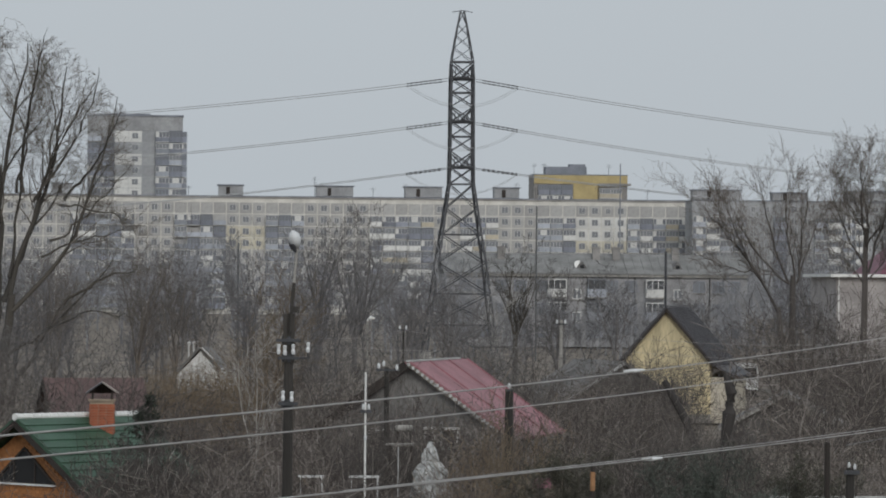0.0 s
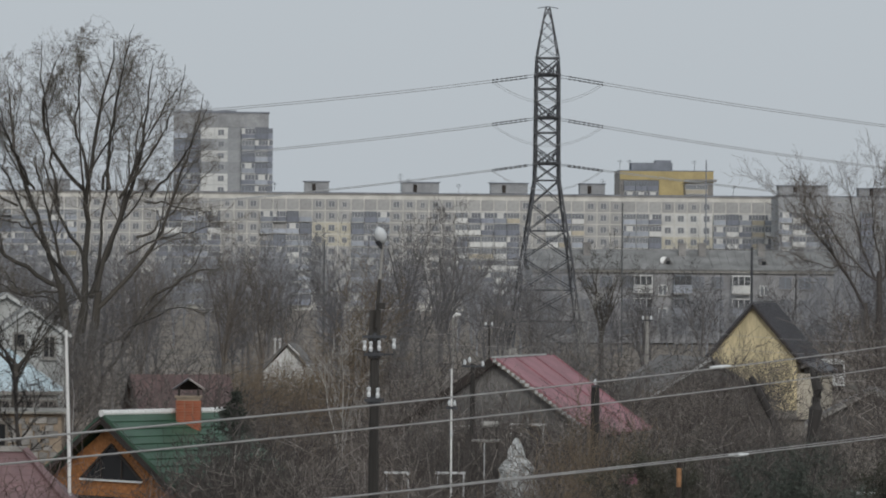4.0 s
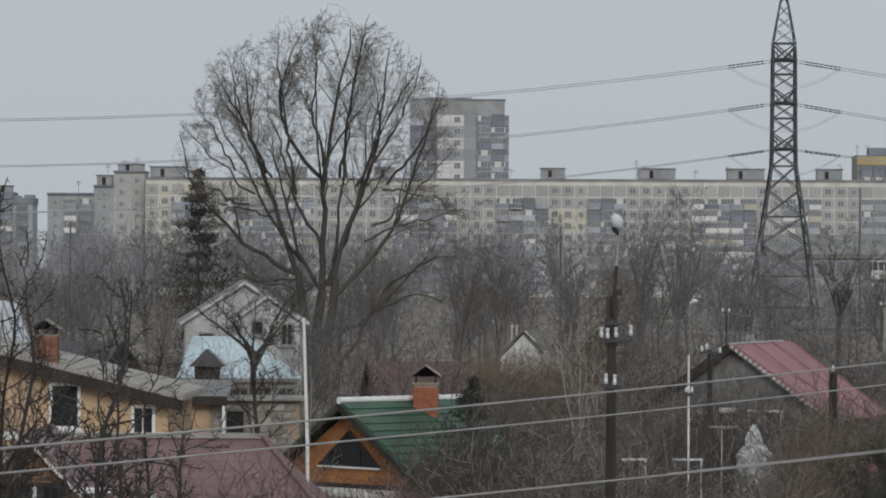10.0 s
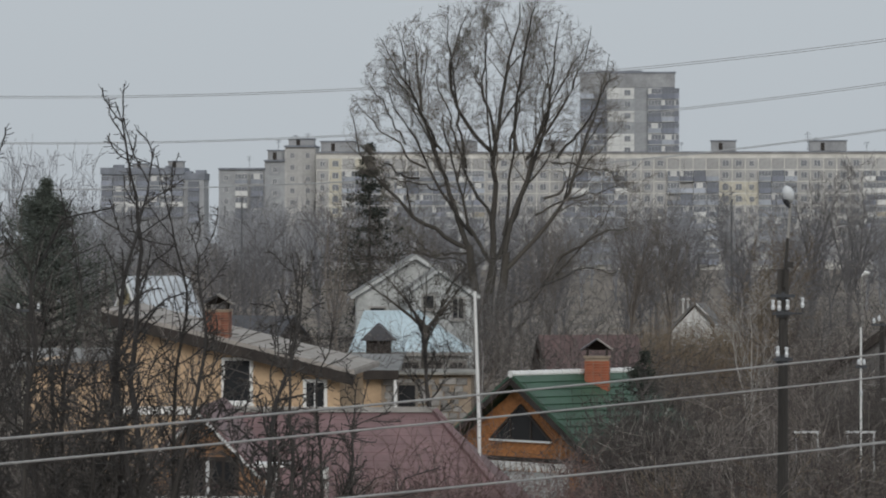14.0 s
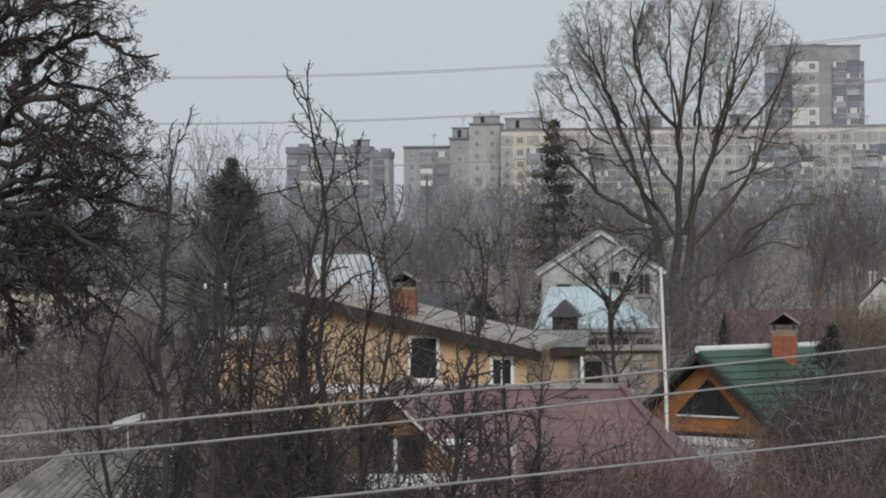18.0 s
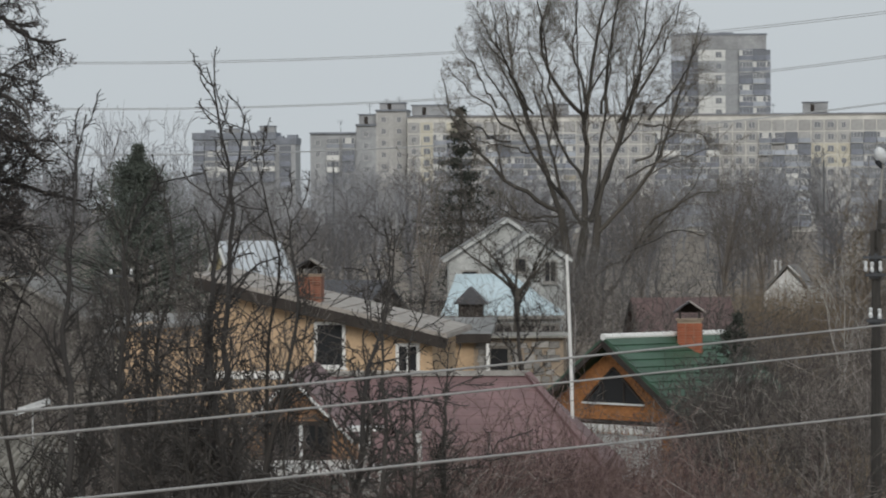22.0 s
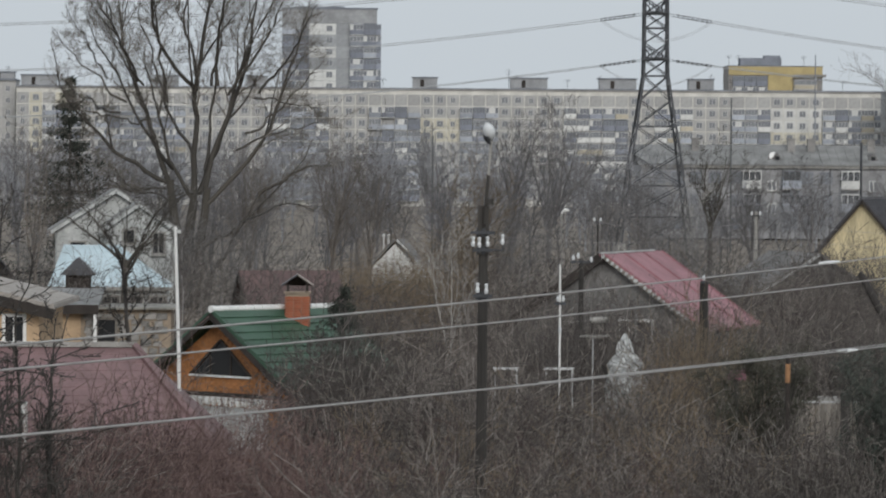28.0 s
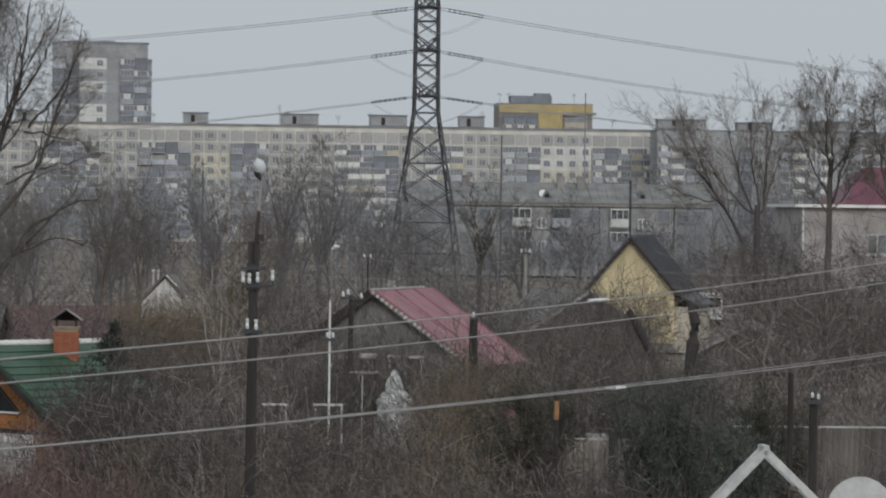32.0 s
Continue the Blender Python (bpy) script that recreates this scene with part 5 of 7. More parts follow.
def slate_shed():
    """Wavy slate roof low in the gardens."""
    Y = 84.0
    o = thing("shed", (0, Y, 0), "garden shed with a wavy asbestos-slate roof", "shed")
    a, b = at(-195.5, -67.5, Y), at(-151.0, -49.5, Y)
    xa, xb = a.x, at(-150, 0, Y).x
    zt, zl = EYE_Z - 0.0578 * 86.6, EYE_Z - 0.0735 * Y
    # the sheets: a real wave profile along x, in three lapped courses of four sheets
    def crest(f, t, lift):
        left = xa + 1.5 * t
        return Vector((left + (xb - left) * f, 2.6 * t, zl + (zt - zl) * t + 0.2 * abs(math.sin(f * math.pi * 17)) ** 0.7 + lift))
    for c in range(3):
        t0, t1 = c / 3, (c + 1) / 3 + 0.02
        for j in range(4):
            g, n, lift = Geo(), 30, 0.03 * (2 - c) + 0.008 * (j % 2)
            for i in range(n + 1):
                f = (j + i / n * 1.02) / 4.08
                p, q = crest(f, t0, lift + 0.02), crest(f, t1, lift)
                g.v += [tuple(p), tuple(q), (p.x, p.y, p.z - 0.02), (q.x, q.y, q.z - 0.02)]
            for i in range(n):
                k = i * 4
                g.f += [(k, k + 4, k + 5, k + 1), (k + 2, k + 3, k + 7, k + 6), (k, k + 2, k + 6, k + 4), (k + 1, k + 5, k + 7, k + 3)]
            g.f += [(0, 1, 3, 2), (4 * n, 4 * n + 2, 4 * n + 3, 4 * n + 1)]
            g.s = [0] * len(g.f)
            # Slot 1 darkens the wave valleys: dirt together with painted groove shade.
            for i in range(n):
                if abs(math.sin((j + (i + 0.5) / n * 1.02) / 4.08 * math.pi * 17)) < 0.5:
                    g.s[i * 4] = 1
            part("slate_sheet", g, (M_OLDSLATE, M_VALLEY), o)
    part("rake", Geo().bar((xa, -0.05, zl + 0.02), (xa + 1.5, 2.6, zt + 0.06), 0.16, 0.1), M_CONCRETE, o, "pale cement verge")
    part("wall", Geo().hexa([(xa + 0.3, 0.2, 0), (xb, 0.2, 0), (xb, 2.9, 0), (xa + 1.6, 2.9, 0), (xa + 0.3, 0.2, zl - 0.06), (xb, 0.2, zl - 0.06), (xb, 2.9, zt - 0.1), (xa + 1.6, 2.9, zt - 0.1)]), M_GREYWOOD, o)
    alone("rain_gutter", Geo().bar((-0.36, 0, -0.11), (0.36, 0, 0.13), 0.18, 0.06).bar((-0.36, 0.1, -0.05), (0.36, 0.1, 0.19), 0.04, 0.1).box(-0.012, 0.13, -3.85, 0.012, 0.15, 0.0), M_PALE, "short white gutter piece on a thin post", "gutter", place=at(-157.3, -49.6, 86))
    alone("water_barrel", Geo().tube([(0, 0, 0), (0, 0, 0.05), (0, 0, 0.15), (0, 0, 0.24), (0, 0, 0.27)], [0.085, 0.1, 0.105, 0.1, 0.085], 16), M_BLUE, "small faded blue plastic barrel on a stand", "barrel", place=(-0.1935 * 90, 90, 2.3))
    alone("barrel_stand", Geo().box(-0.5, -0.5, 0, 0.5, 0.5, 0.1).box(-0.45, -0.45, -2.3, -0.35, -0.35, 0).box(0.35, -0.45, -2.3, 0.45, -0.35, 0).box(-0.45, 0.35, -2.3, -0.35, 0.45, 0).box(0.35, 0.35, -2.3, 0.45, 0.45, 0), M_DARKBOARD, "dark wooden stand under a blue barrel", "stand", place=(-0.1945 * 90, 90, 2.2))


def garden_wall():
    """A whitewashed wall of rough blocks behind the western orchard."""
    Y = 93.0
    xa, xb, h = -0.124 * Y, -0.107 * Y, EYE_Z - 0.0585 * Y
    o = thing("garden_wall", (xa, Y, 0), "flaking whitewashed block wall behind bare fruit trees", "garden wall")
    part("core", Geo().box(0, 0.06, 0, xb - xa, 0.3, h - 0.06), M_STUCCO, o)
    rng = random.Random(12)
    me = Geo().box(0.01, 0.0, 0.01, 0.38, 0.058, 0.19).mesh("block", M_WHITEWALL)
    z, row = 0.0, 0
    while z + 0.2 < h:
        x = -0.2 * (row % 2)
        while x < xb - xa - 0.2:
            part("block", me, None, o, m=pose(x, rng.uniform(-0.015, 0.01), z))
            x += 0.39
        z, row = z + 0.2, row + 1
    part("coping", Geo().box(-0.2, -0.04, h - 0.06, xb - xa + 0.1, 0.34, h), M_WHITEWALL, o)


def west_buildings():
    Y = 230.0
    o = thing("house", (0, Y, 0), "long low cream building behind the old tree", "house")
    part("wall", Geo().box(-0.200 * Y, 0, 0, -0.1612 * Y, 5, EYE_Z - 0.0178 * Y), M_PANEL_YEL, o)
    part("roof", Geo().box(-0.201 * Y, -0.3, EYE_Z - 0.0178 * Y, -0.1605 * Y, 5.3, EYE_Z - 0.0178 * Y + 0.2), M_SLATE, o)
    for k in range(5):
        casement(o, pose(-0.196 * Y + k * 1.7, -0.06, 0.9), 0.8, 1.1)
    gable_house(at(-161.0, -18.6, 190), 75, 6, 6.4, 1.7, M_STUCCO, M_SLATE, "grey gabled shed under bare branches", "slate roof", trim=M_CONCRETE)
    gable_house(at(-136.0, -27.5, 160), 20, 6, 5, 1.1, M_CREAM, M_SLATE, "small pale outhouse among twigs", "slate roof", trim=M_CONCRETE)
    gable_house(at(-72.0, -19.5, 260), 160, 8, 6, 1.6, M_DARKWOOD, M_DARKROOF, "dark timber shed behind the gardens", "dark roof")


def south_porch():
    """An open white gabled arbour close by, and the dish beside it."""
    Y = 40.0
    top = at(167.4, -55.6, Y)
    o = thing("arbour", (top.x, Y, 0), "open gabled garden arbour of white-painted boards", "arbour", rz=2.0)
    for y in (0.0, 0.2):
        for s, w in ((-1, 0.62), (1, 0.60)):
            part("rafter", Geo().bar((0, y, top.z - 0.05), (s * w * 2, y, top.z - 0.05 - (1.28 if s < 0 else 1.14)), 0.04, 0.07), M_PALE, o, "white-painted rafter board")
    for s in (-1, 1):
        for t in (0.25, 0.6, 0.95):
            part("batten", Geo().bar((s * 1.22 * t, 0.02, top.z - 0.11 - 1.2 * t), (s * 1.22 * t, 0.2, top.z - 0.11 - 1.2 * t), 0.05, 0.04), M_GREYWOOD, o)
        for y in (0.0, 0.2):
            part("post", Geo().box(s * 1.2 - 0.05, y - 0.04, 0, s * 1.2 + 0.05, y + 0.04, top.z - 1.22), M_PALE, o)
    part("ridge_block", Geo().bar((0, -0.04, top.z - 0.02), (0, 0.24, top.z - 0.02), 0.06, 0.05), M_PALE, o)
    d = thing("satellite_dish", at(190.5, -74.0, Y), "white satellite dish on a bracket", "satellite dish")
    rings = [(0.0, 0.0), (0.12, 0.01), (0.24, 0.04), (0.31, 0.07)]
    g = Geo()
    g.tube([(0, 0.07, 0.12), (0, 0.05, 0.12), (0, 0.0, 0.12)], [0.12, 0.26, 0.33], 24)
    part("bowl", g, M_PALE, d)
    part("bracket", Geo().tube([(0, 0.1, 0.1), (0, 0.35, -0.1), (0, 0.35, -5.0)], 0.025, 6), M_STEEL, d)


green_house()
rust_roof_house()
red_house()
yellow_house()
grey_cottage()
white_shed()
white_house()
annex()
apricot_house()
maroon_house()
slate_shed()
garden_wall()
west_buildings()
south_porch()


# ---- poles, posts, fences and wires ----
def lamp_pole():
    Y = 82.0
    b = at(43.8, 0, Y)
    o = thing("street_lamp_pole", (b.x, Y, 0), "dark tarred pole with porcelain insulators and a curved street lamp", "utility pole")
    zt = EYE_Z - 0.0080 * Y
    part("pole", Geo().tube([(-0.02, 0, -0.2), (0, 0, 3), (0.02, 0, zt)], [0.125, 0.11, 0.085], 10), M_POLE, o)
    part("splint", Geo().box(-0.10, -0.13, zt - 0.95, -0.03, -0.07, zt).box(0.05, -0.13, zt - 0.95, 0.12, -0.07, zt), M_POLE, o, "timber splints bolted to the head")
    for dz, w in ((0.52, 0.24), (0.86, 0.19), (1.75, 0.19)):
        z = zt - dz
        arm = part("crossbar", Geo().box(-w, -0.17, z - 0.03, w, -0.11, z + 0.03), M_STEEL, o)
        part("clamp", Geo().tube([(0, 0, z - 0.08), (0, 0, z + 0.08)], 0.125, 12), M_STEEL, o)
    for x, z in ((-0.19, -0.70), (-0.07, -0.72), (0.09, -0.70), (-0.10, -1.60), (0.07, -1.62), (0.38, -0.66)):
        g = Geo().tube([(x, -0.16, zt + z - 0.09), (x, -0.16, zt + z - 0.03), (x, -0.16, zt + z + 0.02), (x, -0.16, zt + z + 0.09), (x, -0.16, zt + z + 0.11)], [0.03, 0.042, 0.027, 0.04, 0.02], 10)
        ins = part("insulator", g, M_CERAMIC, o, "white porcelain insulator")
        part("pin", Geo().tube([(x, -0.16, zt + z - 0.2), (x, -0.16, zt + z - 0.08)], 0.012, 6), M_STEEL, ins)
    part("bracket", Geo().bar((0.1, -0.14, zt - 0.86), (0.38, -0.16, zt - 0.86), 0.03), M_STEEL, o)
    # the curved lamp arm
    pts = [(0.03, -0.1, zt - 0.35), (0.06, -0.1, zt + 0.15), (0.10, -0.1, zt + 0.6), (0.13, -0.1, zt + 1.0), (0.15, -0.1, zt + 1.3)]
    part("lamp_arm", Geo().tube(pts[:3], 0.035, 8), M_POLE, o)
    part("lamp_arm", Geo().tube(pts[2:], 0.028, 8), M_CONCRETE, o, "pale lamp arm")
    part("junction_box", Geo().tube([(0.13, -0.14, zt + 0.02), (0.13, -0.14, zt + 0.14)], 0.075, 10), M_POLE, o)
    c = Vector((0.11, -0.1, zt + 1.45))
    rings = [c + Vector((0.05 - 0.11 * k / 8, -0.02 * k, -0.16 + 0.32 * k / 8)) for k in range(9)]
    h = part("lamp_head", Geo().tube(rings, [0.03, 0.07, 0.098, 0.115, 0.12, 0.115, 0.1, 0.07, 0.02], 16), M_CERAMIC, o, "white egg-shaped lamp housing")
    part("lamp_neck", Geo().tube([c + Vector((-0.06, -0.09, -0.09)), c + Vector((-0.03, -0.07, -0.17)), c + Vector((0.02, -0.05, -0.26))], [0.07, 0.055, 0.015], 10), M_STEEL, h, "dark lamp neck")


def plain_pole(u, v_top, v_low, Y, r, mat, label, lean=0.0, insulators=(), name="utility_pole", cat="utility pole"):
    z = EYE_Z + v_top * Y / 1000
    low = 0.0
    x = u * Y / 1000
    o = thing(name, (x, Y, 0), label, cat)
    part("shaft", Geo().tube([(-lean, 0, -0.1), (-lean / 2, 0, z / 2), (0, 0, z)], [r * 1.25, r * 1.1, r], 8), mat, o)
    f = min(1.0, Y / 170)
    for dx, dz in insulators:
        part("insulator", Geo().tube([(dx, -r - 0.03, z + dz - 0.1 * f), (dx, -r - 0.03, z + dz), (dx, -r - 0.03, z + dz + 0.12 * f)], [0.05 * f, 0.07 * f, 0.03 * f], 8), M_CERAMIC, o)
    if insulators:
        a, b = min(i[0] for i in insulators) - 0.08, max(i[0] for i in insulators) + 0.08
        dz = insulators[0][1]
        part("crossbar", Geo().box(a, -r - 0.06, z + dz - 0.16, b, -r + 0.0, z + dz - 0.09), M_STEEL, o)
    return o


def near_wire(low, drop, bend, r, label, y0=12.0, y1=80.0, light=True):
    """One cable along the street, which runs off to the north-east; a parabola over the distance y."""
    pts = []
    for k in range(60):
        y = y0 + (y1 - y0) * k / 59
        pts.append((-10.36 + 0.345 * y, y, low + drop * y + bend * y * y))
    return alone("overhead_cable", Geo().tube(pts, r, 6), M_CABLE_LIGHT if light else M_CABLE, label, "cable", group="street cables")


lamp_pole()
mast = thing("antenna_mast", at(-28.6, 0, 104) - Vector((0, 0, EYE_Z)), "thin white mast beside the green-roofed house", "mast")
zt = EYE_Z - 0.0133 * 104
part("pole", Geo().tube([(0.09, 0, 0), (0.05, 0, 3.5), (-0.05, 0, zt)], [0.05, 0.045, 0.035], 8), M_WHITE, mast)
part("guy_wire", Geo().tube([(0.05, 0.02, 2.0), (0.16, 0.02, zt - 1.6), (0.1, 0.02, zt - 1.2)], 0.008, 4), M_CABLE_LIGHT, mast)
plain_pole(31.8, 8.7, -5, 430, 0.09, M_CABLE, "distant dark pole in front of the woods")
plain_pole(133.9, 7.6, -5.9, 245, 0.07, M_STEEL, "thin dark mast behind the yellow house", name="mast", cat="mast")
plain_pole(102.8, 18.1, -3, 430, 0.075, M_CABLE, "tall thin pole beside the slate-roofed block")
plain_pole(122.8, 28.4, 9, 700, 0.1, M_SLATEBLUE, "very tall thin mast before the panel blocks", name="mast", cat="mast")
plain_pole(-84.5, 9.0, -5, 480, 0.1, M_CABLE, "distant dark pole against pale balconies")
plain_pole(108.9, -9.0, -24, 230, 0.09, M_CONCRETE, "concrete utility pole with insulators", insulators=((-0.25, -0.1), (0.2, -0.1)))
plain_pole(62.3, -21.8, -40, 110, 0.025, M_WHITE, "slender white mast with small fittings", insulators=((-0.06, -0.9), (0.08, -0.9), (0.0, -1.7)), name="mast", cat="mast")
plain_pole(67.3, -20.6, -26, 128, 0.075, M_POLE, "dark stub pole with a row of insulators", insulators=((-0.25, 0.05), (-0.1, 0.12), (0.3, 0.0)))
plain_pole(96.6, -25.6, -37, 120, 0.12, M_POLE, "dark post with a white porcelain knob", insulators=((-0.02, 0.1),), name="post", cat="post")
plain_pole(130.6, -52.0, -74, 107, 0.12, M_DARKWOOD, "thick dark wooden post before the grey fence", name="post", cat="post")
plain_pole(173.3, -37.9, -50, 75, 0.05, M_DARKWOOD, "dark wooden fence post", name="post", cat="post")
plain_pole(178.9, -44.0, -58, 70, 0.07, M_POLE, "dark post with pale insulators on its cap", insulators=((-0.04, 0.06), (0.06, 0.03)), name="post", cat="post")
p = plain_pole(116.8, -43.5, -50, 90, 0.05, M_DARKWOOD, "dark post with an orange painted band", name="post", cat="post")
part("painted_band", Geo().tube([(-0.002, 0, EYE_Z - 0.0497 * 90), (0, 0, EYE_Z - 0.0452 * 90)], 0.055, 10), M_RUST, p)
plain_pole(130.4, -52.5, -60, 88, 0.085, M_POLE, "short dark stub post", name="post", cat="post")
plain_pole(-135.5, -16.8, -44, 120, 0.06, M_POLE, "dark pole with two white insulators", insulators=((-0.28, 0.0), (0.3, 0.0)))
plain_pole(-188.5, -56, -68, 88, 0.03, M_CONCRETE, "thin pale fence stake", name="post", cat="post")
p = plain_pole(62.6, -9.6, -20, 260, 0.05, M_CONCRETE, "distant street lamp with a white head", name="street_lamp", cat="street lamp")
part("lamp_head", Geo().tube([(0, 0, EYE_Z - 0.0096 * 260), (0.2, 0, EYE_Z - 0.0092 * 260 + 0.1), (0.45, 0, EYE_Z - 0.0092 * 260 + 0.05)], [0.06, 0.13, 0.06], 8), M_WHITE, p)
p = plain_pole(71.2, -11.5, -20, 250, 0.05, M_POLE, "distant pole with a pair of white insulators", insulators=((-0.22, 0.1), (0.16, 0.1)))
# the two dead stumps
def tree_stump(pts, radii, spurs, Y, seed):
    """A pollarded trunk through places (u, v), with short broken spurs."""
    rng = random.Random(seed)
    b = at(pts[0][0], 0, Y)
    line = [Vector((u * Y / 1000 - b.x, 0.0, EYE_Z + v * Y / 1000)) for u, v in pts]
    line.append(Vector((line[-1].x, 0, -0.1)))
    g = Geo().tube(line, radii, 9)
    for k in range(spurs):
        p = line[1].lerp(line[2], rng.random()) + Vector((rng.uniform(-0.12, 0.12), rng.uniform(-0.1, 0.1), 0))
        h = rng.uniform(0.3, 0.8)
        g.tube([p, p + Vector((rng.uniform(-0.06, 0.06), 0, h * 0.5)), p + Vector((rng.uniform(-0.16, 0.16), rng.uniform(-0.1, 0.1), h))], [0.035, 0.025, 0.008], 5)
    alone("tree_stump", g, M_BARK_OAK, "tall dark pollarded tree stump", "tree stump", place=(b.x, Y, 0))


tree_stump(((133.9, -23.3), (134.4, -24.5), (139.1, -33.0), (142.5, -42.0)), (0.08, 0.1, 0.12, 0.1, 0.1), 0, 120, 3)
tree_stump(((148.2, -20.8), (150.0, -26.2), (149.6, -31.0), (148.5, -38.5), (147.2, -44.0)), (0.04, 0.16, 0.19, 0.12, 0.1, 0.1), 9, 112, 5)

near_wire(7.152, -0.0128, 0.0001995, 0.0082, "pale grey street cable drawn across the gardens")
near_wire(7.13, -0.0179, 0.000207, 0.0075, "pale grey street cable below its neighbour")
near_wire(7.026, -0.0272, 0.000111, 0.0088, "thicker twisted cable across the gardens")
near_wire(7.00, -0.0262, 0.000111, 0.0060, "thin second strand that leaves the thick cable", y0=36)
near_wire(6.55, -0.0225, 0.00012, 0.0055, "thin dark service wire to the east posts", y0=62, light=False)
for n, u in ((0, 126.5), (1, 131.0)):
    Y = 10.36 / (0.345 - u / 1000)
    alone("cable_clamp", Geo().tube([(-0.12, 0, -0.008), (0.0, 0, 0.0), (0.12, 0, 0.012)], [0.012, 0.024, 0.012], 8), M_CERAMIC, "small pale splice clamp on a street cable", "clamp", place=at(u, -21.0 if n == 0 else -42.0, Y))


def board_fence(u0, u1, v, Y, label, mat, pitch=0.14, h=1.7):
    a, b = at(u0, v, Y), at(u1, v, Y)
    o = thing("fence", (a.x, Y, 0), label, "fence")
    n = int((b.x - a.x) / pitch)
    me = Geo().hexa([(0, -0.012, 0), (pitch * 0.86, -0.012, 0), (pitch * 0.86, 0.012, 0), (0, 0.012, 0), (0, -0.012, a.z), (pitch * 0.86, -0.012, a.z), (pitch * 0.86, 0.012, a.z), (0, 0.012, a.z)]).mesh("plank", mat)
    rng = random.Random(n)
    for i in range(min(n, 240)):
        part("plank", me, None, o, m=pose(i * pitch, 0, rng.uniform(-0.03, 0.02)))
    for z in (0.5, a.z - 0.3):
        part("rail", Geo().box(0, 0.015, z, b.x - a.x, 0.07, z + 0.08), mat, o)
    part("cap_rail", Geo().box(0, -0.05, a.z + 0.02, b.x - a.x, 0.06, a.z + 0.06), M_WHITEWALL, o)


board_fence(159.5, 215.0, -51.3, 105, "weathered dark board fence with a pale top rail", M_DARKBOARD)
board_fence(113.0, 134.0, -54.6, 108, "grey board fence half hidden by shrubs", M_GREYWOOD)
board_fence(60.0, 138.0, -79.6, 62, "pale picket fence with a white top rail", M_GREYWOOD, pitch=0.1)
alone("cistern", Geo().tube([(-0.35, 0, 0), (-0.3, 0, 0), (0.3, 0, 0), (0.35, 0, 0)], [0.2, 0.3, 0.3, 0.2], 16).box(-0.3, -0.2, -2.4, -0.2, 0.2, -0.2).box(0.2, -0.2, -2.4, 0.3, 0.2, -0.2), M_CONCRETE, "rounded pale cistern on a stand behind the fence", "cistern", place=at(126.8, -55.6, 109.2))


def wrapped_shrub():
    """A small conifer wrapped in pale cloth for the winter, tied at the neck."""
    Y = 112.0
    b = at(77.9, 0, Y)
    rng = np.random.default_rng(3)
    prof = [(1.5, 0.3), (1.75, 0.44), (2.1, 0.4), (2.4, 0.42), (2.65, 0.43), (2.9, 0.36), (3.08, 0.24), (3.2, 0.17), (3.35, 0.17), (3.5, 0.13), (3.62, 0.07), (3.72, 0.02)]
    g = Geo()
    n, k0 = 26, 0
    pts = []
    for z, r in prof:
        for j in range(n):
            a = 2 * math.pi * j / n
            rr = 1.2 * r * (1 + 0.16 * math.sin(3 * a + z * 3) + 0.1 * math.sin(7 * a - 5 * z) + rng.uniform(-0.16, 0.16))
            pts.append((rr * math.cos(a), rr * math.sin(a), z + rng.uniform(-0.03, 0.03)))
    g.v = pts
    for i in range(len(prof) - 1):
        for j in range(n):
            g.f.append((i * n + j, i * n + (j + 1) % n, (i + 1) * n + (j + 1) % n, (i + 1) * n + j))
            g.s.append(0)
    o = thing("wrapped_shrub", (b.x, Y, 0), "shrub wrapped in pale tarpaulin for the winter", "wrapped shrub")
    part("wrapping", g, M_SHEET, o)
    part("stem", Geo().tube([(0, 0, 0), (0, 0, 2.45)], 0.05, 6), M_POLE, o)
    r2 = random.Random(8)
    for k in range(26):
        a = r2.uniform(0, 6.28)
        z = r2.uniform(1.6, 3.5)
        r0 = 0.4 if z < 2.9 else 0.13
        p = Vector((math.cos(a) * r0, math.sin(a) * r0, z))
        q = p + Vector((math.cos(a) * r2.uniform(0.05, 0.3), math.sin(a) * r2.uniform(0.05, 0.3), r2.uniform(0.1, 0.5)))
        part("twig", Geo().tube([p, p.lerp(q, 0.5) + Vector((0.04, 0, 0)), q], [0.016, 0.012, 0.006], 4), M_BARK_OAK, o, "bare twig poking through")
    for z, r in ((3.2, 0.18), (2.25, 0.42)):
        part("tie", Geo().tube([(0, 0, z), (0.02, 0, z + 0.04)], r, 14), M_GREYWOOD, o, "frayed cord")
    alone("low_cover", Geo().hexa([(-0.9, -0.4, 0), (1.3, -0.4, 0), (1.3, 0.4, 0), (-0.9, 0.4, 0), (-0.6, -0.2, 1.9), (0.9, -0.2, 2.15), (0.9, 0.2, 2.15), (-0.6, 0.2, 1.9)]), M_SHEET, "crumpled pale sheet covering a garden bed", "tarpaulin", place=(b.x, 113, -0.1))


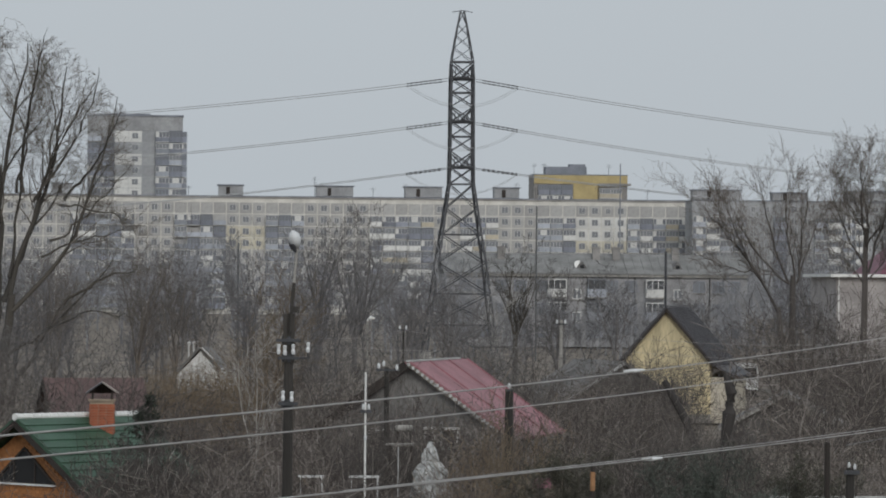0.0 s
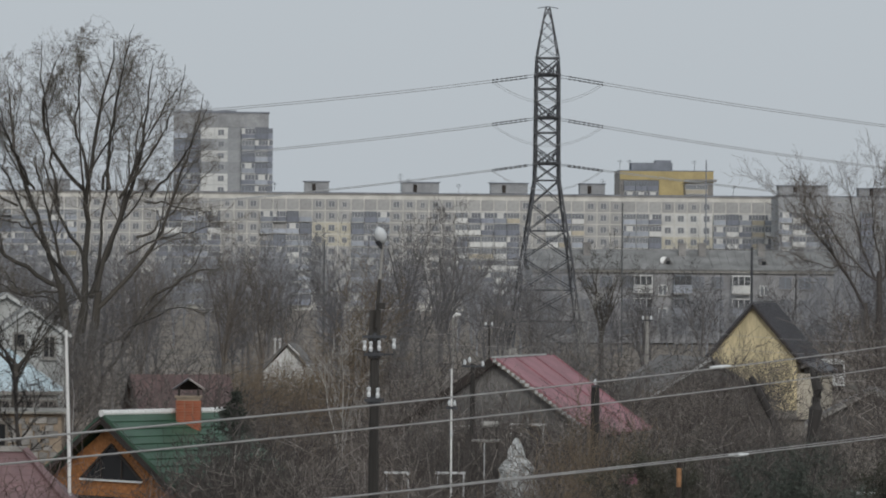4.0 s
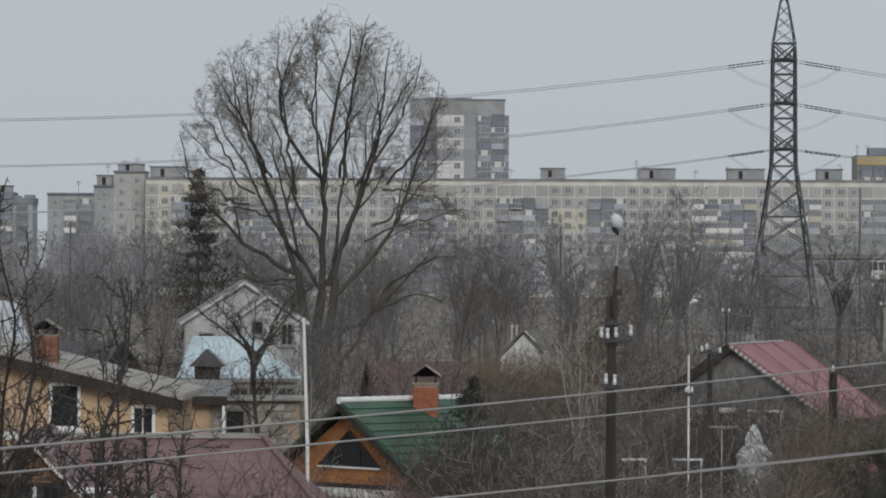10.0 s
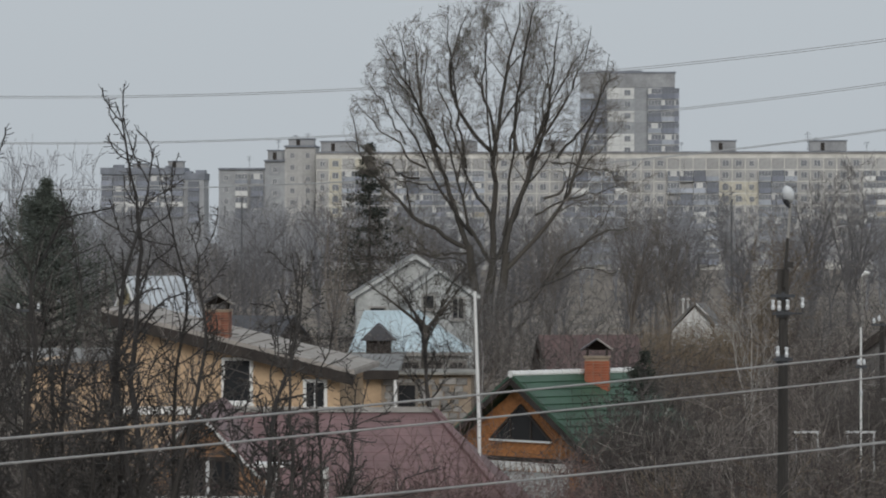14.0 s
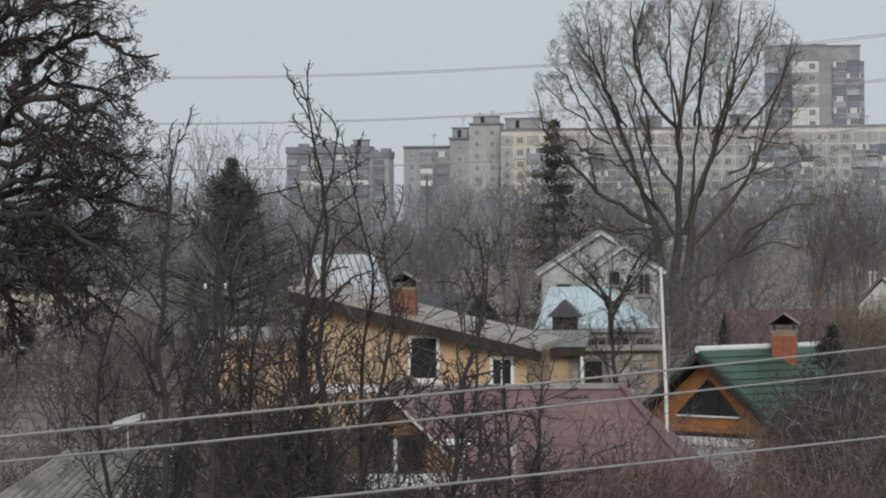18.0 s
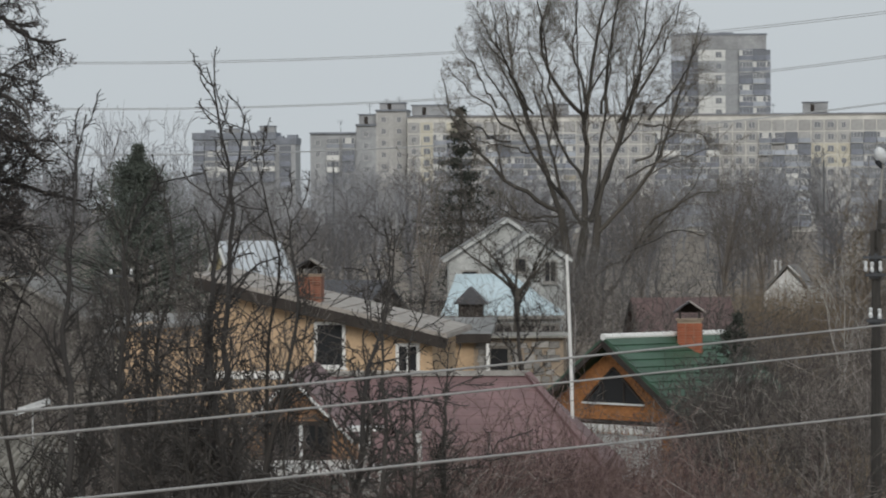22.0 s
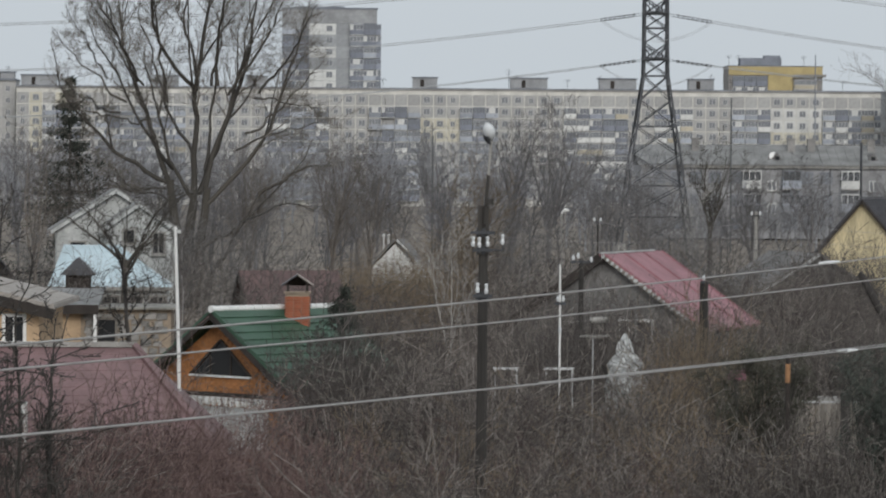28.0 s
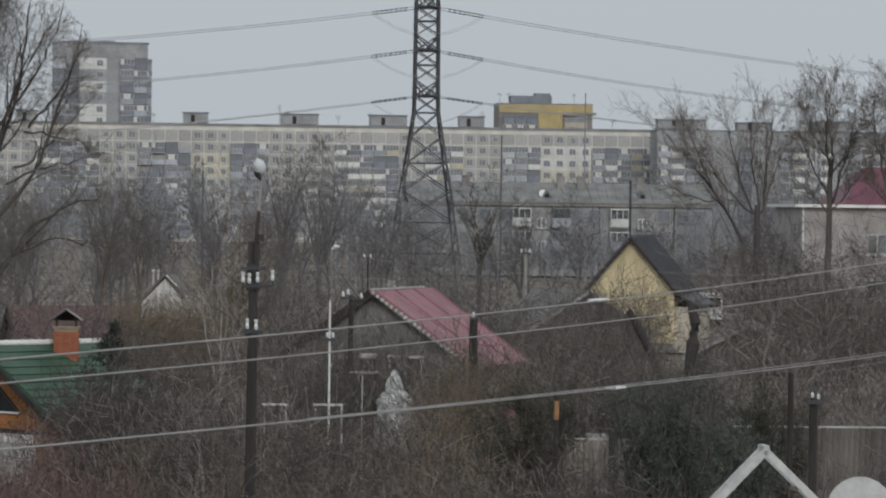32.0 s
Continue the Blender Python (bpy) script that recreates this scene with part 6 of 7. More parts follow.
wrapped_shrub()
for nm, place, w, h, label, cat in (("water_tank", at(71.5, -35.0, 116), 0.25, 0.1, "small pale tank on thin legs in the garden", "tank"), ("garden_shelf", at(70.8, -38.9, 114), 0.42, 0.045, "pale board shelf on thin posts in the garden", "shelf")):
    o = thing(nm, (place.x, place.y, 0), label, cat)
    z = place.z
    part("body", Geo().tube([(-w, 0, z), (-w * 0.85, 0, z), (0, 0, z - 0.01), (w * 0.85, 0, z + 0.01), (w, 0, z + 0.01)], [h * 0.4, h * 0.9, h, h * 0.9, h * 0.4], 10), M_CONCRETE, o, "pale weathered body")
    for s in (-0.7, 0.7):
        part("leg", Geo().box(s * w - 0.015, -0.02, 0, s * w + 0.015, 0.02, z - h * 0.7), M_DARKWOOD, o)
plain_pole(70.2, -39.5, -47, 110, 0.012, M_PALE, "thin white garden stake", name="post", cat="post")
for u0, u1, v in ((46.5, 52.8, -46.6), (58.6, 66.0, -46.6)):
    a, b = at(u0, v, 109), at(u1, v, 109)
    alone("plant_trellis", Geo().box(0, -0.02, -0.03, b.x - a.x, 0.02, 0.03).box(0.05, -0.01, -a.z, 0.065, 0.02, -0.03).box(b.x - a.x - 0.09, -0.02, -a.z, b.x - a.x - 0.05, 0.02, -0.03), M_PALE, "low pale trellis rail in the garden", "trellis", place=a)
box_ = thing("garden_box", at(104.6, -49.0, 102) - Vector((0, 0, 0.0)), "red painted box on a post, half hidden by shrubs", "box")
part("body", Geo().hexa([(-0.22, -0.15, 0), (0.22, -0.15, 0), (0.22, 0.15, 0), (-0.22, 0.15, 0), (-0.2, -0.13, 0.2), (0.18, -0.13, 0.24), (0.18, 0.13, 0.24), (-0.2, 0.13, 0.2)]), M_PINKROOF, box_)
part("post", Geo().box(-0.05, -0.05, -3.1, 0.05, 0.05, 0), M_POLE, box_)
for u0, v0, y0, u1, v1, y1 in ((42.0, -12.2, 262, 71.2, -11.6, 250), (71.2, -11.6, 250, 108.9, -11.0, 230), (108.9, -11.0, 230, 190.0, -13.5, 215), (42.0, -14.4, 262, 108.9, -14.6, 230), (108.9, -14.6, 230, 190.0, -16.5, 215)):
    a, b = at(u0, v0, y0), at(u1, v1, y1)
    pts = [a.lerp(b, k / 14) - Vector((0, 0, 0.5 * 4 * (k / 14) * (1 - k / 14))) for k in range(15)]
    alone("overhead_cable", Geo().tube(pts, 0.009, 5), M_CABLE_LIGHT, "faint service cable strung behind the gardens", "cable", group="far service cables")


def van():
    Y = 300.0
    b = at(152.0, 0, Y)
    o = thing("van", (b.x, Y, 0), "white delivery van parked by the houses", "van")
    g = Geo()
    prof = [(-1.0, 0.45), (1.0, 0.45), (1.0, 1.2), (0.95, 2.15), (0.75, 2.3), (-0.75, 2.3), (-0.95, 2.15), (-1.0, 1.2)]
    g.face(*[(x, -2.3, z) for x, z in prof])
    g.face(*[(x, 2.3, z) for x, z in prof[::-1]])
    for i in range(len(prof)):
        j = (i + 1) % len(prof)
        g.face((prof[j][0], -2.3, prof[j][1]), (prof[i][0], -2.3, prof[i][1]), (prof[i][0], 2.3, prof[i][1]), (prof[j][0], 2.3, prof[j][1]))
    part("body", g, M_WHITE, o)
    part("windscreen", Geo().box(-0.85, -2.33, 1.3, 0.85, -2.302, 2.0), M_GLASS, o)
    for x in (-0.8, 0.8):
        for y in (-1.5, 1.5):
            part("wheel", Geo().tube([(x - 0.12, y, 0.35), (x + 0.12, y, 0.35)], 0.35, 14), M_POLE, o)
        part("headlight", Geo().box(x - 0.15, -2.34, 0.75, x + 0.15, -2.302, 0.95), M_CERAMIC, o)


van()


# ---- trees and shrubs ----
def limbs_from(rng, starts, ways, lengths, radii, m=8, wig=0.08, up=0.15, taper=0.3):
    """Main limbs: one branch from each start."""
    p, d = np.array(starts, float), unit(np.array(ways, float))
    L = np.array(lengths, float)
    out = [p]
    for k in range(m - 1):
        p = p + d * (L / (m - 1))[:, None]
        out.append(p)
        d = unit(d + rng.normal(size=d.shape) * wig + np.array([0, 0, up / (m - 1)]))
    pts = np.stack(out, 1)
    return pts, np.array(radii)[:, None] * np.linspace(1, taper, m)[None]


def place_tree(name, x, y, wood, twigs, bark, label, category="tree", extra=(), group="", twig_bark=None):
    o = thing(name, (x, y, 0), label, category, group)
    part("trunk", quick_mesh("trunk", *wood, bark), None, o)
    part("crown", quick_mesh("crown", *twigs, twig_bark or bark), None, o)
    for nm, piece, mat in extra:
        part(nm, quick_mesh(nm, *piece, mat), None, o)
    return o


def bowed(rng, spec, m=14, wob=0.12, deep=1.2, taper=0.2):
    """Limbs in an upright plane: start east, start height, end east, end height, bow to the left of the way, radius at the start."""
    q = np.array(spec, float)
    t = np.linspace(0, 1, m)[None]
    x = q[:, 0:1] + (q[:, 2:3] - q[:, 0:1]) * t
    z = q[:, 1:2] + (q[:, 3:4] - q[:, 1:2]) * t
    way = unit(np.stack([q[:, 2] - q[:, 0], q[:, 3] - q[:, 1]], -1))
    arc = q[:, 4:5] * 4 * t * (1 - t)
    x, z = x - way[:, 1:2] * arc, z + way[:, 0:1] * arc
    y = rng.uniform(-deep, deep, (len(q), 1)) * t * 2
    p = np.stack([x, np.broadcast_to(y, x.shape), z], -1)
    n = np.cumsum(rng.normal(size=p.shape), 1)
    n = (n - n[:, :1] - (n[:, -1:] - n[:, :1]) * t[..., None]) * wob / math.sqrt(m) * 2
    return p + n, q[:, 5:6] * (taper + (1 - taper) * (1 - t) ** 0.85)


def big_poplar():
    """The many-stemmed tree in front of the tower block."""
    rng = np.random.default_rng(11)
    Y = 250.0
    x = -0.0263 * Y
    trunk = bowed(rng, [(-0.45, -0.2, -1.0, 7.4, 0.1, 0.36), (0.0, -0.2, 0.4, 6.2, 0.1, 0.42), (0.35, -0.2, 1.2, 7.0, -0.15, 0.36)], m=9, wob=0.12, deep=0.1, taper=0.62)
    limbs = [(-1.0, 7.2, -8.0, 15.4, 1.1, 0.2), (-1.0, 7.0, -4.4, 19.8, 0.3, 0.24), (-3.0, 13.2, -6.3, 19.8, -0.4, 0.11), (0.2, 6.4, -2.5, 15.0, 0.2, 0.17),
             (0.4, 5.8, 2.0, 21.8, 0.5, 0.29), (0.5, 12.8, -0.8, 21.6, 1.9, 0.18), (0.6, 13.2, 0.2, 21.9, 0.8, 0.14), (0.7, 6.6, 4.3, 20.6, -0.6, 0.24), (1.8, 13.0, 3.1, 21.4, 0.3, 0.14)]
    more = [(1.1, 7.0, 6.0, 19.4, 0.5, 0.22), (1.2, 6.0, 7.3, 18.8, -0.8, 0.21), (0.9, 3.4, 7.4, 9.9, -0.8, 0.16), (2.9, 9.2, 9.0, 11.1, 0.5, 0.1),
            (3.9, 12.3, 8.2, 11.2, 0.5, 0.09), (-1.0, 7.0, -5.6, 8.9, 0.9, 0.1), (-1.0, 6.2, -4.6, 8.4, 0.4, 0.08), (-2.4, 11.0, -7.6, 12.0, 0.6, 0.09), (-0.8, 8.0, -6.2, 17.4, 0.6, 0.15), (0.3, 9.0, -3.0, 18.6, 0.5, 0.14), (1.0, 8.0, 2.7, 19.2, 0.2, 0.14), (1.4, 13.0, 3.2, 22.6, 0.2, 0.13), (2.4, 12.5, 6.2, 20.4, -0.2, 0.13), (4.2, 12.6, 7.6, 17.8, -0.2, 0.12), (3.4, 10.2, 8.2, 14.8, -0.3, 0.11), (-1.2, 12.0, -2.2, 21.8, 0.2, 0.12), (-2.6, 13.0, -5.4, 20.4, 0.3, 0.1), (-3.6, 12.0, -8.0, 16.4, 0.3, 0.1), (-4.0, 11.4, -7.8, 13.6, 0.4, 0.09), (-4.8, 13.4, -7.4, 18.0, 0.2, 0.09), (1.2, 0.4, 4.4, 6.7, 0.35, 0.25), (4.2, 6.4, 8.6, 8.6, 0.3, 0.15), (3.0, 4.8, 8.4, 5.6, 0.5, 0.1)]
    main = bowed(rng, limbs + more, m=16, wob=0.2, deep=1.6, taper=0.12)
    main[1][:] *= 0.74
    # the crown keeps to a rounded dome
    def domed(l):
        tip = l[0][:, -1]
        keep = (tip[:, 2] < 12.0) | (((tip[:, 0] - 0.2) / 8.9) ** 2 + ((tip[:, 2] - 12.3) / (10.8 + 0.35 * np.sin(tip[:, 0] * 1.7))) ** 2 < 1)
        return l[0][keep], l[1][keep]
    sub = sprout(rng, main[0][:11], main[1][:11], 4, 0.34, 24, m=9, t0=0.3, t1=0.8, up=0.55, wig=0.1, shrink=0.6, taper=0.2, long_low=0.4)
    sub = domed(sub)
    l2 = sprout(rng, *main, 14, 0.15, 42, m=6, t0=0.3, up=0.25, wig=0.12, shrink=0.42, long_low=0.5)
    l2b = sprout(rng, *sub, 7, 0.3, 40, m=6, t0=0.2, up=0.25, wig=0.12, shrink=0.45)
    l2 = (np.concatenate([l2[0], l2b[0]]), np.concatenate([l2[1], l2b[1]]))
    l2 = domed(l2)
    l3 = domed(sprout(rng, *l2, 8, 0.45, 44, m=4, t0=0.12, up=0.15, wig=0.14, shrink=0.5))
    l4 = sprout(rng, *l3, 4, 0.55, 46, m=3, t0=0.12, up=0.1, wig=0.2, shrink=0.55)
    l4 = domed(l4)
    for l in (l3, l4):
        np.maximum(l[1], 0.0075, out=l[1])
    wood = join(tubes(*trunk, n=10), tubes(*main, n=7), tubes(*sub, n=5))
    twigs = join(tubes(*l2, n=4), tubes(*l3, n=3), tubes(*l4, n=3))
    place_tree("tree", x, Y, wood, twigs, M_BARK_BIG, twig_bark=M_BARK_FUZZ, label="large bare many-stemmed poplar with fine grey-brown twigs")


def old_oak():
    """The dark gnarled tree at the west edge, with withered leaves."""
    rng = np.random.default_rng(21)
    Y = 92.0
    x = -0.1965 * Y
    trunk = bowed(rng, [(-1.7, -0.2, 0.0, 7.6, 0.25, 0.4), (0.0, 7.2, 0.1, 9.7, 0.05, 0.27), (0.05, 9.4, 0.2, 14.6, 0.05, 0.19)], m=14, wob=0.16, deep=0.05, taper=0.5)
    boughs = [(0.1, 9.4, 1.4, 10.8, -0.1, 0.19), (1.35, 10.6, 1.45, 11.4, 0.1, 0.14), (1.45, 11.3, 4.3, 11.6, 0.4, 0.12), (1.3, 10.7, 3.4, 10.5, 0.35, 0.1), (1.2, 10.5, 4.0, 9.6, 0.4, 0.11),
              (0.1, 9.0, 4.0, 8.9, 0.55, 0.12), (0.1, 8.3, 4.5, 8.0, 0.5, 0.13), (0.0, 7.9, 4.0, 7.2, 0.4, 0.15), (0.0, 7.6, 2.7, 6.4, 0.4, 0.17), (-0.1, 7.2, 1.3, 5.0, 0.5, 0.18), (0.2, 11.8, 3.6, 12.6, 0.4, 0.13),
              (0.1, 10.8, 1.6, 13.0, 0.2, 0.11), (0.2, 12.6, 3.6, 14.0, 0.4, 0.12), (0.2, 13.4, 2.0, 15.4, 0.1, 0.1), (0.1, 6.8, 3.4, 5.6, 0.5, 0.11), (0.0, 7.8, 4.3, 6.3, 0.5, 0.13), (0.0, 7.4, 3.4, 5.2, 0.6, 0.13), (0.1, 8.6, 3.2, 8.0, 0.5, 0.11), (0.1, 9.2, 3.2, 9.6, 0.3, 0.1), (0.1, 11.2, 2.4, 12.2, 0.3, 0.1), (0.0, 8.0, 2.4, 7.6, 0.4, 0.1), (1.2, 10.4, 3.0, 9.2, 0.3, 0.09), (0.1, 9.8, 1.0, 12.4, 0.1, 0.1),
              (0.0, 8.8, -3.4, 10.2, -0.6, 0.14), (0.0, 10.8, -3.4, 12.4, -0.5, 0.12), (0.0, 7.2, -3.2, 6.6, -0.6, 0.12), (0.1, 12.4, -1.4, 15.0, -0.1, 0.1), (0.0, 9.8, -1.6, 12.8, -0.2, 0.1)]
    main = bowed(rng, boughs, m=16, wob=0.17, deep=1.2, taper=0.2)
    main[1][:] *= 0.8
    sub = sprout(rng, *main, 9, 0.36, 42, m=12, t0=0.15, t1=0.98, up=0.05, wig=0.13, shrink=0.55, taper=0.2)
    def held(l):
        tip = l[0][:, -1]
        reach = np.interp(tip[:, 2], [4.0, 5.5, 7.2, 8.1, 8.9, 9.5, 10.4, 10.8, 11.4, 12.2, 13.5, 15.5], [2.0, 3.7, 4.5, 4.9, 4.2, 4.8, 3.7, 3.8, 5.0, 4.7, 4.2, 2.8])
        return l[0][tip[:, 0] < reach], l[1][tip[:, 0] < reach]
    sub = held(sub)
    main = (np.concatenate([main[0], np.stack([sub[0][:, min(11, round(k * 11 / 15))] for k in range(16)], 1)]), np.concatenate([main[1], np.stack([sub[1][:, min(11, round(k * 11 / 15))] for k in range(16)], 1)]))
    l2 = held(sprout(rng, *main, 8, 0.34, 46, m=6, t0=0.2, up=0.15, wig=0.22, shrink=0.5, taper=0.35))
    l3 = held(sprout(rng, *l2, 5, 0.5, 46, m=4, t0=0.15, up=0.1, wig=0.24, shrink=0.6))
    l4 = held(sprout(rng, *l3, 3, 0.5, 48, m=3, t0=0.2, up=-0.2, wig=0.26, shrink=0.65))
    for l in (l2, l3, l4):
        np.maximum(l[1], 0.006, out=l[1])
    tips = np.concatenate([l4[0][:, 1:].reshape(-1, 3), l3[0][:, 2:].reshape(-1, 3)])
    tips = tips + rng.normal(size=tips.shape) * 0.03
    tips = tips[rng.random(len(tips)) < 0.3]
    way = unit(rng.normal(size=tips.shape) + np.array([0, 0, -0.6]))
    leaves = blades(rng, tips, way, rng.uniform(0.04, 0.09, len(tips)), rng.uniform(0.01, 0.022, len(tips)))
    wood = join(tubes(*trunk, n=12), tubes(*main, n=8), tubes(*l2, n=5))
    place_tree("oak_tree", x, Y, wood, join(tubes(*l3, n=3), tubes(*l4, n=3)), M_BARK_OAK, "gnarled dark old tree still holding withered leaves", extra=[("withered_leaves", leaves, M_DEADLEAF)])


def fan_tree(seed, u, Y, stems, limbs, label, bark, counts=(15, 8, 5), mirror=1, up=0.3):
    """A bare tree whose limbs are drawn one by one."""
    rng = np.random.default_rng(seed)
    flip = lambda q: [(a * mirror, b, c * mirror, d, e * mirror, r) for a, b, c, d, e, r in q]
    trunk = bowed(rng, flip(stems), m=8, wob=0.08, deep=0.1, taper=0.7)
    main = bowed(rng, flip(limbs), m=13, wob=0.14, deep=1.3, taper=0.15)
    main[1][:] *= 0.66
    l2 = sprout(rng, *main, counts[0], 0.27, 32, m=7, t0=0.12, up=up, wig=0.06, shrink=0.45, long_low=0.3)
    l3 = sprout(rng, *l2, counts[1], 0.45, 36, m=5, t0=0.15, up=up, wig=0.08, shrink=0.5)
    l4 = sprout(rng, *l3, counts[2], 0.55, 42, m=3, t0=0.15, up=up, wig=0.1, shrink=0.6)
    for l in (l2, l3, l4):
        np.maximum(l[1], 0.0075, out=l[1])
    return place_tree("tree", u * Y / 1000, Y, join(tubes(*trunk, n=8), tubes(*main, n=6), tubes(*l2, n=4)), join(tubes(*l3, n=3), tubes(*l4, n=3)), bark, label, twig_bark=M_BARK_BROWN)


def sapling(seed, u_top, v_top, u_low, Y, stems, label, r=0.055, spread=0.25):
    """A thin fruit tree with short spurs."""
    rng = np.random.default_rng(seed)
    top = at(u_top, v_top, Y)
    x = u_low * Y / 1000
    h = top.z
    dx = top.x - x
    trunk = limbs_from(rng, [(0, 0, -0.2)], [(dx / h * 0.6, 0, 1)], [h * 0.55], [r], m=10, wig=0.08, taper=0.6)
    tip = trunk[0][0, -1]
    lead = limbs_from(rng, [tip], [(dx * 0.5, 0, h * 0.46)], [h * 0.46], [r * 0.7], m=12, wig=0.13, up=0.1, taper=0.2)
    end = lead[0][0, -1].copy()
    for q in (trunk[0], lead[0]):
        q[..., 2] *= h / end[2]
        q[..., 0] += (dx - end[0]) * np.clip(q[..., 2] / h, 0, 1)
    a = sprout(rng, *trunk, stems, -h * spread, 38, m=10, t0=0.35, up=0.8, wig=0.26, shrink=0.55, taper=0.22)
    b = sprout(rng, *lead, 15, -h * 0.10, 44, m=7, t0=0.0, t1=0.96, up=0.6, wig=0.2, shrink=0.6, taper=0.25)
    c = sprout(rng, *a, 7, -h * 0.10, 44, m=6, t0=0.15, up=0.5, wig=0.22, shrink=0.55, taper=0.3)
    main = [trunk, lead, a, b, c]
    spurs = []
    for l in (lead, a, b, c):
        sp = sprout(rng, *l, 11, -0.13, 60, m=3, t0=0.1, up=0.2, wig=0.3, shrink=0.8, taper=0.6)
        np.clip(sp[1], 0.007, 0.012, out=sp[1])
        spurs.append(sp)
        np.maximum(l[1], 0.0125 if r > 0.065 else 0.0095, out=l[1])
    wood = join(tubes(*trunk, n=8), tubes(*lead, n=6), tubes(*a, n=5))
    twigs = join(tubes(*b, n=4), tubes(*c, n=4), *[tubes(*s, n=3) for s in spurs])
    place_tree("fruit_tree", x, Y, wood, twigs, M_BARK_OAK if r > 0.065 else M_BARK_SAP, label, category="fruit tree")


def round_tree(name, seed, u, Y, v_top, half, lean, label, bark, stems=5, fork=0.35, density=(8, 6, 5), r=0.2, twig=0.008, up=0.35, vase=0.55):
    """A bare broadleaf tree: stems from a fork, then three orders of twigs."""
    rng = np.random.default_rng(seed)
    x, h = u * Y / 1000, EYE_Z + v_top * Y / 1000
    w = half * Y / 1000
    trunk = limbs_from(rng, [(0, 0, -0.2)], [(lean * 0.4, 0, 1)], [h * fork + 0.2], [r], m=6, wig=0.03, taper=0.8)
    tip = trunk[0][0, -1]
    ang = np.arange(stems) * 2.4 + rng.random(stems)
    rad = vase * w / (h * (1 - fork)) * (0.5 + 0.8 * rng.random(stems))
    ways = np.stack([np.cos(ang) * rad + lean, np.sin(ang) * rad, np.ones(stems)], -1)
    starts = np.repeat(tip[None], stems, 0) - np.stack([np.zeros(stems), np.zeros(stems), rng.random(stems) * h * fork * 0.3], -1)
    main = limbs_from(rng, starts, ways, h * (1 - fork) * (0.8 + 0.25 * rng.random(stems)), r * (0.4 + 0.25 * rng.random(stems)), m=9, wig=0.08, up=0.3, taper=0.18)
    l2 = sprout(rng, *main, density[0], 0.36, 38, m=6, t0=0.15, up=up, wig=0.12, shrink=0.5)
    l3 = sprout(rng, *l2, density[1], 0.45, 42, m=4, t0=0.15, up=up, wig=0.16, shrink=0.55)
    l4 = sprout(rng, *l3, density[2], 0.55, 45, m=3, t0=0.15, up=up, wig=0.2, shrink=0.65)
    for l in (l2, l3, l4):
        np.maximum(l[1], twig, out=l[1])
    wood = join(tubes(*trunk, n=8), tubes(*main, n=6), tubes(*l2, n=4))
    twigs = join(tubes(*l3, n=3), tubes(*l4, n=3))
    return place_tree(name, x, Y, wood, twigs, bark, label)


def conifer(name, seed, u, Y, v_top, half, label, needle, droop=-0.25, rows=26, per=9, size=(0.25, 0.05), z0=0.6, tufts=26, shape=0.8, vary=(0.45, 1.25)):
    """Whorls of boughs with needle tufts."""
    rng = np.random.default_rng(seed)
    x, h = u * Y / 1000, EYE_Z + v_top * Y / 1000
    w = half * Y / 1000
    trunk = limbs_from(rng, [(0, 0, -0.2)], [(0, 0, 1)], [h + 0.1], [0.03 + h * 0.011], m=8, wig=0.01, taper=0.1)
    st, wy, ln = [], [], []
    for k in range(rows):
        t = k / (rows - 1)
        z = z0 + (h - z0) * t ** 0.92
        for j in range(per if t < 0.9 else per // 2):
            a = rng.random() * 2 * math.pi
            st.append((0, 0, z + rng.uniform(-0.1, 0.1)))
            wy.append((math.cos(a), math.sin(a), droop + 0.5 * t))
            ln.append(max(0.12, w * (1 - t) ** shape * rng.uniform(*vary)))
    boughs = limbs_from(rng, st, wy, ln, [0.02 + 0.01 * l for l in ln], m=5, wig=0.1, up=0.25, taper=0.3)
    tw = sprout(rng, *boughs, 5, 0.35, 50, m=3, t0=0.2, up=0.1, wig=0.15, shrink=0.6)
    base = np.concatenate([boughs[0].reshape(-1, 3), tw[0].reshape(-1, 3)])
    rep = np.repeat(base, max(1, tufts // 8), 0)
    rep = rep + rng.normal(size=rep.shape) * size[0] * 0.35
    way = unit(rng.normal(size=rep.shape) + np.array([0, 0, 0.25]))
    need = blades(rng, rep, way, rng.uniform(0.6, 1.3, len(rep)) * size[0], rng.uniform(0.6, 1.2, len(rep)) * size[1])
    wood = join(tubes(*trunk, n=7), tubes(*boughs, n=3))
    o = thing(name, (x, Y, 0), label, "conifer")
    part("trunk", quick_mesh("trunk", *wood, M_BARK_OAK), None, o)
    part("needles", quick_mesh("needles", *need, needle), None, o)
    return o


big_poplar()
old_oak()
sapling(31, -115.2, 32.0, -112.6, 70, 5, "slim dark fruit tree with knobbly spurs", r=0.08, spread=0.18)
sapling(32, -145.3, 21.0, -146.0, 66, 3, "slim upright fruit tree with a stout dark trunk", r=0.075, spread=0.06)
sapling(33, -69.9, -7.0, -79.0, 68, 8, "bare dark fruit tree with a curling tip", r=0.075)
sapling(34, -104.0, 19.0, -103.0, 71, 5, "slender bare fruit tree beside another", r=0.05, spread=0.15)
sapling(35, -73.0, -4.0, -75.0, 66, 7, "bare fruit tree in front of the apricot house", r=0.05)
sapling(36, -127.0, 4.0, -128.0, 74, 6, "bare fruit tree with crossing branches", r=0.06)
sapling(37, -62.0, -20.0, -66.0, 72, 6, "low bare fruit tree with crossing branches", r=0.05)
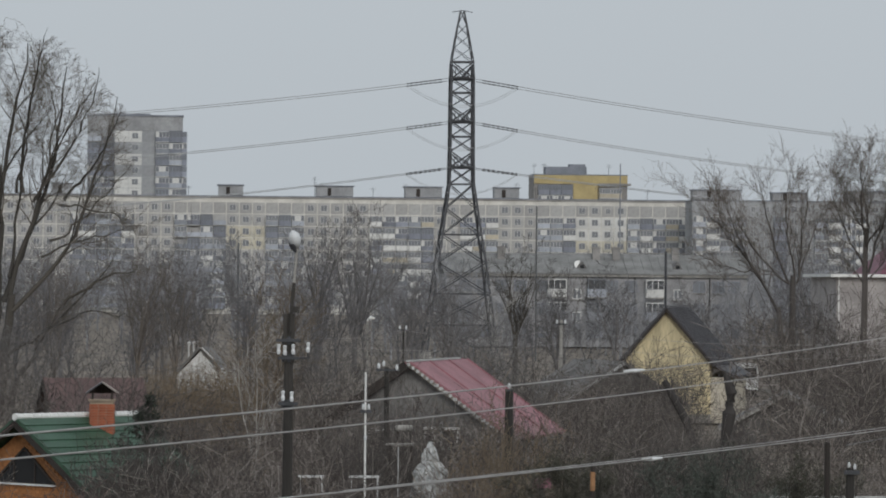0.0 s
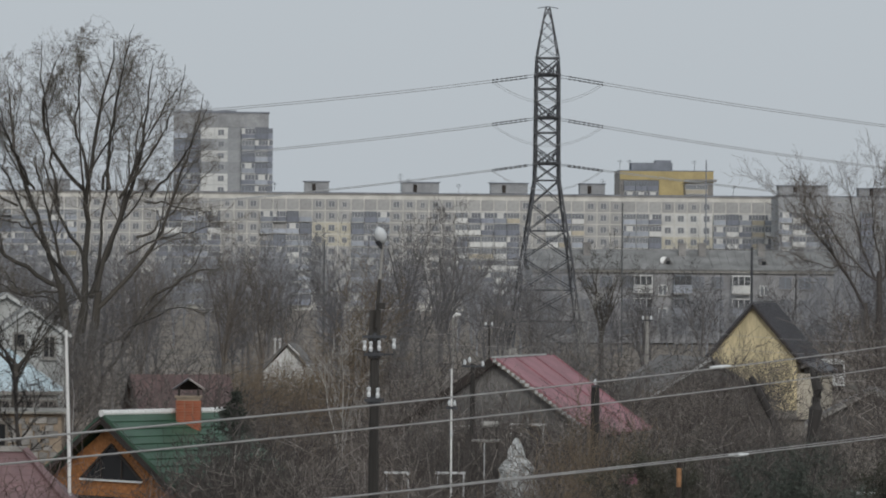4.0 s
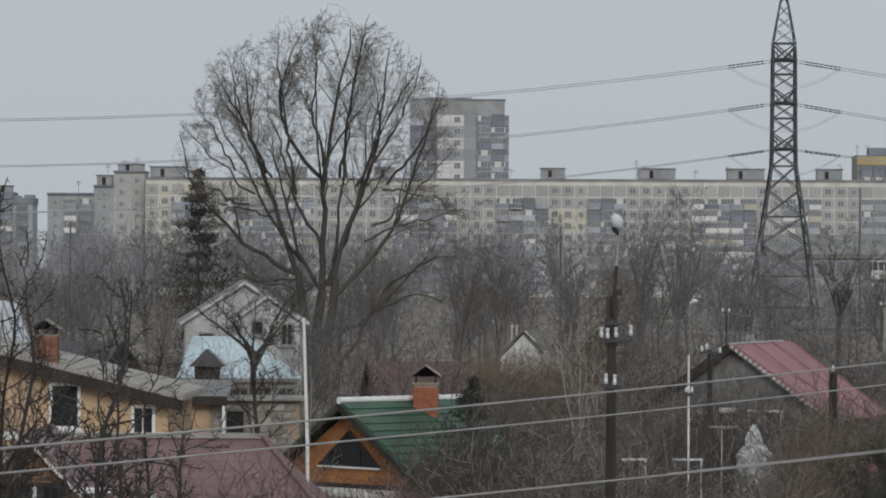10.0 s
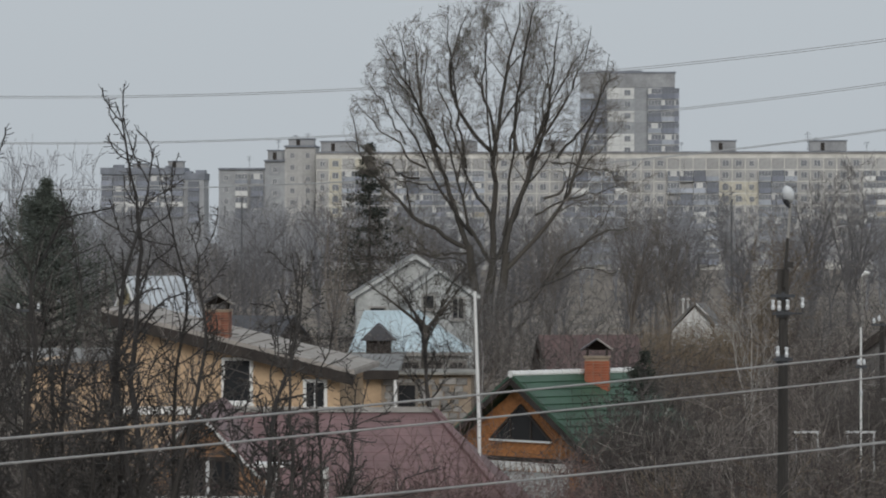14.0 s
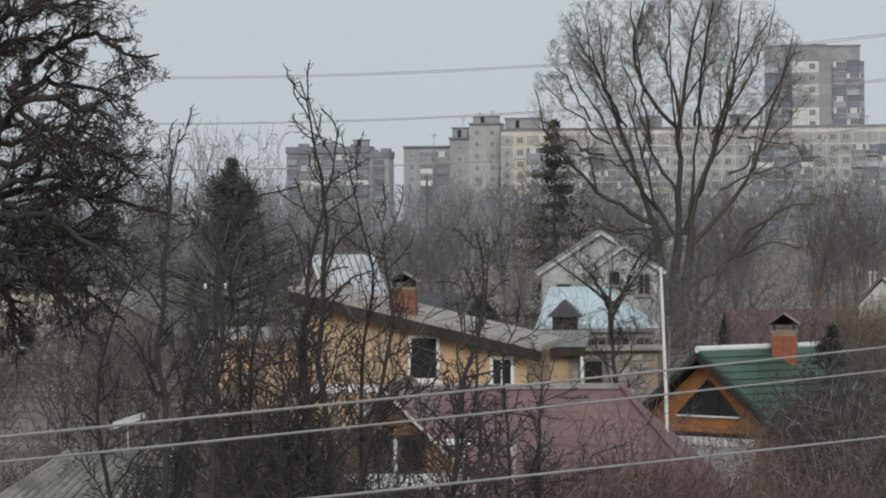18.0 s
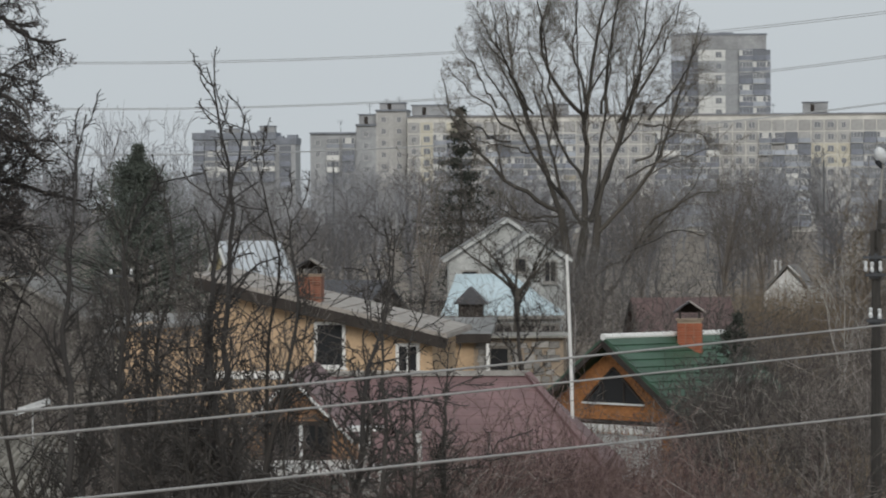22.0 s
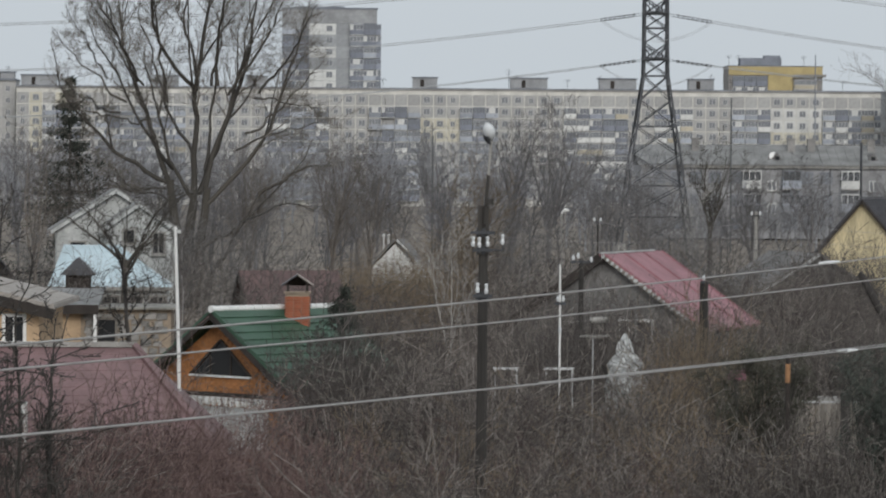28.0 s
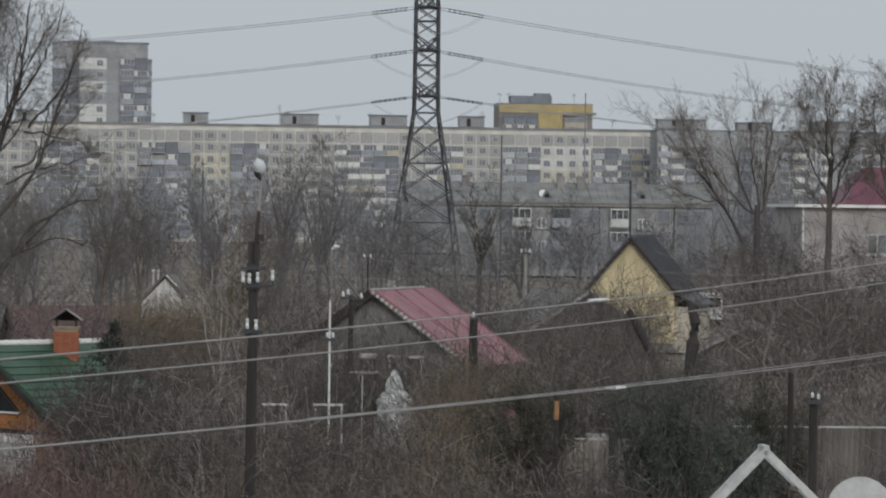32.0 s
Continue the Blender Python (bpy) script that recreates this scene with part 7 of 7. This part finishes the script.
for k, (u, v, u0, y) in enumerate(((-152, -10, -153, 72), (-147, -24, -149, 70), (-133, -12, -131, 76), (-122, -20, -124, 70), (-118, -30, -117, 68), (-57, -34, -60, 74), (-139, -28, -141, 72))):
    sapling(300 + k, u, v, u0, y, 6, "bare dark fruit tree with crossing spurs", r=0.06)
sapling(39, -107.5, 21.0, -109.5, 69, 5, "tall dark fruit tree with knobbly spurs", r=0.08, spread=0.18)
sapling(40, -125.0, 9.0, -126.5, 72, 6, "tall dark fruit tree among the thicket", r=0.07)
sapling(41, -99.0, 2.0, -107.0, 70, 3, "dark fruit tree leaning over the gable", r=0.06)
for k, (u, v, u0, y) in enumerate(((-119, -14, -121, 71), (-112, -22, -113, 69), (-90, -20, -96, 70), (-80, -16, -83, 69))):
    sapling(330 + k, u, v, u0, y, 5, "thin bare fruit tree before the apricot wall", r=0.035)
sapling(351, 164.5, -60.0, 158.0, 50, 7, "low crooked dark fruit tree beside the white arbour", r=0.05, spread=0.3)
sapling(352, -46.0, -13.0, -38.0, 142, 5, "dark crooked tree before the stone outbuilding", r=0.1, spread=0.3)
sapling(38, -136.0, -2.0, -140.0, 68, 6, "bare fruit tree in the thicket", r=0.06)
ASH = [(-0.5, 6.0, -6.1, 13.8, -0.2, 0.17), (0.2, 8.0, -1.7, 15.0, 0.2, 0.13), (0.9, 8.6, 1.1, 15.0, 0.2, 0.13), (0.3, 8.0, -3.9, 13.1, 0.6, 0.12), (-2.4, 9.0, -6.3, 10.6, 0.4, 0.08), (0.6, 8.6, -0.1, 15.6, 0.2, 0.12), (-1.2, 7.4, -4.6, 14.6, 0.2, 0.12), (0.7, 8.0, 2.6, 13.6, 0.2, 0.1), (-3.6, 10.6, -5.0, 14.4, 0.2, 0.08)]
fan_tree(41, 163.0, 290, [(0.5, -0.2, -0.5, 6.4, 0.1, 0.26), (0.6, -0.2, 0.5, 8.6, 0.1, 0.27)], ASH, "bare leaning ash tree in the eastern gardens", M_GARDEN)
LIME = [(0.0, 10.4, -0.7, 16.4, 0.2, 0.14), (0.0, 8.8, -2.4, 14.6, 0.3, 0.13), (0.1, 8.8, 1.1, 15.8, -0.2, 0.14), (0.0, 10.6, 1.9, 14.6, -0.3, 0.1), (-0.1, 11.6, -1.9, 16.0, 0.3, 0.1), (0.1, 11.4, 0.4, 16.7, 0.1, 0.1), (0.0, 8.0, -2.6, 11.6, 0.2, 0.08), (0.1, 8.4, 2.1, 11.8, -0.2, 0.08)]
fan_tree(42, 182.5, 270, [(0.1, -0.2, 0.0, 11.6, 0.1, 0.24)], LIME, "tall bare lime tree with a rounded crown", M_GARDEN, counts=(17, 9, 5), up=0.15)
fan_tree(43, 197.5, 262, [(0.1, -0.2, 0.0, 11.6, 0.1, 0.22)], LIME, "tall bare lime tree beside its neighbour", M_GARDEN, counts=(16, 9, 5), up=0.15, mirror=-1)
round_tree("tree", 44, 50.5, 390, 14.5, 9, 0.02, "bare tree in the haze before the panel block", M_BARK_MID, stems=5, fork=0.35, density=(8, 5, 4), r=0.24, twig=0.016)
round_tree("tree", 45, 59.5, 380, 12.5, 12, 0.03, "broad bare tree in the haze near the pylon", M_BARK_MID, stems=7, fork=0.2, density=(8, 5, 4), r=0.26, twig=0.016, vase=0.9)
round_tree("tree", 46, 98.0, 320, 8.0, 9, -0.02, "bare forked tree beside the pylon", M_BARK_BIG, stems=5, fork=0.4, density=(7, 5, 4), r=0.22, twig=0.013)
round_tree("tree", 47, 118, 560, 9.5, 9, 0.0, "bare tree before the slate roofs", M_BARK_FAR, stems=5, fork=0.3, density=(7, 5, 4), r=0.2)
round_tree("tree", 48, -41.0, 182, 1.5, 15, -0.05, "crooked bare tree before the whitewashed house", M_BARK_BIG, stems=6, fork=0.5, density=(7, 5, 4), r=0.16, twig=0.011, up=0.05, vase=1.3)
round_tree("tree", 49, -62.0, 240, 6.0, 10, 0.0, "twiggy bare tree beside the spruce", M_BARK_BROWN, stems=6, fork=0.25, density=(7, 5, 4), r=0.14)
round_tree("tree", 50, -47.0, 262, 7.0, 12, 0.0, "brown twiggy tree below the spruce", M_BARK_BROWN, stems=6, fork=0.2, density=(8, 5, 4), r=0.14)
round_tree("tree", 51, 8.0, 262, 6.5, 11, 0.05, "brown-grey bare tree behind the garden houses", M_BARK_BROWN, stems=6, fork=0.25, density=(8, 5, 4), r=0.14)
round_tree("tree", 55, -12.0, 270, 3.0, 12, 0.0, "brown twiggy tree beside the poplar trunk", M_BARK_BROWN, stems=6, fork=0.2, density=(8, 5, 4), r=0.13)
round_tree("tree", 56, 17.0, 285, 1.0, 10, 0.0, "brown bare tree behind the whitewashed shed", M_BARK_BROWN, stems=6, fork=0.2, density=(8, 5, 4), r=0.13)
round_tree("tree", 52, 40.0, 190, -4.0, 9, 0.0, "tan twiggy tree behind the lamp pole", M_TWIG_TAN, stems=6, fork=0.2, density=(8, 5, 4), r=0.1)
for k, (u, y, v, half, lean) in enumerate(((14, 330, 3, 9, 0.0), (24, 330, -1, 8, 0.05), (35, 360, 5, 9, -0.04), (72, 340, 4, 9, 0.03), (82, 300, -3, 8, 0.0), (-75, 330, 3, 10, 0.03), (-88, 300, -2, 9, 0.0), (-101, 350, 5, 9, 0.04), (-112, 310, 0, 9, 0.0), (-148, 300, 4, 10, -0.03), (-165, 320, 5, 10, 0.0), (108, 300, -2, 8, 0.0), (122, 330, 1, 8, 0.0), (141, 310, -1, 8, 0.04), (172, 330, 6, 9, 0.0), (-35, 340, 2, 9, 0.0), (-10, 330, 3, 9, 0.03))):
    round_tree("tree", 140 + k, u, y, v, half, lean, "bare grey-brown tree at the edge of the wood", M_BARK_MID, stems=5, fork=0.3, density=(7, 5, 3), r=0.17, twig=0.014, vase=0.85)
round_tree("birch_tree", 53, 93.5, 290, -3.0, 4.5, 0.0, "slim birch with pale stems", M_BIRCH, stems=4, fork=0.3, density=(6, 4, 3), r=0.04, twig=0.006)
round_tree("birch_tree", 54, 36.0, 150, -15.0, 6, 0.0, "young pale-stemmed birch in the gardens", M_BIRCH, stems=4, fork=0.2, density=(5, 3, 2), r=0.05, twig=0.006)
conifer("spruce_tree", 61, -53.9, 270, 20.7, 22, "dark spruce with ragged level boughs", M_SPRUCE, droop=-0.25, size=(0.34, 0.045), rows=15, per=6, tufts=32, shape=1.0)
conifer("pine_tree", 62, -131.2, 195, 11.8, 33, "dense dark green pine among bare trees", M_PINE, droop=0.1, size=(0.26, 0.022), rows=20, per=12, tufts=56, shape=0.95, vary=(0.55, 1.15))


def bushy_pine(seed, u, Y, v_top, half, needle, label):
    """A low many-stemmed pine: upswept shoots full of needles."""
    rng = np.random.default_rng(seed)
    h, w = EYE_Z + v_top * Y / 1000, half * Y / 1000
    n = 16
    a = rng.random(n) * 2 * math.pi
    r = rng.random(n) ** 0.5 * w * 0.5
    st = np.stack([np.cos(a) * r, np.sin(a) * r, np.full(n, 0.1)], -1)
    wy = np.stack([np.cos(a) * 0.22 * r / w * 2, np.sin(a) * 0.22 * r / w * 2, np.ones(n)], -1)
    stems = limbs_from(rng, st, wy, h * (1.0 - 0.35 * (r / w * 2) ** 2 * rng.random(n)), np.full(n, 0.035), m=9, wig=0.06, up=0.2, taper=0.25)
    kids = sprout(rng, *stems, 15, -0.5, 52, m=5, t0=0.3, up=0.7, wig=0.14, shrink=0.5)
    shoots = sprout(rng, *kids, 5, -0.28, 48, m=3, t0=0.3, up=0.5, wig=0.14, shrink=0.6)
    base = np.concatenate([kids[0][:, 2:].reshape(-1, 3), np.repeat(shoots[0].reshape(-1, 3), 5, 0)])
    base = base + rng.normal(size=base.shape) * 0.03
    way = unit(rng.normal(size=base.shape) + np.array([0, 0, 0.5]))
    need = blades(rng, base, way, rng.uniform(0.08, 0.17, len(base)), rng.uniform(0.005, 0.010, len(base)))
    o = thing("pine_tree", (u * Y / 1000, Y, 0), label, "conifer")
    part("trunk", quick_mesh("trunk", *join(tubes(*stems, n=5), tubes(*kids, n=3), tubes(*shoots, n=3)), M_BARK_SAP), None, o)
    part("needles", quick_mesh("needles", *need, needle), None, o)


bushy_pine(63, 145.4, 80, -44.5, 8.0, M_PINE, "bushy green pine near the white arbour")
bushy_pine(64, 156.0, 82, -54.5, 4.5, M_PINE, "low bushy pine beside its taller neighbour")
bushy_pine(65, 110.2, 92, -44.5, 3.3, M_PINE_DULL, "brownish bushy pine among the shrubs")
bushy_pine(66, 168.0, 90, -46.5, 3.6, M_PINE_DULL, "dull brown-green bushy pine beside the fence")
conifer("spruce_tree", 67, 10.8, 111, -29.5, 16, "small dark spruce beside the green roof", M_SPRUCE, size=(0.17, 0.018), rows=10, per=7, tufts=32, shape=0.75)


def shrub_piece(seed, h, w, stems, kids, twigs, twig_r, split=False):
    """Arrays of one leafless shrub, h metres high."""
    rng = np.random.default_rng(seed)
    a = rng.random(stems) * 2 * math.pi
    s = np.stack([np.cos(a), np.sin(a), np.zeros(stems)], -1) * (0.12 * w)
    d = np.stack([np.cos(a) * 0.35 * w / h * 2, np.sin(a) * 0.35 * w / h * 2, np.ones(stems)], -1) + rng.normal(size=(stems, 3)) * 0.12
    main = limbs_from(rng, s, d, h * (0.65 + 0.35 * rng.random(stems)), 0.011 + 0.019 * rng.random(stems), m=7, wig=0.17, up=0.25, taper=0.25)
    l2 = sprout(rng, *main, kids, 0.42, 46, m=5, t0=0.2, up=0.5, wig=0.2, shrink=0.6)
    l3 = sprout(rng, *l2, twigs, 0.42, 50, m=2, t0=0.1, up=0.35, wig=0.22, shrink=0.7)
    for l in (l2, l3):
        np.maximum(l[1], twig_r, out=l[1])
    if split:
        return tubes(*main, n=4), join(tubes(*l2, n=3), tubes(*l3, n=3))
    return join(tubes(*main, n=3), tubes(*l2, n=3), tubes(*l3, n=3))


BUSH = [shrub_piece(80 + k, 2.6, 2.2, 16, 5, 4, 0.0052) for k in range(3)]
FRUIT = []
for k in range(6):
    w_, c_ = shrub_piece(170 + k, 3.7, 3.0, 9, 8, 4, 0.0058, split=True)
    FRUIT.append((quick_mesh("trunk", *w_, M_TWIG), quick_mesh("crown", *c_, M_TWIG)))


GARDEN = []
for k in range(4):
    w_, c_ = shrub_piece(270 + k, 4.0, 3.2, 9, 8, 4, 0.0075, split=True)
    GARDEN.append((quick_mesh("trunk", *w_, M_GARDEN), quick_mesh("crown", *c_, M_GARDEN)))
EDGE = []
for k in range(4):
    w_, c_ = shrub_piece(280 + k, 4.0, 3.2, 9, 8, 4, 0.0075, split=True)
    EDGE.append((quick_mesh("trunk", *w_, M_BARK_MID), quick_mesh("crown", *c_, M_BARK_MID)))


def orchard(spots_, label, group, kit=None, name="fruit_tree", category="fruit tree"):
    """Leafless fruit trees, each a thing of its own."""
    for k, (x, y, z, s, a, sz) in enumerate(spots_):
        tr, cr = (kit or FRUIT)[k % len(kit or FRUIT)]
        o = thing(name, (x, y, z), label, category, group)
        o.matrix_world = Matrix.Translation((x, y, z)) @ Matrix.Rotation(a, 4, "Z") @ Matrix.Diagonal((s, s, sz, 1))
        part("trunk", tr, None, o)
        part("crown", cr, None, o)


def thicket(name, pieces, spots, mat, label, stuff=True):
    """Many shrubs that nobody could count, as one mesh."""
    v, q = join(*[moved(pieces[k % len(pieces)], *s) for k, s in enumerate(spots)])
    return tagged(new(name, quick_mesh(name, v, q, mat)), label, "shrubs", kind="stuff")


def spots(seed, n, y0, y1, u0, u1, s0, s1, sz=1.0, clear=()):
    rng = random.Random(seed)
    out = []
    for _ in range(n):
        y = rng.uniform(y0, y1)
        s = rng.uniform(s0, s1)
        u = rng.uniform(u0, u1)
        if any(a < u < b for a, b in clear):
            continue
        if y < 515 and y > 295 and 90 < u < 156:
            s, sz = s * 0.72, 1.0
        out.append((y * u / 1000, y, -0.1, s, rng.uniform(0, 6.28), s * sz * rng.uniform(0.85, 1.1)))
    return out


orchard(spots(1, 60, 74, 100, 9, 134, 0.72, 0.98, clear=((110, 133),)), "bare tangled fruit tree with grey-brown twigs", "orchard trees")
orchard(spots(2, 32, 76, 90, -146, -60, 0.75, 1.0, clear=((-119, -64),)), "dark bare fruit tree before the houses", "western orchard trees")
orchard(spots(3, 26, 74, 100, 130, 225, 0.65, 0.9, clear=((134, 160),)), "bare fruit tree by the eastern fence", "eastern orchard trees")
orchard(spots(4, 16, 90, 104, -215, -155, 0.7, 1.0), "bare shrub-like fruit tree under the old tree", "orchard trees under the old tree")
orchard(spots(11, 20, 92, 112, 12, 48, 1.0, 1.2), "bare fruit tree beside the green-roofed house", "orchard trees")
orchard(spots(18, 11, 112, 143, 54, 97, 0.9, 1.15), "bare fruit tree before the grey gable wall", "orchard trees")
orchard(spots(19, 16, 116, 138, 95, 113, 1.1, 1.4), "bare fruit tree beside the raspberry-red roof", "orchard trees")
orchard(spots(27, 12, 98, 110, 14, 26, 1.0, 1.2), "bare fruit tree against the green roof", "orchard trees")
orchard(spots(28, 11, 150, 196, 14, 37, 0.8, 0.92), "bare tree before the whitewashed shed", "garden trees", FRUIT, "garden_tree", "garden tree")
orchard(spots(30, 10, 128, 172, -16, 14, 0.85, 0.98), "bare tree behind the green roof", "garden trees", FRUIT, "garden_tree", "garden tree")
orchard(spots(29, 7, 170, 208, 108, 130, 0.6, 0.75), "low bare tree before the grey cottage", "garden trees", FRUIT, "garden_tree", "garden tree")
orchard(spots(33, 7, 118, 142, 57, 71, 1.05, 1.3), "bare fruit tree beside the grey gable wall", "orchard trees")
orchard(spots(34, 4, 92, 102, 186, 214, 0.7, 0.9), "bare fruit tree before the board fence", "eastern orchard trees")
orchard([(78.5 * 0.109, 109, -0.1, 0.58, 0.4, 0.6), (74.5 * 0.108, 108, -0.1, 0.6, 2.0, 0.62), (81.5 * 0.11, 110, -0.1, 0.55, 4.0, 0.6)], "low bare shrub-like fruit tree before the wrapped shrub", "orchard trees")
orchard(spots(23, 6, 172, 196, -64, -28, 0.95, 1.3), "bare tree before the whitewashed house", "garden trees", FRUIT, "garden_tree", "garden tree")
orchard(spots(24, 14, 86, 96, -146, -120, 1.0, 1.35), "dark bare fruit tree before the apricot house", "western orchard trees")
orchard(spots(25, 4, 84, 92, -70, -58, 0.75, 0.95), "bare fruit tree before the maroon roof", "western orchard trees")
orchard(spots(26, 9, 240, 288, 170, 205, 1.9, 2.4), "tall bare tree before the crimson-roofed house", "eastern trees", FRUIT, "garden_tree", "garden tree")
orchard(spots(12, 20, 118, 145, 50, 125, 0.8, 1.1), "bare fruit tree near the red-roofed house", "orchard trees")
orchard(spots(14, 34, 112, 148, 40, 205, 0.85, 1.15, clear=((73, 96),)), "bare twiggy fruit tree in the middle gardens", "orchard trees")
orchard(spots(15, 30, 155, 232, 92, 205, 1.2, 1.8, clear=((100, 166),)), "tall bare tree around the yellow gabled house", "garden trees", FRUIT, "garden_tree", "garden tree")
orchard(spots(16, 14, 150, 200, 0, 60, 1.1, 1.6, clear=((8, 36),)), "bare garden tree behind the lamp pole", "garden trees", FRUIT, "garden_tree", "garden tree")
orchard(spots(17, 5, 108, 113, -50, -34, 0.7, 0.9), "bare shrub between the roofs", "garden trees")
orchard(spots(13, 14, 200, 290, 168, 225, 1.2, 1.8), "tall twiggy tree before the crimson-roofed house", "eastern trees", FRUIT, "garden_tree", "garden tree")
orchard(spots(41, 12, 109, 118, 128, 160, 0.9, 1.15), "bare fruit tree around the dark stumps", "eastern orchard trees")
orchard(spots(42, 18, 176, 206, 104, 136, 0.9, 1.15), "bare tree before the grey cottage wall", "garden trees", FRUIT, "garden_tree", "garden tree")
orchard(spots(45, 13, 120, 210, -206, -150, 0.9, 1.25), "dim bare tree beneath the old tree", "trees under the old tree", GARDEN, "tree", "tree")
orchard(spots(43, 5, 100, 112, 93, 100, 1.0, 1.15), "bare fruit tree before the dark post", "orchard trees")
orchard(spots(44, 5, 100, 112, 60, 70, 0.95, 1.1), "bare fruit tree before the stub pole", "orchard trees")
thicket("tan_shoots", BUSH, spots(46, 12, 104, 116, 91, 101, 0.8, 0.95, sz=1.75), M_TWIG_TAN, "tall tan brushwood before the dark post")
thicket("tan_shoots", BUSH, spots(47, 10, 112, 122, 62, 71, 0.8, 0.95, sz=1.8), M_GARDEN, "tall dim brushwood before the stub pole")
thicket("tan_shoots", BUSH, spots(50, 20, 107, 116, 135, 149, 0.8, 0.95, sz=1.85), M_GARDEN, "dim brushwood before the leaning stump")
thicket("red_shoots", BUSH, spots(52, 32, 76, 84, 112, 136, 0.8, 1.0, sz=1.25), M_TWIG, "grey-brown brushwood before the eastern fence")
thicket("tan_shoots", BUSH, spots(53, 18, 100, 110, 5, 18, 0.85, 1.0, sz=1.7), M_GARDEN, "dim brushwood against the green roof")
orchard(spots(54, 6, 109, 117, 136, 147, 0.95, 1.1), "dim bare tree around the leaning stump", "eastern orchard trees", GARDEN, "garden_tree", "garden tree")
orchard(spots(55, 7, 188, 208, 125, 137, 1.05, 1.25), "dim bare tree before the grey cottage wall", "garden trees", GARDEN, "garden_tree", "garden tree")
orchard(spots(56, 5, 124, 144, 74, 92, 0.85, 1.0), "dim bare tree before the grey gable wall", "orchard trees", GARDEN, "garden_tree", "garden tree")
orchard(spots(51, 4, 78, 90, -132, -104, 0.95, 1.1, sz=1.5), "tall dim bare tree before the apricot wall", "western orchard trees", GARDEN, "garden_tree", "garden tree")
orchard(spots(49, 9, 176, 206, 106, 130, 1.15, 1.35), "slender bare tree before the grey cottage", "garden trees", FRUIT, "garden_tree", "garden tree")
thicket("red_shoots", BUSH, spots(5, 46, 78, 94, -66, 0, 0.95, 1.4, clear=((-35, 0),)), M_TWIG_RED, "reddish leafless shoots in front of the maroon roof")
thicket("red_shoots", BUSH, spots(6, 26, 74, 96, 10, 120, 0.7, 1.0), M_TWIG_RED, "reddish leafless shoots among the orchard")
thicket("red_shoots", BUSH, spots(31, 30, 84, 98, -34, 8, 0.9, 1.15), M_TWIG_RED, "low reddish shoots below the green-roofed house")
thicket("tan_shoots", BUSH, spots(32, 34, 186, 202, 13, 37, 0.9, 1.0, sz=1.6), M_TWIG_TAN, "tan brushwood before the whitewashed shed")
thicket("tan_shoots", BUSH, spots(7, 22, 80, 112, 8, 130, 0.8, 1.25, clear=((112, 134),)), M_TWIG_TAN, "tan dry stalks in the gardens")
orchard(spots(8, 44, 150, 205, -30, 220, 0.9, 1.4, clear=((10, 36), (100, 166))), "bare garden tree between the houses", "trees between the houses", GARDEN, "tree", "tree")
orchard(spots(9, 30, 142, 200, -215, -60, 0.9, 1.4), "bare garden tree behind the apricot house", "trees behind the apricot house", GARDEN, "tree", "tree")
orchard(spots(10, 42, 190, 290, -220, 230, 1.1, 2.0, clear=((100, 166),)), "bare brown tree at the edge of the gardens", "trees at the edge of the gardens", EDGE, "tree", "tree")

FAR = []
for k in range(5):
    rng = np.random.default_rng(90 + k)
    tr = limbs_from(rng, [(0, 0, -0.2)], [(0, 0, 1)], [5.0], [0.14], m=4, wig=0.04, taper=0.8)
    st = np.repeat(tr[0][0, -1][None], 6, 0) - np.array([0, 0, 1.0]) * rng.random((6, 1)) * 3.5
    ml = limbs_from(rng, st, np.concatenate([rng.normal(size=(6, 2)) * 0.34, np.ones((6, 1))], 1), [7.0] * 6, [0.09] * 6, m=5, wig=0.08, up=0.3, taper=0.25)
    a = sprout(rng, *ml, 7, 0.38, 40, m=3, t0=0.0, up=0.4, wig=0.14, shrink=0.6)
    b = sprout(rng, *a, 3, 0.6, 46, m=2, t0=0.1, up=0.3, wig=0.2, shrink=0.6)
    np.maximum(a[1], 0.032, out=a[1])
    np.maximum(b[1], 0.030, out=b[1])
    FAR.append(join(tubes(*tr, n=4), tubes(*ml, n=3), tubes(*a, n=3), tubes(*b, n=3)))
# Bark pales from one belt of wood to the next, in place of haze.
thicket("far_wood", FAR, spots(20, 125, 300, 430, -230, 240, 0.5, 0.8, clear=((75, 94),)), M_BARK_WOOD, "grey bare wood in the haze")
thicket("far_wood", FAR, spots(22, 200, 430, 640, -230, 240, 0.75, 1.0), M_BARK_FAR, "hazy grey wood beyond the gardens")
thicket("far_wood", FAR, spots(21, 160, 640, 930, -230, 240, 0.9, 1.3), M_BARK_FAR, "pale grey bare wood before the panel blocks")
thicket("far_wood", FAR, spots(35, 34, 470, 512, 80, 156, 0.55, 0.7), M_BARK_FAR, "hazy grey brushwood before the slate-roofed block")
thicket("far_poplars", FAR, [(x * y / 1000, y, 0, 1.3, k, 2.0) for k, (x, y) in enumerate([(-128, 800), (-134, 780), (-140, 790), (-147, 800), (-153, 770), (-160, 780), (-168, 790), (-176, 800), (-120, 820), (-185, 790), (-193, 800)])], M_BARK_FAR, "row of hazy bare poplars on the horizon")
